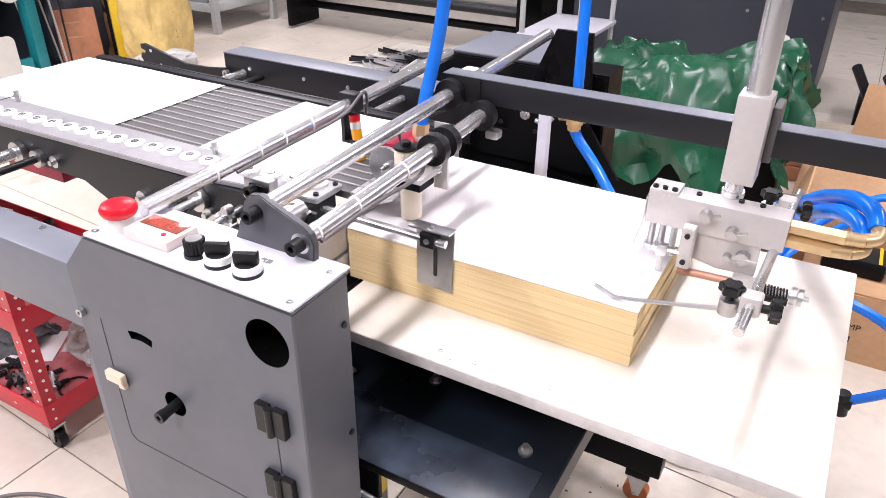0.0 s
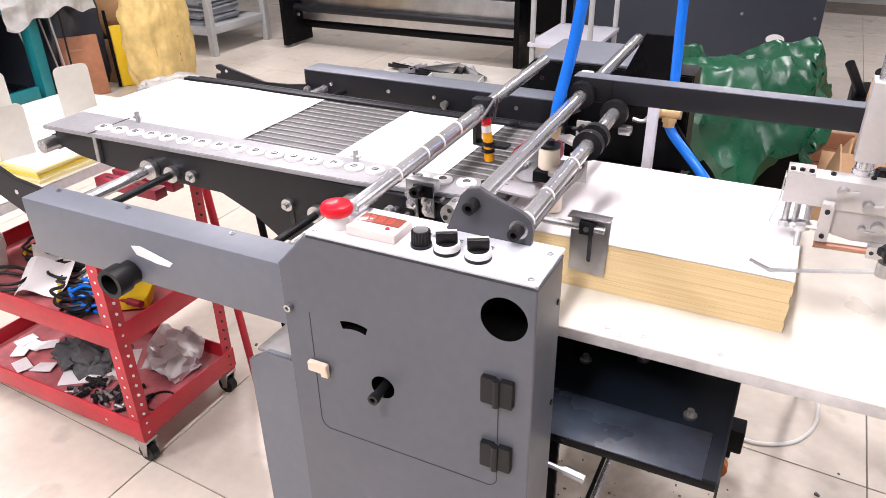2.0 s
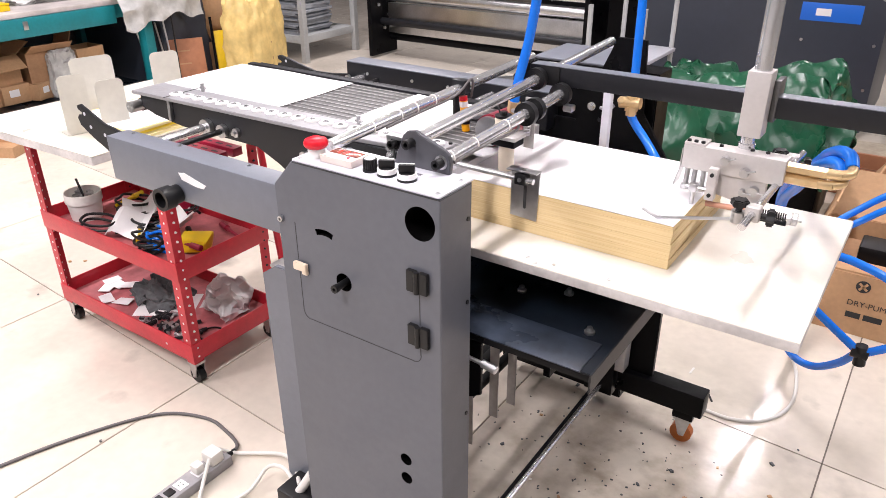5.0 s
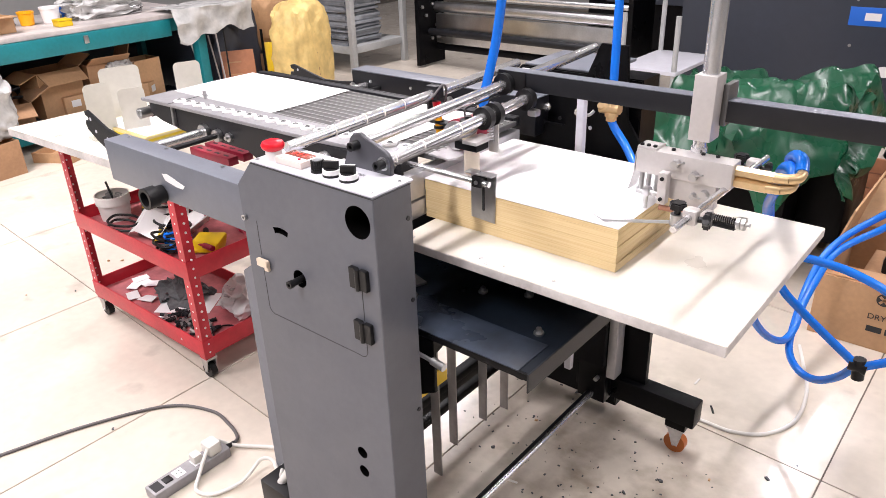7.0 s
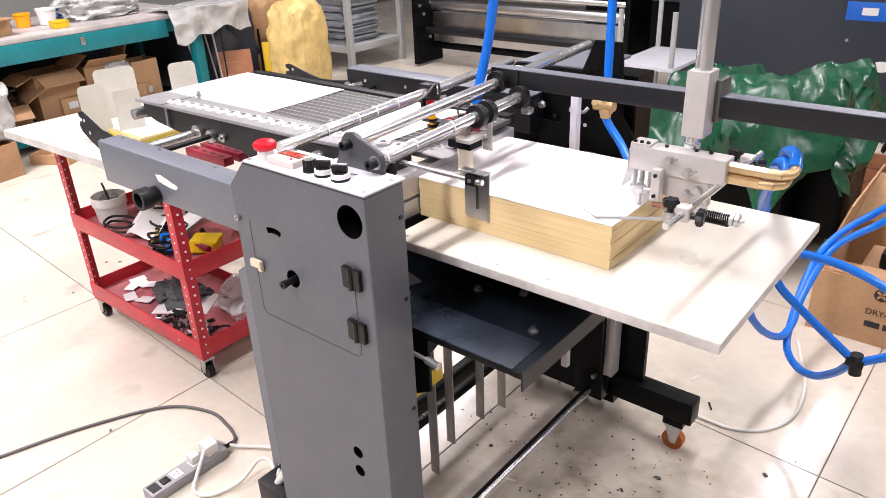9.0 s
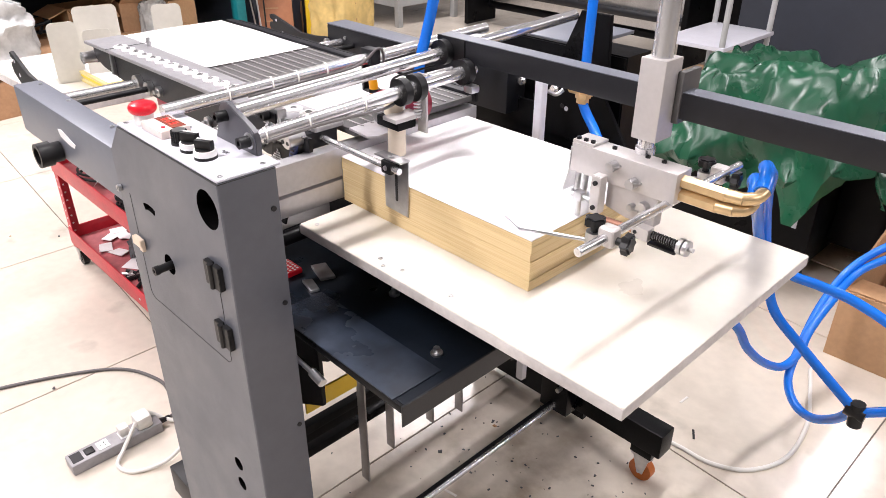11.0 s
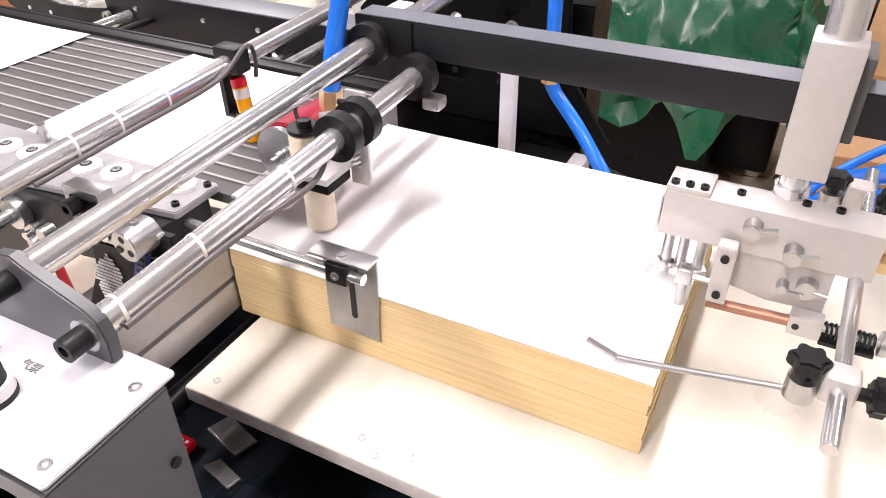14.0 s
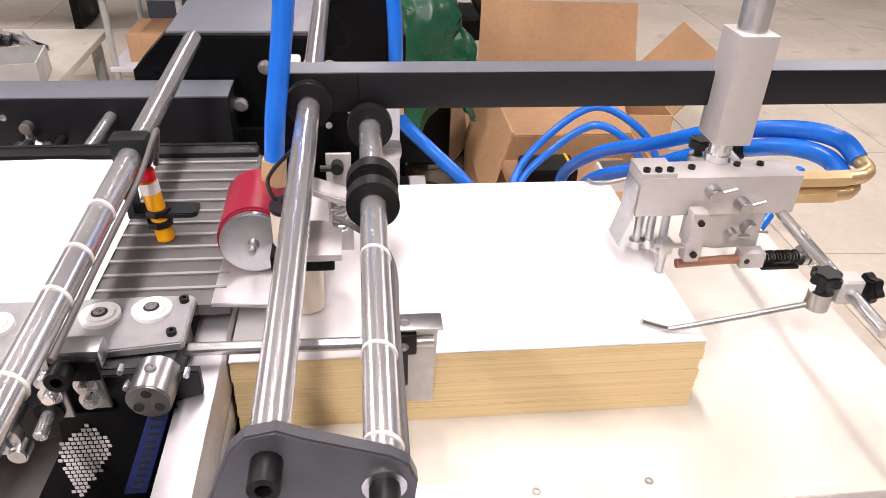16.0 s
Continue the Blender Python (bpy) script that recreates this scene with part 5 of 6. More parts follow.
# ---------------- things on the cart ----------------
def cart_clutter():
    rng = random.Random(11)
    tz = 0.3835
    # white bucket of small parts
    th = thing("plastic_tub", (-1.69, 0.39, tz), "white plastic tub holding small parts and a brush", "tub")
    bm = rod(B(), (-1.69, 0.39, tz), (-1.69, 0.39, tz + 0.06), 0.049, 28, r2=0.055)
    ring(bm, (-1.69, 0.39, tz + 0.06), (-1.69, 0.39, tz + 0.092), 0.059, 0.055, 28)
    part("tub_wall", bm, WHITEP, th)
    bm = B()
    for k in range(14):
        a, r = rng.uniform(0, 6.28), rng.uniform(0, 0.036)
        rod(bm, (-1.69 + r * math.cos(a), 0.39 + r * math.sin(a), tz + 0.055), (-1.69 + r * math.cos(a) * 1.1, 0.39 + r * math.sin(a) * 1.1, tz + rng.uniform(0.08, 0.098)), 0.008, 8)
    part("small_parts", bm, STEEL, th)
    part("brush_handle", rod(B(), (-1.68, 0.39, tz + 0.058), (-1.69, 0.38, tz + 0.14), 0.004, 8), INK, th)
    # papers
    for k, (x, y, a, s) in enumerate(((-1.43, 0.4, 25, 0.11), (-1.3, 0.47, -15, 0.1), (-1.5, 0.5, 50, 0.1))):
        bm, n = B(), 8
        g = [[bm.verts.new(((i / n - 0.5) * s * 1.4, (j / n - 0.5) * s, 0.03 + 0.02 * math.sin(i * 0.9 + k) + 0.02 * j / n)) for j in range(n + 1)] for i in range(n + 1)]
        for i in range(n):
            for j in range(n):
                bm.faces.new((g[i][j], g[i + 1][j], g[i + 1][j + 1], g[i][j + 1]))
        bmesh.ops.transform(bm, verts=bm.verts, matrix=pose(x, y, tz + 0.005, 12, -8, a))
        bmesh.ops.solidify(bm, geom=list(bm.faces), thickness=0.0008)
        whole("leaflet", bm, PAPER, "crumpled white leaflet lying on the cart", "paper", "leaflets on the cart")
    # coiled cables and tools
    for k in range(9):
        x, y = rng.uniform(-1.7, -1.15), rng.uniform(0.33, 0.58)
        pts = []
        r = rng.uniform(0.025, 0.055)
        for i in range(22):
            a = i * 0.62 + k
            pts.append((x + r * 1.5 * math.cos(a) + rng.uniform(-0.006, 0.006), y + r * math.sin(a) + rng.uniform(-0.006, 0.006), tz + 0.008 + 0.0018 * i + rng.uniform(0, 0.006)))
        whole("cable_coil", hose(B(), pts, 0.0045, 7, 4), (RUBBER, CABLEG, BLUE)[0 if k % 4 else 2] if k % 3 else RUBBER, "tangled cable lying in the cart tray", "cable", "cables in the cart")
    for k in range(12):
        x, y, a = rng.uniform(-1.7, -1.12), rng.uniform(0.33, 0.58), rng.uniform(0, 180)
        bm = rod(B(), (-0.05, 0, 0), (0.03, 0, 0), 0.006, 10)
        rod(bm, (0.03, 0, 0), (0.075, 0, 0), 0.0095, 12, bevel=0.002)
        bmesh.ops.transform(bm, verts=bm.verts, matrix=pose(x, y, tz + 0.012 + 0.01 * (k % 3), 0, 0, a))
        whole("hand_tool", bm, (STEEL, RUBBER, YELLOW, MAROON)[k % 4], "small hand tool lying in the cart tray", "tool", "tools in the cart")
    bm = rod(B(), (-1.5, 0.55, tz + 0.035), (-1.4, 0.57, tz + 0.04), 0.032, 20, bevel=0.004)
    whole("red_roll", bm, MAROON, "dark red roll lying in the cart tray", "roll")
    bm = box(B(), -0.045, 0.045, -0.03, 0.03, 0, 0.045, 0.008)
    crumple(bm, 0.012, 30, 2)
    bmesh.ops.transform(bm, verts=bm.verts, matrix=pose(-1.17, 0.43, tz + 0.003, 0, 0, 30))
    whole("yellow_tool", bm, YELLOW, "yellow plastic tool in the cart tray", "tool")
    # lower tray
    m = pose(-1.4, 0.44, 0.1045, 0, 0, 35)
    whole("paper_sheet", box(B(), -0.1, 0.1, -0.07, 0.07, 0, 0.001, m=m), PAPER, "white sheet under the rag on the lower tray", "paper")
    lz = 0.1035
    bm = B()
    bmesh.ops.create_icosphere(bm, subdivisions=4, radius=1)
    for v in bm.verts:
        v.co = Vector((v.co.x * 0.105, v.co.y * 0.075, max(v.co.z, -0.25) * 0.045 + 0.012))
    crumple(bm, 0.05, 14, 1)
    crumple(bm, 0.03, 38, 4)
    crumple(bm, 0.01, 90, 4)
    for v in bm.verts:
        v.co.z = max(v.co.z, 0.001)
    bmesh.ops.transform(bm, verts=bm.verts, matrix=pose(-1.46, 0.47, lz, 0, 0, 15))
    whole("rag", bm, CLOTH, "crumpled dark grey rag on the lower tray", "rag")
    bm = B()
    bmesh.ops.create_icosphere(bm, subdivisions=4, radius=1)
    for v in bm.verts:
        v.co = Vector((v.co.x * 0.075, v.co.y * 0.08, max(v.co.z, -0.5) * 0.075 + 0.04))
    crumple(bm, 0.03, 22, 3)
    crumple(bm, 0.012, 60, 8)
    for v in bm.verts:
        v.co.z = max(v.co.z, 0.001)
    bmesh.ops.transform(bm, verts=bm.verts, matrix=pose(-1.2, 0.53, lz))
    whole("plastic_bag", bm, BAG, "crumpled clear plastic bag on the lower tray", "bag")
    for k in range(26):
        x, y = rng.uniform(-1.38, -1.16), rng.uniform(0.31, 0.4)
        a = rng.uniform(0, 180)
        l = rng.uniform(0.015, 0.04)
        bm = rod(B(), (-l, 0, 0), (l, 0, 0), rng.uniform(0.004, 0.008), 8)
        if k % 2:
            rod(bm, (l * 0.4, -0.012, 0), (l * 0.4, 0.012, 0.004), 0.006, 8)
        bmesh.ops.transform(bm, verts=bm.verts, matrix=pose(x, y, lz + 0.008, 0, 0, a))
        whole("loose_fitting", bm, (RUBBER, STEEL, DARK)[k % 3], "small dark metal fitting on the lower tray", "fitting", "loose fittings on the cart")
    for k in range(6):
        x, y = rng.uniform(-1.72, -1.5), rng.uniform(0.32, 0.45)
        bm = box(B(), -0.03, 0.03, -0.02, 0.02, 0, 0.002)
        crumple(bm, 0.006, 40, k)
        bmesh.ops.transform(bm, verts=bm.verts, matrix=pose(x, y, lz + 0.008, 0, 0, 40 * k))
        whole("paper_scrap", bm, PAPER, "white paper scrap on the lower tray", "paper", "paper scraps")
    bm = ring(B(), (-1.13, 0.4, lz + 0.002), (-1.13, 0.4, lz + 0.006), 0.04, 0.036, 36)
    whole("black_belt", bm, RUBBER, "thin black rubber ring on the lower tray", "belt")


cart_clutter()


# ---------------- cables and hoses on the floor ----------------
def floor_cables():
    th = thing("power_strip", (-0.77, -0.02, 0), "grey power strip with white plugs on the floor", "power strip")
    m = pose(-0.743, -0.005, 0, 0, 0, 90)
    part("strip_body", box(B(), -0.115, 0.115, -0.026, 0.026, 0.001, 0.032, 0.004, m=m), STRIP, th)
    for u in (-0.03, 0.025):
        bm = box(B(), u - 0.014, u + 0.014, -0.016, 0.016, 0.031, 0.0335, 0.001, m=m)
        sk = part("socket", bm, PAPER, th)
        bm = B()
        for a, b in ((-0.005, 0.004), (0.005, 0.004), (0.0, -0.006)):
            box(bm, u + b - 0.001, u + b + 0.001, a - 0.003, a + 0.003, 0.0333, 0.0342, m=m)
        part("socket_slots", bm, INK, sk)
    part("strip_plug", box(B(), 0.055, 0.095, -0.022, 0.022, 0.032, 0.068, 0.008, m=m), CABLEW, th, "white plug")
    part("strip_switch", box(B(), -0.075, -0.052, -0.012, 0.012, 0.031, 0.036, 0.002, m=m), RUBBER, th)
    part("strip_label", box(B(), -0.108, -0.082, -0.018, 0.018, 0.0318, 0.0324, m=m), INK, th)
    part("strip_plug", box(B(), 0.012, 0.038, -0.014, 0.014, 0.0335, 0.06, 0.006, m=m), CABLEW, th, "white plug")
    part("cord_grip", rod(B(), (-0.743, 0.108, 0.016), (-0.745, 0.14, 0.014), 0.009, 12, r2=0.006), RUBBER, th)
    whole("grey_power_cord", hose(B(), [(-0.745, 0.135, 0.012), (-0.765, 0.165, 0.006), (-0.83, 0.185, 0.005), (-0.93, 0.19, 0.005), (-1.06, 0.12, 0.005), (-1.17, -0.08, 0.005), (-1.25, -0.32, 0.005), (-1.36, -0.7, 0.005), (-1.3, -1.4, 0.005)], 0.005, 10), CABLEG, "grey power cord curving over the floor", "cable")
    whole("white_power_cord", hose(B(), [(-0.75, 0.075, 0.062), (-0.765, 0.1, 0.04), (-0.73, 0.14, 0.012), (-0.626, 0.195, 0.02), (-0.5, 0.13, 0.1), (-0.385, 0.042, 0.17)], 0.005, 10), CABLEW, "white power cord leading to the machine", "cable")
    whole("white_power_cord", hose(B(), [(-0.73, 0.05, 0.06), (-0.705, 0.0, 0.02), (-0.676, -0.03, 0.006), (-0.628, -0.01, 0.006), (-0.598, 0.06, 0.015), (-0.59, 0.12, 0.05), (-0.5, 0.1, 0.11), (-0.4, 0.045, 0.15)], 0.005, 10), CABLEW, "white power cord leading to the machine", "cable")
    whole("white_floor_cable", hose(B(), [(0.02, 1.0, 0.005), (0.14, 1.02, 0.005), (0.25, 1.035, 0.005), (0.34, 1.04, 0.005), (0.42, 1.09, 0.005), (0.465, 1.2, 0.005), (0.45, 1.36, 0.005), (0.4, 1.5, 0.005), (0.36, 1.6, 0.005)], 0.0055, 10), CABLEW, "white cable curving over the floor tiles", "cable")
    th = thing("air_hose", (0.59, 1.06, 0.2), "blue air hoses joined by a black fitting", "hose")
    bm = rod(B(), (0.575, 1.06, 0.325), (0.615, 1.06, 0.322), 0.016, 14)
    rod(bm, (0.595, 1.06, 0.345), (0.6, 1.06, 0.29), 0.015, 14)
    part("hose_tee", bm, RUBBER, th, "black hose tee fitting")
    part("hose", hose(B(), [(0.61, 1.06, 0.33), (0.66, 1.07, 0.36), (0.8, 1.1, 0.45), (0.95, 1.2, 0.6)], 0.0105, 12), BLUE, th)
    part("hose", hose(B(), [(0.589, 1.06, 0.322), (0.555, 1.1, 0.253), (0.499, 1.15, 0.189), (0.442, 1.2, 0.169), (0.396, 1.27, 0.179), (0.38, 1.35, 0.228), (0.374, 1.46, 0.31), (0.391, 1.58, 0.38), (0.468, 1.64, 0.465), (0.602, 1.63, 0.574), (0.729, 1.6, 0.522), (0.8, 1.6, 0.42), (0.84, 1.65, 0.3)], 0.0105, 14), BLUE, th)
    part("hose", hose(B(), [(0.3, 0.96, 0.5), (0.325, 1.05, 0.401), (0.337, 1.1, 0.329), (0.355, 1.18, 0.254), (0.378, 1.26, 0.21), (0.387, 1.33, 0.221), (0.384, 1.38, 0.263), (0.39, 1.46, 0.312), (0.408, 1.58, 0.37), (0.49, 1.62, 0.445), (0.6, 1.6, 0.535), (0.7, 1.58, 0.49), (0.76, 1.6, 0.4), (0.8, 1.65, 0.3)], 0.0105, 14), BLUE, th)
    rng = random.Random(77)
    bm = B()
    for k in range(170):
        x, y, s = rng.gauss(0.05, 0.22), rng.gauss(0.62, 0.2), rng.uniform(0.0012, 0.0035)
        m = pose(x, y, 0.0006, 0, 0, rng.uniform(0, 180))
        box(bm, -s, s, -s * 0.6, s * 0.6, 0, s * 0.6, m=m)
    whole("floor_grit", bm, CLOTH, "scattered dark grit on the floor below the machine", "grit", kind="stuff")
    for k in range(5):
        x, y, a = rng.uniform(-0.1, 0.45), rng.uniform(0.3, 1.3), rng.uniform(0, 180)
        whole("plastic_offcut", box(B(), -0.018, 0.018, -0.003, 0.003, 0.0006, 0.0022, m=pose(x, y, 0, 0, 0, a)), RUBBER if k % 3 else CABLEW, "small plastic offcut lying on the floor tiles", "offcut", "offcuts on the floor")
    rng = random.Random(21)
    for k in range(46):
        x, y = rng.uniform(-0.25, 0.5), rng.uniform(0.2, 1.0)
        if k > 32:
            x, y = rng.uniform(-2.2, -0.9), rng.uniform(-0.5, 1.0)
        s = rng.uniform(0.0025, 0.006)
        bm = box(B(), -s, s, -s * 0.7, s * 0.7, 0, s * 0.8)
        crumple(bm, s * 0.6, 200, k)
        bmesh.ops.transform(bm, verts=bm.verts, matrix=pose(x, y, 0.001, 0, 0, k * 37))
        whole("debris_crumb", bm, CLOTH if k % 3 else KRAFT, "dark crumb of dirt on the floor tiles", "debris", "crumbs on the floor")


floor_cables()

# ---------------- behind the machine ----------------
def carton(at, sx, sy, h, turn, flaps, label, mtl=KRAFT, wall=0.006, group="cartons"):
    """An open cardboard box; flaps: for each side the angle by which its flap leans outwards from upright, or None."""
    x, y, z = at
    th = thing("cardboard_box", at, label, "box", group)
    m = pose(x, y, z, 0, 0, turn)
    for c in ((-sx / 2, sx / 2, -sy / 2, -sy / 2 + wall), (-sx / 2, sx / 2, sy / 2 - wall, sy / 2), (-sx / 2, -sx / 2 + wall, -sy / 2 + wall, sy / 2 - wall), (sx / 2 - wall, sx / 2, -sy / 2 + wall, sy / 2 - wall)):
        part("side", box(B(), *c, 0.001, h, m=m), mtl, th)
    part("bottom", box(B(), -sx / 2 + wall, sx / 2 - wall, -sy / 2 + wall, sy / 2 - wall, 0.001, 0.006, m=m), mtl, th)
    for k, a in enumerate(flaps):
        if a is None:
            continue
        w, off = ((sx, sy), (sy, sx))[k % 2]
        f = min(sx, sy) * 0.48
        bm = slab(B(), [(-w / 2 + 0.003, 0), (w / 2 - 0.003, 0), (w / 2 - 0.012, f), (-w / 2 + 0.012, f)], "y", -wall / 2, wall / 2)
        crumple(bm, 0.004, 6, k + x)
        bmesh.ops.transform(bm, verts=bm.verts, matrix=m @ Matrix.Rotation(radians(90 * k), 4, "Z") @ Matrix.Translation((0, -off / 2, h)) @ Matrix.Rotation(radians(a), 4, "X"))
        part("flap", bm, mtl, th)
    return th


def right_corner():
    c = carton((0.66, 1.97, 0), 0.62, 0.5, 0.225, 0, (None, None, 60, -15), "open brown cardboard box holding a pump part")
    part("flap", slab(B(), [(0.356, 1.7265), (0.964, 1.7265), (0.95, 1.82), (0.37, 1.815)], "z", 0.2255, 0.2305), KRAFT, c)
    part("round_mark", slab(B(), circle(0.551, 0.186, 0.022, 32), "y", 1.7185, 1.7195), INK, c)
    for turn in (40, -50):
        part("mark_stroke", box(B(), -0.004, 0.004, -0.0008, 0.0, -0.017, 0.017, m=pose(0.551, 1.718, 0.186, 0, turn, 0)), KRAFT, c)
    words("DRY-PUMP", 0.028, pose(0.582, 1.7185, 0.12, 90), INK, c)
    for x0, x1 in ((0.52, 0.565), (0.574, 0.63)):
        part("print_bar", box(B(), x0, x1, 1.7185, 1.7195, 0.065, 0.086), INK, c)
    carton((0.82, 2.6, 0), 0.7, 0.55, 0.26, -4, (160, 40, 20, 150), "large open brown cardboard box on the floor")
    th = thing("vacuum_device", (0.6, 2.0, 0.1), "black electrical device lying in the cardboard box", "device")
    part("device_body", box(B(), 0.5, 0.68, 1.9, 2.02, 0.19, 0.25, 0.012), RUBBER, th)
    part("device_stripe", box(B(), 0.655, 0.665, 1.9, 2.02, 0.2502, 0.2506), YELLOW, th)
    part("device_base", box(B(), 0.45, 0.9, 1.85, 2.1, 0.007, 0.19, 0.004), KRAFTD, th)
    th = thing("small_meter", (0.8, 1.9, 0.2), "white device with grey face in the box", "device")
    part("meter_body", box(B(), 0.72, 0.9, 1.78, 1.88, 0.007, 0.29, 0.01), WHITEP, th)
    part("meter_face", box(B(), 0.73, 0.89, 1.785, 1.875, 0.2902, 0.292), STEEL, th)


    rng = random.Random(44)
    for k in range(4):
        x, y, w, d, a = 0.32 + rng.uniform(-0.05, 0.05), 2.52 + rng.uniform(-0.08, 0.08), 0.17, 0.24, rng.uniform(-14, 14)
        bm = slab(B(), [(-w, -d), (w, -d * 0.9), (w * 0.9, d), (-w, d * 0.95)], "z", 0.0, 0.005)
        crumple(bm, 0.008, 9, k)
        for v in bm.verts:
            v.co.z = max(v.co.z, 0.0)
        bmesh.ops.transform(bm, verts=bm.verts, matrix=pose(x, y, 0.002 + 0.008 * k, 0, 0, a))
        whole("flattened_carton", bm, FLATCARD, "flattened greyish cardboard lying on the floor", "cardboard", "flattened cartons")
    th = thing("wooden_crate", (0.45, 3.25, 0), "dark reddish brown wooden crate on the floor", "crate")
    for z in (0.0, 0.075, 0.15):
        part("crate_board", box(B(), 0.12, 0.8, 3.06, 3.08, z + 0.002, z + 0.07, 0.003), FIBRE, th)
        part("crate_board", box(B(), 0.12, 0.14, 3.0805, 3.5, z + 0.002, z + 0.07, 0.003), FIBRE, th)
    part("crate_floor", box(B(), 0.141, 0.8, 3.081, 3.5, 0.01, 0.03), FIBRE, th)
    bm = slab(B(), [(-0.25, -0.16), (0.25, -0.15), (0.24, 0.16), (-0.24, 0.15)], "z", 0, 0.05, 0.004)
    bmesh.ops.transform(bm, verts=bm.verts, matrix=pose(0.45, 3.72, 0.001, 0, 0, 6))
    whole("card_stack", bm, FLATCARD, "beige stack of card sheets on the floor", "cardboard")


right_corner()


def tarp():
    th = thing("covered_pump", (-0.05, 2.3, 0), "black pump unit under a crumpled green tarpaulin", "machine")
    part("pump_base", box(B(), -0.4, 0.125, 2.06, 2.55, 0.06, 0.56, 0.006), BLACK, th)
    part("pump_motor", box(B(), 0.126, 0.3, 2.24, 2.6, 0.1, 0.5, 0.02), BLACK, th)
    part("base_label", box(B(), 0.06, 0.075, 2.0585, 2.06, 0.2, 0.24), PANEL, th)
    for x in (-0.34, 0.1):
        for y in (2.1, 2.5):
            part("pump_foot", rod(B(), (x, y, 0), (x, y, 0.062), 0.02, 14), RUBBER, th)
    bm = B()
    bmesh.ops.create_grid(bm, x_segments=36, y_segments=32, size=1)
    rng = random.Random(12)
    for v in bm.verts:
        u, w = v.co.x + rng.uniform(-0.014, 0.014), v.co.y + rng.uniform(-0.014, 0.014)
        r = max(abs(u), abs(w))
        t = 0.58
        edge = max(0.0, r - t) / (1 - t)
        cu, cw = max(-1, min(1, u / t)), max(-1, min(1, w / t))
        out = Vector((u if abs(u) > t else 0, w if abs(w) > t else 0, 0))
        out = out.normalized() if out.length > 0 else Vector((0, 0, 0))
        n = (out * min(1, edge * 3) + Vector((0, 0, 1 - min(1, edge * 2)))).normalized()
        along = math.atan2(w, u)
        ring_at = Vector((math.cos(along), math.sin(along), 2))
        drop = 0.29 + 0.21 * noise.noise(ring_at * 3.3) + 0.12 * noise.noise(ring_at * 6.0)
        swing = 0.1 * noise.noise(ring_at * 4.1 + Vector((5, 2, 0))) * edge
        top = 0.65 + 0.12 * noise.noise(Vector((u * 1.2 + 1, w * 1.2 + 5, 2.5))) + 0.1 * max(0.0, cu)
        v.co = Vector((-0.07 + cu * 0.34, 2.28 + cw * 0.27, top - drop * edge)) + out * (0.07 * edge + swing)
        warp = Vector((noise.noise(v.co * 3), noise.noise(v.co * 3 + Vector((5, 5, 5))), noise.noise(v.co * 3 + Vector((9, 1, 4)))))
        folds = noise.voronoi(v.co * 5.0 + warp * 0.7)[0][0] - 0.45
        v.co += n * (0.17 * folds + rng.gauss(0, 0.0055))
    bmesh.ops.triangulate(bm, faces=list(bm.faces), quad_method="SHORT_EDGE")
    bmesh.ops.subdivide_edges(bm, edges=list(bm.edges), cuts=2, smooth=0.7)
    got = bmesh.ops.extrude_face_region(bm, geom=list(bm.faces))
    bmesh.ops.translate(bm, verts=[v for v in got["geom"] if isinstance(v, bmesh.types.BMVert)], vec=(0, 0, -0.003))
    part("tarpaulin", bm, TARP, th, "crumpled glossy green tarpaulin").data.set_sharp_from_angle(angle=radians(40))


tarp()


def dark_machine():
    th = thing("dark_machine", (-0.5, 4.4, 0), "large dark grey machine housing with a blue label", "machine")
    body = part("housing", box(B(), -1.15, 0.27, 4.0, 4.9, 0.05, 1.7, 0.01), NAVY, th)
    part("plinth", box(B(), -1.1, 0.22, 4.05, 4.85, 0, 0.05), BLACK, th)
    part("blue_label", box(B(), -0.18, 0.14, 3.997, 4.0, 0.66, 0.76, 0.0008), LABELB, body)
    part("label_mark", box(B(), -0.1, -0.02, 3.9955, 3.997, 0.69, 0.73), PAPER, body)
    part("brand_mark", slab(B(), [(0.05 + 0.05 * math.cos(a * 0.314), 0.42 + 0.03 * math.sin(a * 0.314)) for a in range(20)], "y", 3.997, 3.999), PAPER, body)
    for x in (-0.15, 0.23):
        for z in (0.3, 0.55, 0.8, 1.05):
            part("housing_screw", rod(B(), (x, 4.0, z), (x, 3.995, z), 0.009, 10), STEEL, body)


dark_machine()


def dark_stand():
    th = thing("machine_stand", (0.75, 4.1, 0), "low black machine stand on the floor", "stand")
    part("stand_base", box(B(), 0.5, 1.05, 3.9, 4.3, 0.02, 0.16, 0.01), BLACK, th)
    bm = rod(B(), (0.55, 4.0, 0.16), (0.45, 3.9, 0.35), 0.025, 12)
    rod(bm, (0.7, 4.0, 0.16), (0.6, 3.9, 0.32), 0.025, 12)
    part("stand_arm", bm, DARK, th)


dark_stand()


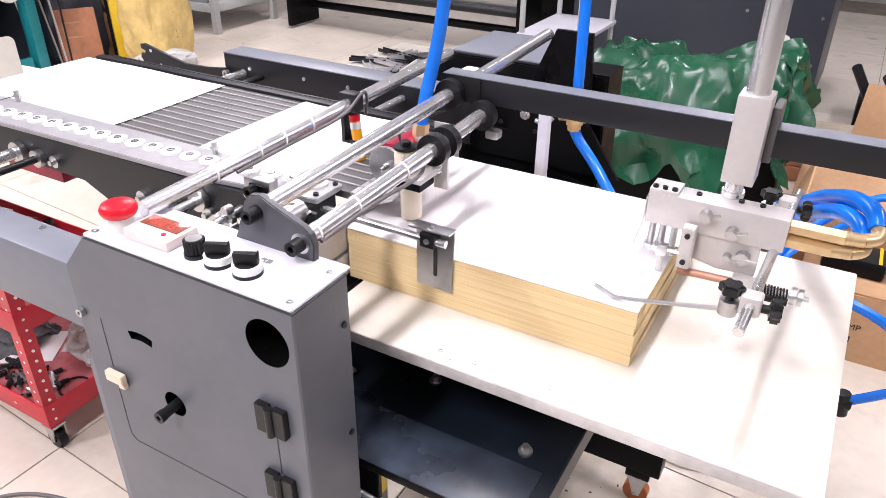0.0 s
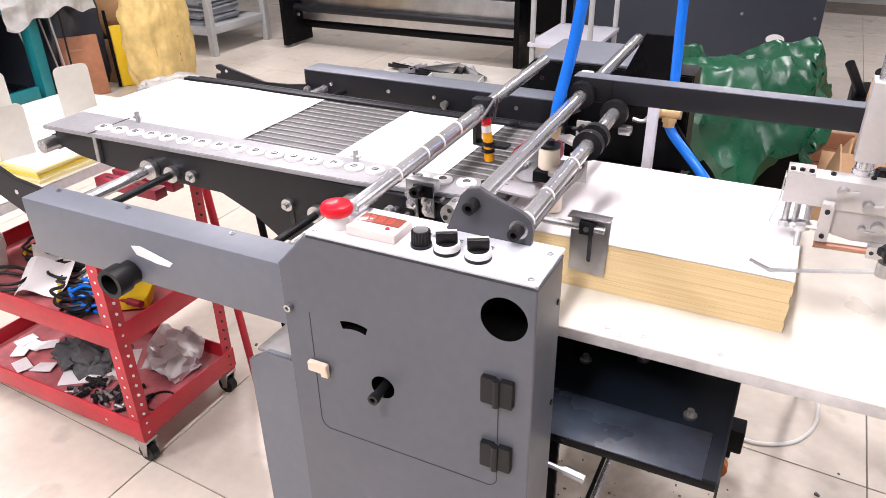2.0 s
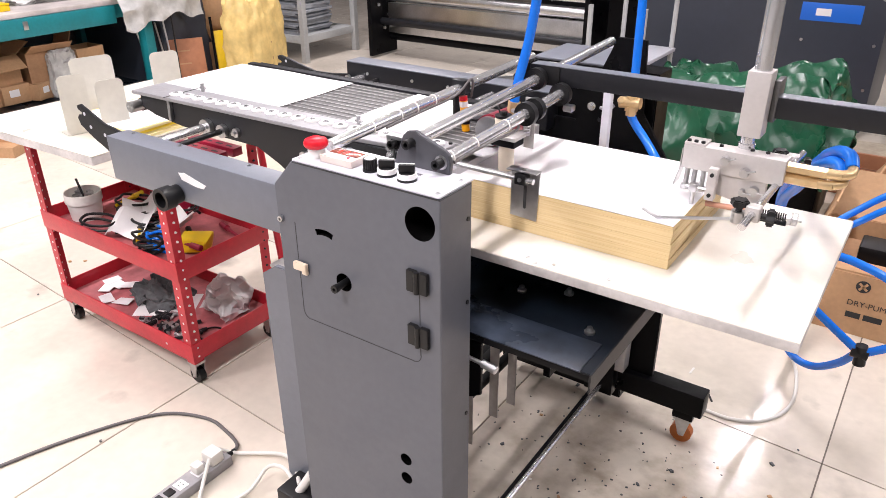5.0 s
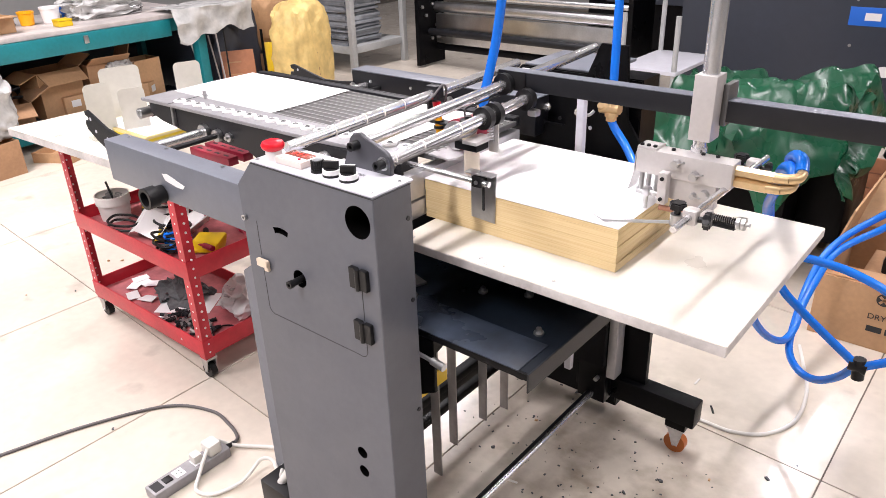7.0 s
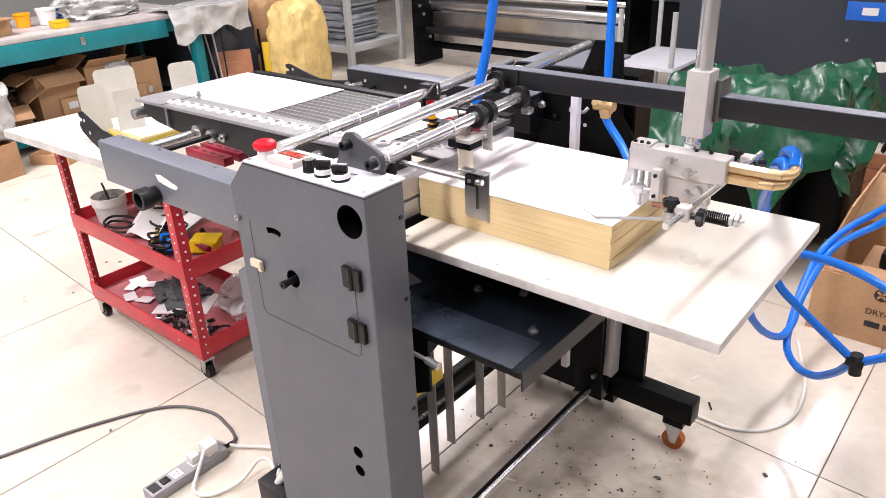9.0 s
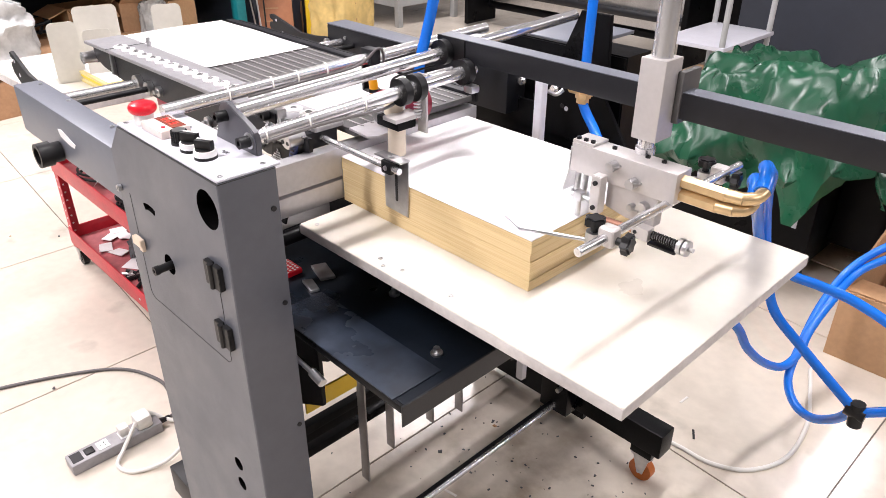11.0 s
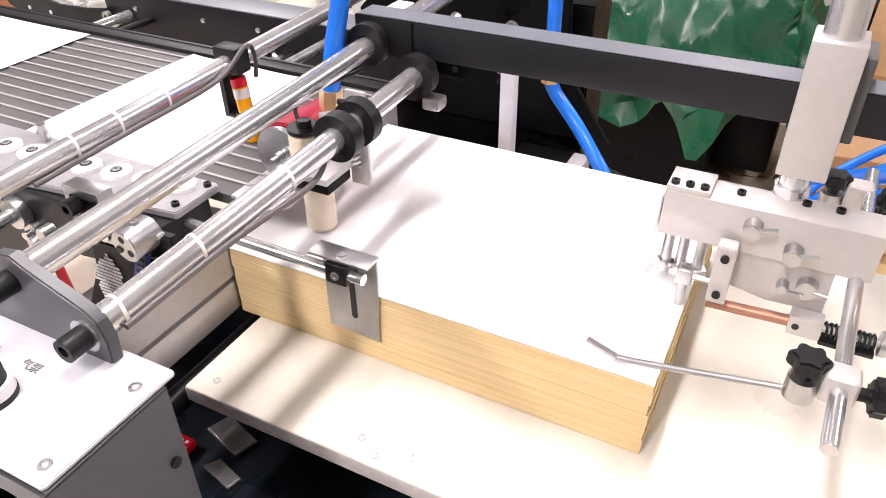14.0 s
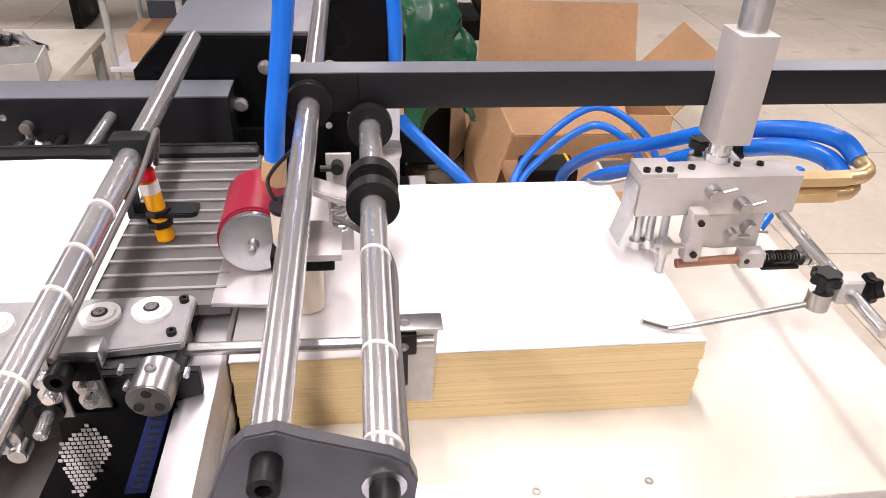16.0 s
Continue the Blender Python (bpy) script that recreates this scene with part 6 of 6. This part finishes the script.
def scrap_table():
    th = thing("low_table", (-1.8, 3.1, 0), "low white table strewn with cut metal strips", "table")
    part("table_slab", box(B(), -1.95, -1.15, 2.5, 3.3, 0.26, 0.29, 0.004), BOARD, th)
    for x in (-1.9, -1.2):
        for y in (2.55, 3.25):
            part("table_leg", box(B(), x - 0.02, x + 0.02, y - 0.02, y + 0.02, 0, 0.26), SHELF, th)
    rng = random.Random(5)
    for k in range(16):
        x, y = rng.uniform(-1.75, -1.4), rng.uniform(2.65, 3.1)
        l = rng.uniform(0.1, 0.24)
        bm = slab(B(), [(-0.02, 0), (0.02, 0), (0.02, 0.02), (0.017, 0.02), (0.017, 0.003), (-0.017, 0.003), (-0.017, 0.02), (-0.02, 0.02)], "x", -l, l)
        bmesh.ops.transform(bm, verts=bm.verts, matrix=pose(x, y, 0.2915 + 0.006 * (k % 3), rng.uniform(-3, 3), rng.uniform(-2, 2), rng.uniform(0, 180)))
        whole("metal_strip", bm, (STEEL, DARK, ALUR)[k % 3], "cut metal channel strip lying on the low table", "metal strip", "metal strips on the table")
    carton((-1.33, 2.62, 0.291), 0.28, 0.22, 0.1, 10, (None, None, None, None), "small open grey card tray on the low table", STACK)
    th = thing("grey_trolley", (-0.95, 3.3, 0), "grey metal trolley frame standing on the floor", "trolley")
    for x, y in ((-1.05, 3.0), (-0.75, 3.0), (-1.05, 3.5), (-0.75, 3.5)):
        part("trolley_post", rod(B(), (x, y, 0), (x, y, 0.8), 0.014, 12), SHELF, th)
    for z in (0.2, 0.5):
        part("trolley_shelf", box(B(), -1.07, -0.73, 2.98, 3.52, z, z + 0.02, 0.003), PANEL, th)
    part("trolley_box", box(B(), -1.0, -0.8, 3.05, 3.3, 0.22, 0.34, 0.004), KRAFT, th)


scrap_table()


# ---------------- far left corner ----------------
def blob(name, at, size, mtl, label, cat, turn=0, rough=0.25, scale=2.2, seed=0):
    bm = B()
    bmesh.ops.create_icosphere(bm, subdivisions=5, radius=1)
    for v in bm.verts:
        p = v.co.normalized()
        q = Vector([math.copysign(abs(c) ** 0.6, c) for c in p])
        v.co = q
    for v in bm.verts:
        p = v.co * scale + Vector((seed, seed, seed))
        n1 = 1 - 2 * abs(noise.noise(p))
        n2 = 1 - 2 * abs(noise.noise(p * 3.3))
        v.co *= 1 + rough * (0.35 * n1 + 0.14 * n2)
        v.co = Vector((v.co.x * size[0], v.co.y * size[1], v.co.z * size[2]))
        v.co.z = max(v.co.z, -size[2] * 0.92) + size[2] * 0.925
    bmesh.ops.transform(bm, verts=bm.verts, matrix=pose(*at, 0, 0, turn))
    ob = whole(name, bm, mtl, label, cat)
    ob.data.set_sharp_from_angle(angle=radians(60))
    return ob


def bench():
    th = thing("workbench", (-4.4, 0.6, 0), "teal steel workbench cluttered with boxes and plastic", "workbench")
    x1, yl, yr, zt, xb = -4.05, -2.6, 2.42, 0.675, -4.95
    part("bench_top", box(B(), xb, x1, yl, yr, zt, zt + 0.03, 0.004), BENCHTOP, th, "pale worn bench top")
    part("bench_apron", box(B(), x1 - 0.03, x1 + 0.012, yl, yr - 0.3, zt - 0.115, zt - 0.002, 0.004), TEAL, th)
    part("bench_apron", box(B(), x1 - 0.06, x1 - 0.03, yr - 0.3, yr, zt - 0.09, zt - 0.002, 0.004), TEAL, th)
    for x in (x1 - 0.085, xb):
        for y in (yr - 0.13, yl + 0.1):
            part("bench_leg", box(B(), x, x + 0.085, y + 0.03, y + 0.1, 0.0, zt - 0.002, 0.004), TEAL, th)
    part("bench_shelf", box(B(), xb + 0.02, x1 - 0.03, yl + 0.1, yr - 0.14, 0.1, 0.125), BLUED, th)
    part("shelf_rail", box(B(), x1 - 0.03, x1 + 0.004, yl + 0.1, yr - 0.14, 0.06, 0.135, 0.003), TEAL, th)
    part("back_panel", box(B(), xb - 0.02, xb, yl, yr, 0.125, zt), NAVY, th, "dark blue back panel")
    part("end_panel", box(B(), xb, x1 - 0.14, yr - 0.06, yr - 0.04, 0.02, zt - 0.1), NAVY, th, "dark end panel")
    for y in (0.7, 1.5):
        part("apron_clip", box(B(), x1 + 0.012, x1 + 0.02, y, y + 0.03, zt - 0.07, zt - 0.02, 0.002), STEEL, th)
    rng = random.Random(17)
    # open cartons on the shelf
    for k, (y, d, s, h, a, fl) in enumerate(((0.55, 0.34, 0.36, 0.15, 10, (125, None, 30, 110)), (0.98, 0.3, 0.36, 0.16, -8, (115, 60, 70, 40)), (1.38, 0.36, 0.3, 0.3, 6, (125, 60, None, 110)), (1.72, 0.3, 0.28, 0.3, -6, (60, 20, None, None)), (1.98, 0.24, 0.2, 0.28, 3, (None,) * 4), (0.1, 0.36, 0.36, 0.3, 5, (100, None, 20, None)), (-0.4, 0.4, 0.4, 0.3, -5, (100, None, 20, None)))):
        carton((x1 - d, y, 0.126), s, s * 0.85, h, a + 90, fl, "open worn cardboard box on the bench shelf", KRAFTD if k % 2 else KRAFT, group="boxes under the bench")
    for k, (y, d, z, s, mtl) in enumerate(((1.46, 0.26, 0.26, 0.09, KRAFT), (1.36, 0.3, 0.31, 0.07, KRAFTD), (1.62, 0.22, 0.2, 0.08, KRAFT), (1.96, 0.2, 0.3, 0.09, KRAFT))):
        bm = box(B(), -s * 0.7, s * 0.7, -s, s, 0, s * 1.3, 0.004)
        bmesh.ops.transform(bm, verts=bm.verts, matrix=pose(x1 - d, y, 0.135, 0, 0, 12 * k))
        pk = whole("small_carton", bm, mtl, "small brown carton with a white label on the bench shelf", "box", "small cartons under the bench")
        part("carton_label", box(B(), s * 0.7, s * 0.7 + 0.001, -s * 0.5, s * 0.2, s * 0.5, s * 1.0, m=pose(x1 - d, y, 0.135, 0, 0, 12 * k)), PAPER, pk)
    for k in range(10):
        bm = rod(B(), (-0.1, 0, 0), (0.1, 0, 0), 0.01, 8)
        bmesh.ops.transform(bm, verts=bm.verts, matrix=pose(x1 - 0.3, 0.98 + rng.uniform(-0.12, 0.12), 0.25 + 0.01 * k, rng.uniform(-8, 8), rng.uniform(-14, 14), rng.uniform(0, 180)))
        whole("scrap_bar", bm, DARK, "dark metal bar lying in a cardboard box", "bar", "bars in the box")
    blob("bubble_wrap", (x1 - 0.2, 1.78, 0.126), (0.07, 0.09, 0.15), CLEARBAG, "crumpled clear bubble wrap on the shelf", "plastic film", 0, 0.6, 2.5, 4)
    # things on the bench
    carton((x1 - 0.25, 1.05, zt + 0.031), 0.17, 0.26, 0.1, 8, (None, 88, None, 88), "small brown cardboard box on the bench", group="bench boxes")
    for k, (y, d, s, mtl, lab) in enumerate(((1.47, 0.16, 0.045, YELLOW, "small yellow box lying on the workbench"), (1.36, 0.42, 0.05, ORANGE, "orange tub standing on the workbench"), (1.64, 0.44, 0.05, LABELB, "blue tub standing on the workbench"), (1.5, 0.38, 0.06, PAPER, "white bottle on the workbench"), (0.7, 0.3, 0.07, STACK, "grey packet lying on the workbench"), (0.75, 0.12, 0.06, RUBBER, "black cable bundle on the workbench"))):
        if k == 0:
            bm = box(B(), -s, s, -s, s, 0, s * 0.75, 0.004)
            box(bm, -s * 1.04, s * 1.04, -s * 1.04, s * 1.04, s * 0.75, s, 0.004)
        else:
            bm = rod(B(), (0, 0, 0), (0, 0, s * 1.5), s * 0.82, 28, r2=s, bevel=0.003)
            ring(bm, (0, 0, s * 1.5), (0, 0, s * 1.72), s * 1.05, s * 0.92, 28)
        bmesh.ops.transform(bm, verts=bm.verts, matrix=pose(x1 - d, y, zt + 0.031, 0, 0, 25 * k))
        whole("packet", bm, mtl, lab, "packet", "packets on the bench")
    blob("plastic_film", (x1 - 0.4, 1.85, zt + 0.031), (0.14, 0.22, 0.07), CLEARBAG, "crumpled plastic film heap on the workbench", "plastic film", 0, 0.7, 2.4, 15)
    blob("plastic_film", (x1 - 0.45, 0.8, zt + 0.031), (0.14, 0.2, 0.06), CLEARBAG, "crumpled plastic film heap on the workbench", "plastic film", 0, 0.7, 2.4, 19)
    for k, (y, d, r) in enumerate(((2.0, 0.32, 0.07), (1.2, 0.5, 0.06), (0.45, 0.25, 0.08))):
        pts = [(x1 - d + r * (1 + 0.3 * math.sin(i * 1.7)) * math.cos(i * 0.62), y + 1.5 * r * math.sin(i * 0.62 + k), zt + 0.036 + 0.0014 * i + rng.uniform(0, 0.008)) for i in range(34)]
        whole("wire_heap", hose(B(), pts, 0.0045, 7, 3), (STEEL, CABLEG, CABLEW)[k], "tangled wire heap lying on the workbench", "wire", "wire heaps on the bench")
    # plastic film hanging over the end
    bm, n = B(), 44
    g = []
    for i in range(n + 1):
        row = []
        for j in range(n + 1):
            u, v = i / n, j / n
            d = v * 0.64
            x = x1 - 0.3 + min(d, 0.33) + 0.02
            z = zt + 0.055 - max(0, d - 0.33) * (0.62 + 0.09 * math.sin(u * 6 + 1) + 0.05 * math.sin(u * 17))
            y = 2.12 + 0.64 * u
            p = Vector((x * 4, y * 4, z * 4))
            fold = 1 - 2 * abs(noise.noise(p * 1.4))
            row.append(bm.verts.new((x + 0.03 + 0.035 * fold, y + 0.03 * noise.noise(p + Vector((4, 4, 4))), z + 0.02 * abs(noise.noise(p * 1.7)))))
        g.append(row)
    for i in range(n):
        for j in range(n):
            bm.faces.new((g[i][j], g[i + 1][j], g[i + 1][j + 1], g[i][j + 1]))
    got = bmesh.ops.extrude_face_region(bm, geom=list(bm.faces))
    bmesh.ops.translate(bm, verts=[v for v in got["geom"] if isinstance(v, bmesh.types.BMVert)], vec=(0.001, 0, 0.002))
    whole("plastic_sheet", bm, CLEARBAG, "cloudy plastic film hanging over the bench end", "plastic film")


bench()


def left_corner():
    sack = blob("yellow_sack", (-3.66, 2.95, 0), (0.165, 0.225, 0.36), YSACK, "full yellow woven plastic sack standing upright", "sack", 20, 0.3, 2.3, 1)
    bm = B()
    rng = random.Random(31)
    for k in range(46):
        r, c = k // 8, k % 8
        if rng.random() < 0.7:
            box(bm, 0.19, 0.193, -0.05 + 0.016 * c, -0.05 + 0.016 * c + rng.uniform(0.004, 0.012), 0.2 + 0.04 * r, 0.2 + 0.04 * r + rng.uniform(0.008, 0.024))
    bmesh.ops.transform(bm, verts=bm.verts, matrix=pose(-3.66, 2.95, 0, 0, 0, -25))
    part("faded_print", bm, KRAFT, sack, "faded brown print")["kind"] = "stuff"
    blob("plastic_bag", (-3.42, 2.76, 0), (0.13, 0.17, 0.07), CLEARBAG, "clear plastic bag at the foot of the sack", "bag", 0, 0.5, 2, 3)
    blob("plastic_bag", (-3.95, 0.62, 0.2), (0.2, 0.26, 0.2), CLEARBAG, "large cloudy plastic bag by the bench", "bag", 0, 0.5, 1.8, 6)
    carton((-3.85, 0.62, 0), 0.34, 0.4, 0.2, 8, (None,) * 4, "worn cardboard box on the floor by the bench", KRAFTD)
    carton((-3.82, 1.12, 0), 0.26, 0.26, 0.06, 30, (None,) * 4, "flat worn cardboard tray on the floor by the bench", KRAFT)
    for k in range(9):
        m = pose(-4.15 - 0.05 * (k % 4), 2.42 + 0.035 * k, 0.0, 0, -10 + k, 60)
        bm = rod(B(), (0, 0, 0.001), (0, 0, 0.75 - 0.03 * k), 0.011, 10)
        bmesh.ops.transform(bm, verts=bm.verts, matrix=m)
        whole("metal_tube", bm, (STEEL, PANEL, DARK)[k % 3], "metal tube leaning beside the bench", "tube", "leaning tubes")
    m = pose(-3.98, 2.58, 0.004, -9, 0, 60)
    brd = whole("leaning_board", box(B(), -0.12, 0.13, -0.012, 0.012, 0.0, 0.38, 0.004, m=m), FIBRE, "brown fibreboard leaning beside the bench", "board")
    for c in ((-0.08, 0.03, 0.29, 0.3), (-0.08, -0.07, 0.2, 0.3), (-0.08, 0.03, 0.2, 0.21)):
        part("board_scrawl", box(B(), c[0], c[1], -0.0135, -0.012, c[2], c[3], m=m), KRAFTD, brd)
    m = pose(-3.93, 2.87, 0.004, -8, 0, 55)
    yp = whole("yellow_board", box(B(), -0.05, 0.05, -0.01, 0.01, 0.0, 0.4, 0.004, m=m), YELLOW, "yellow panel with black edge leaning on clutter", "board")
    part("black_edge", box(B(), -0.07, -0.051, -0.02, 0.011, 0.0, 0.5, m=m), BLACK, yp)
    blob("wrapped_bale", (-4.25, 2.72, 0), (0.17, 0.24, 0.36), NAVY, "dark wrapped bale standing by the bench", "bale", 10, 0.35, 2, 9)
    blob("kraft_parcel", (-4.2, 3.05, 0.3), (0.14, 0.18, 0.25), KRAFT, "brown paper parcel behind the sack", "parcel", 10, 0.2, 2, 12)
    carton((-4.2, 3.05, 0), 0.3, 0.36, 0.3, 10, (None,) * 4, "brown cardboard box behind the sack", KRAFTD)


    for k in range(3):
        m = pose(-4.02 + 0.03 * k, 2.46 + 0.012 * k, 0.0, 4 - 2 * k, -6 + 3 * k, 0)
        bm = rod(B(), (0, 0, 0.001), (0, 0, 0.52 + 0.03 * (k % 3)), 0.006, 10)
        bmesh.ops.transform(bm, verts=bm.verts, matrix=m)
        whole("steel_rod", bm, (STEEL, ALUR, DARK)[k % 3], "thin steel rod leaning beside the bench leg", "rod", "leaning rods")


left_corner()


def shelf_unit():
    th = thing("shelf_rack", (-4.5, 4.3, 0), "grey steel shelf rack with stacked sheets", "shelf")
    x0, x1, y0, y1 = -5.3, -3.95, 3.75, 4.4
    for x in (x0, x1):
        for y in (y0, y1):
            part("rack_post", box(B(), x - 0.025, x + 0.025, y - 0.025, y + 0.025, 0, 1.6, 0.003), SHELF, th)
    for z in (0.16, 0.72, 1.3):
        part("rack_shelf", box(B(), x0, x1, y0 - 0.02, y1, z, z + 0.06, 0.004), SHELF, th)
    rng = random.Random(2)
    for k, (x, zb, hmax, mtl) in enumerate(((-4.2, 0.221, 0.42, BLUEPAPER), (-4.62, 0.221, 0.3, STACK), (-5.02, 0.221, 0.36, STACK), (-4.2, 0.781, 0.4, STACK), (-4.7, 0.781, 0.38, BLUEPAPER))):
        z = zb
        pile = thing("sheet_pile", (x, y0 + 0.2, zb), "uneven pile of sheets on the grey rack", "paper", "piles on the rack")
        while z < zb + hmax:
            h = rng.uniform(0.008, 0.022)
            j = lambda s: rng.uniform(-s, s)
            part("ream", box(B(), x - 0.17 + j(0.02), x + 0.17 + j(0.02), y0 + 0.03 + j(0.02), y0 + 0.42 + j(0.02), z, z + h, m=Matrix.Translation((x, 4, 0)) @ Matrix.Rotation(radians(j(4)), 4, "Z") @ Matrix.Translation((-x, -4, 0))), mtl, pile)
            z += h


shelf_unit()


def far_machine():
    th = thing("black_machine_part", (-3.3, 4.6, 0), "black machine frame with long steel rollers", "machine")
    out = [(4.2, 0.02), (4.55, 0.02), (4.55, 0.75), (4.4, 0.85), (4.2, 0.8)]
    side = part("side_frame", slab(B(), out, "x", -3.62, -3.58, 0.002), BLACK, th)
    rng = random.Random(6)
    for k in range(12):
        y, z = rng.uniform(4.25, 4.5), rng.uniform(0.06, 0.75)
        part("frame_bolt", rod(B(), (-3.58, y, z), (-3.565, y, z), 0.014, 10), STEEL, side)
    part("side_frame", slab(B(), out, "x", -1.62, -1.58, 0.002), BLACK, th)
    for y, z, r, mtl in ((4.35, 0.3, 0.03, DARK), (4.45, 0.5, 0.045, STEEL), (4.3, 0.62, 0.02, CHROME), (4.4, 0.72, 0.03, PANEL), (4.48, 0.15, 0.03, BLACK)):
        part("roller", rod(B(), (-3.6, y, z), (-1.6, y, z), r, 18), mtl, th)
    part("cover", box(B(), -3.55, -1.62, 4.4, 4.45, 0.2, 0.45, 0.004), STEEL, th)
    th = thing("black_machine_block", (-1.2, 5.6, 0), "large black machine standing farther back", "machine")
    part("machine_body", box(B(), -2.6, -0.2, 5.4, 6.4, 0.03, 1.35, 0.02), BLACK, th)
    part("machine_feet", box(B(), -2.5, -0.3, 5.5, 6.3, 0, 0.03), RUBBER, th)
    part("machine_cover", box(B(), -2.4, -1.2, 5.37, 5.4, 0.5, 1.1, 0.006), NAVY, th)


far_machine()


# ---------------- floor tiles ----------------
def tiles():
    tx, ty, gap = 0.835, 0.795, 0.004
    floor = bpy.data.objects["floor"]
    lay = Matrix(((1, 0.004, 0, -1.087), (-0.06, 1, 0, 0.3), (0, 0, 1, 0), (0, 0, 0, 1)))
    bm = slab(B(), rounded(gap / 2, tx - gap / 2, gap / 2, ty - gap / 2, 0.001, 1), "z", -0.006, 0.0, 0.0006)
    bmesh.ops.transform(bm, verts=bm.verts, matrix=lay.to_3x3().to_4x4())
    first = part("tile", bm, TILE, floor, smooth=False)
    me = first.data
    bpy.data.objects.remove(first)
    for i in range(-7, 9):
        for j in range(-6, 10):
            c = lay @ Vector(((i + 0.5) * tx, (j + 0.5) * ty, 0))
            if RX0 + 0.5 < c.x < RX1 - 0.5 and RY0 + 0.5 < c.y < RY1 - 0.5:
                ob = new("tile", me)
                ob.location = lay @ Vector((i * tx, j * ty, 0))
                ob.parent = floor


tiles()
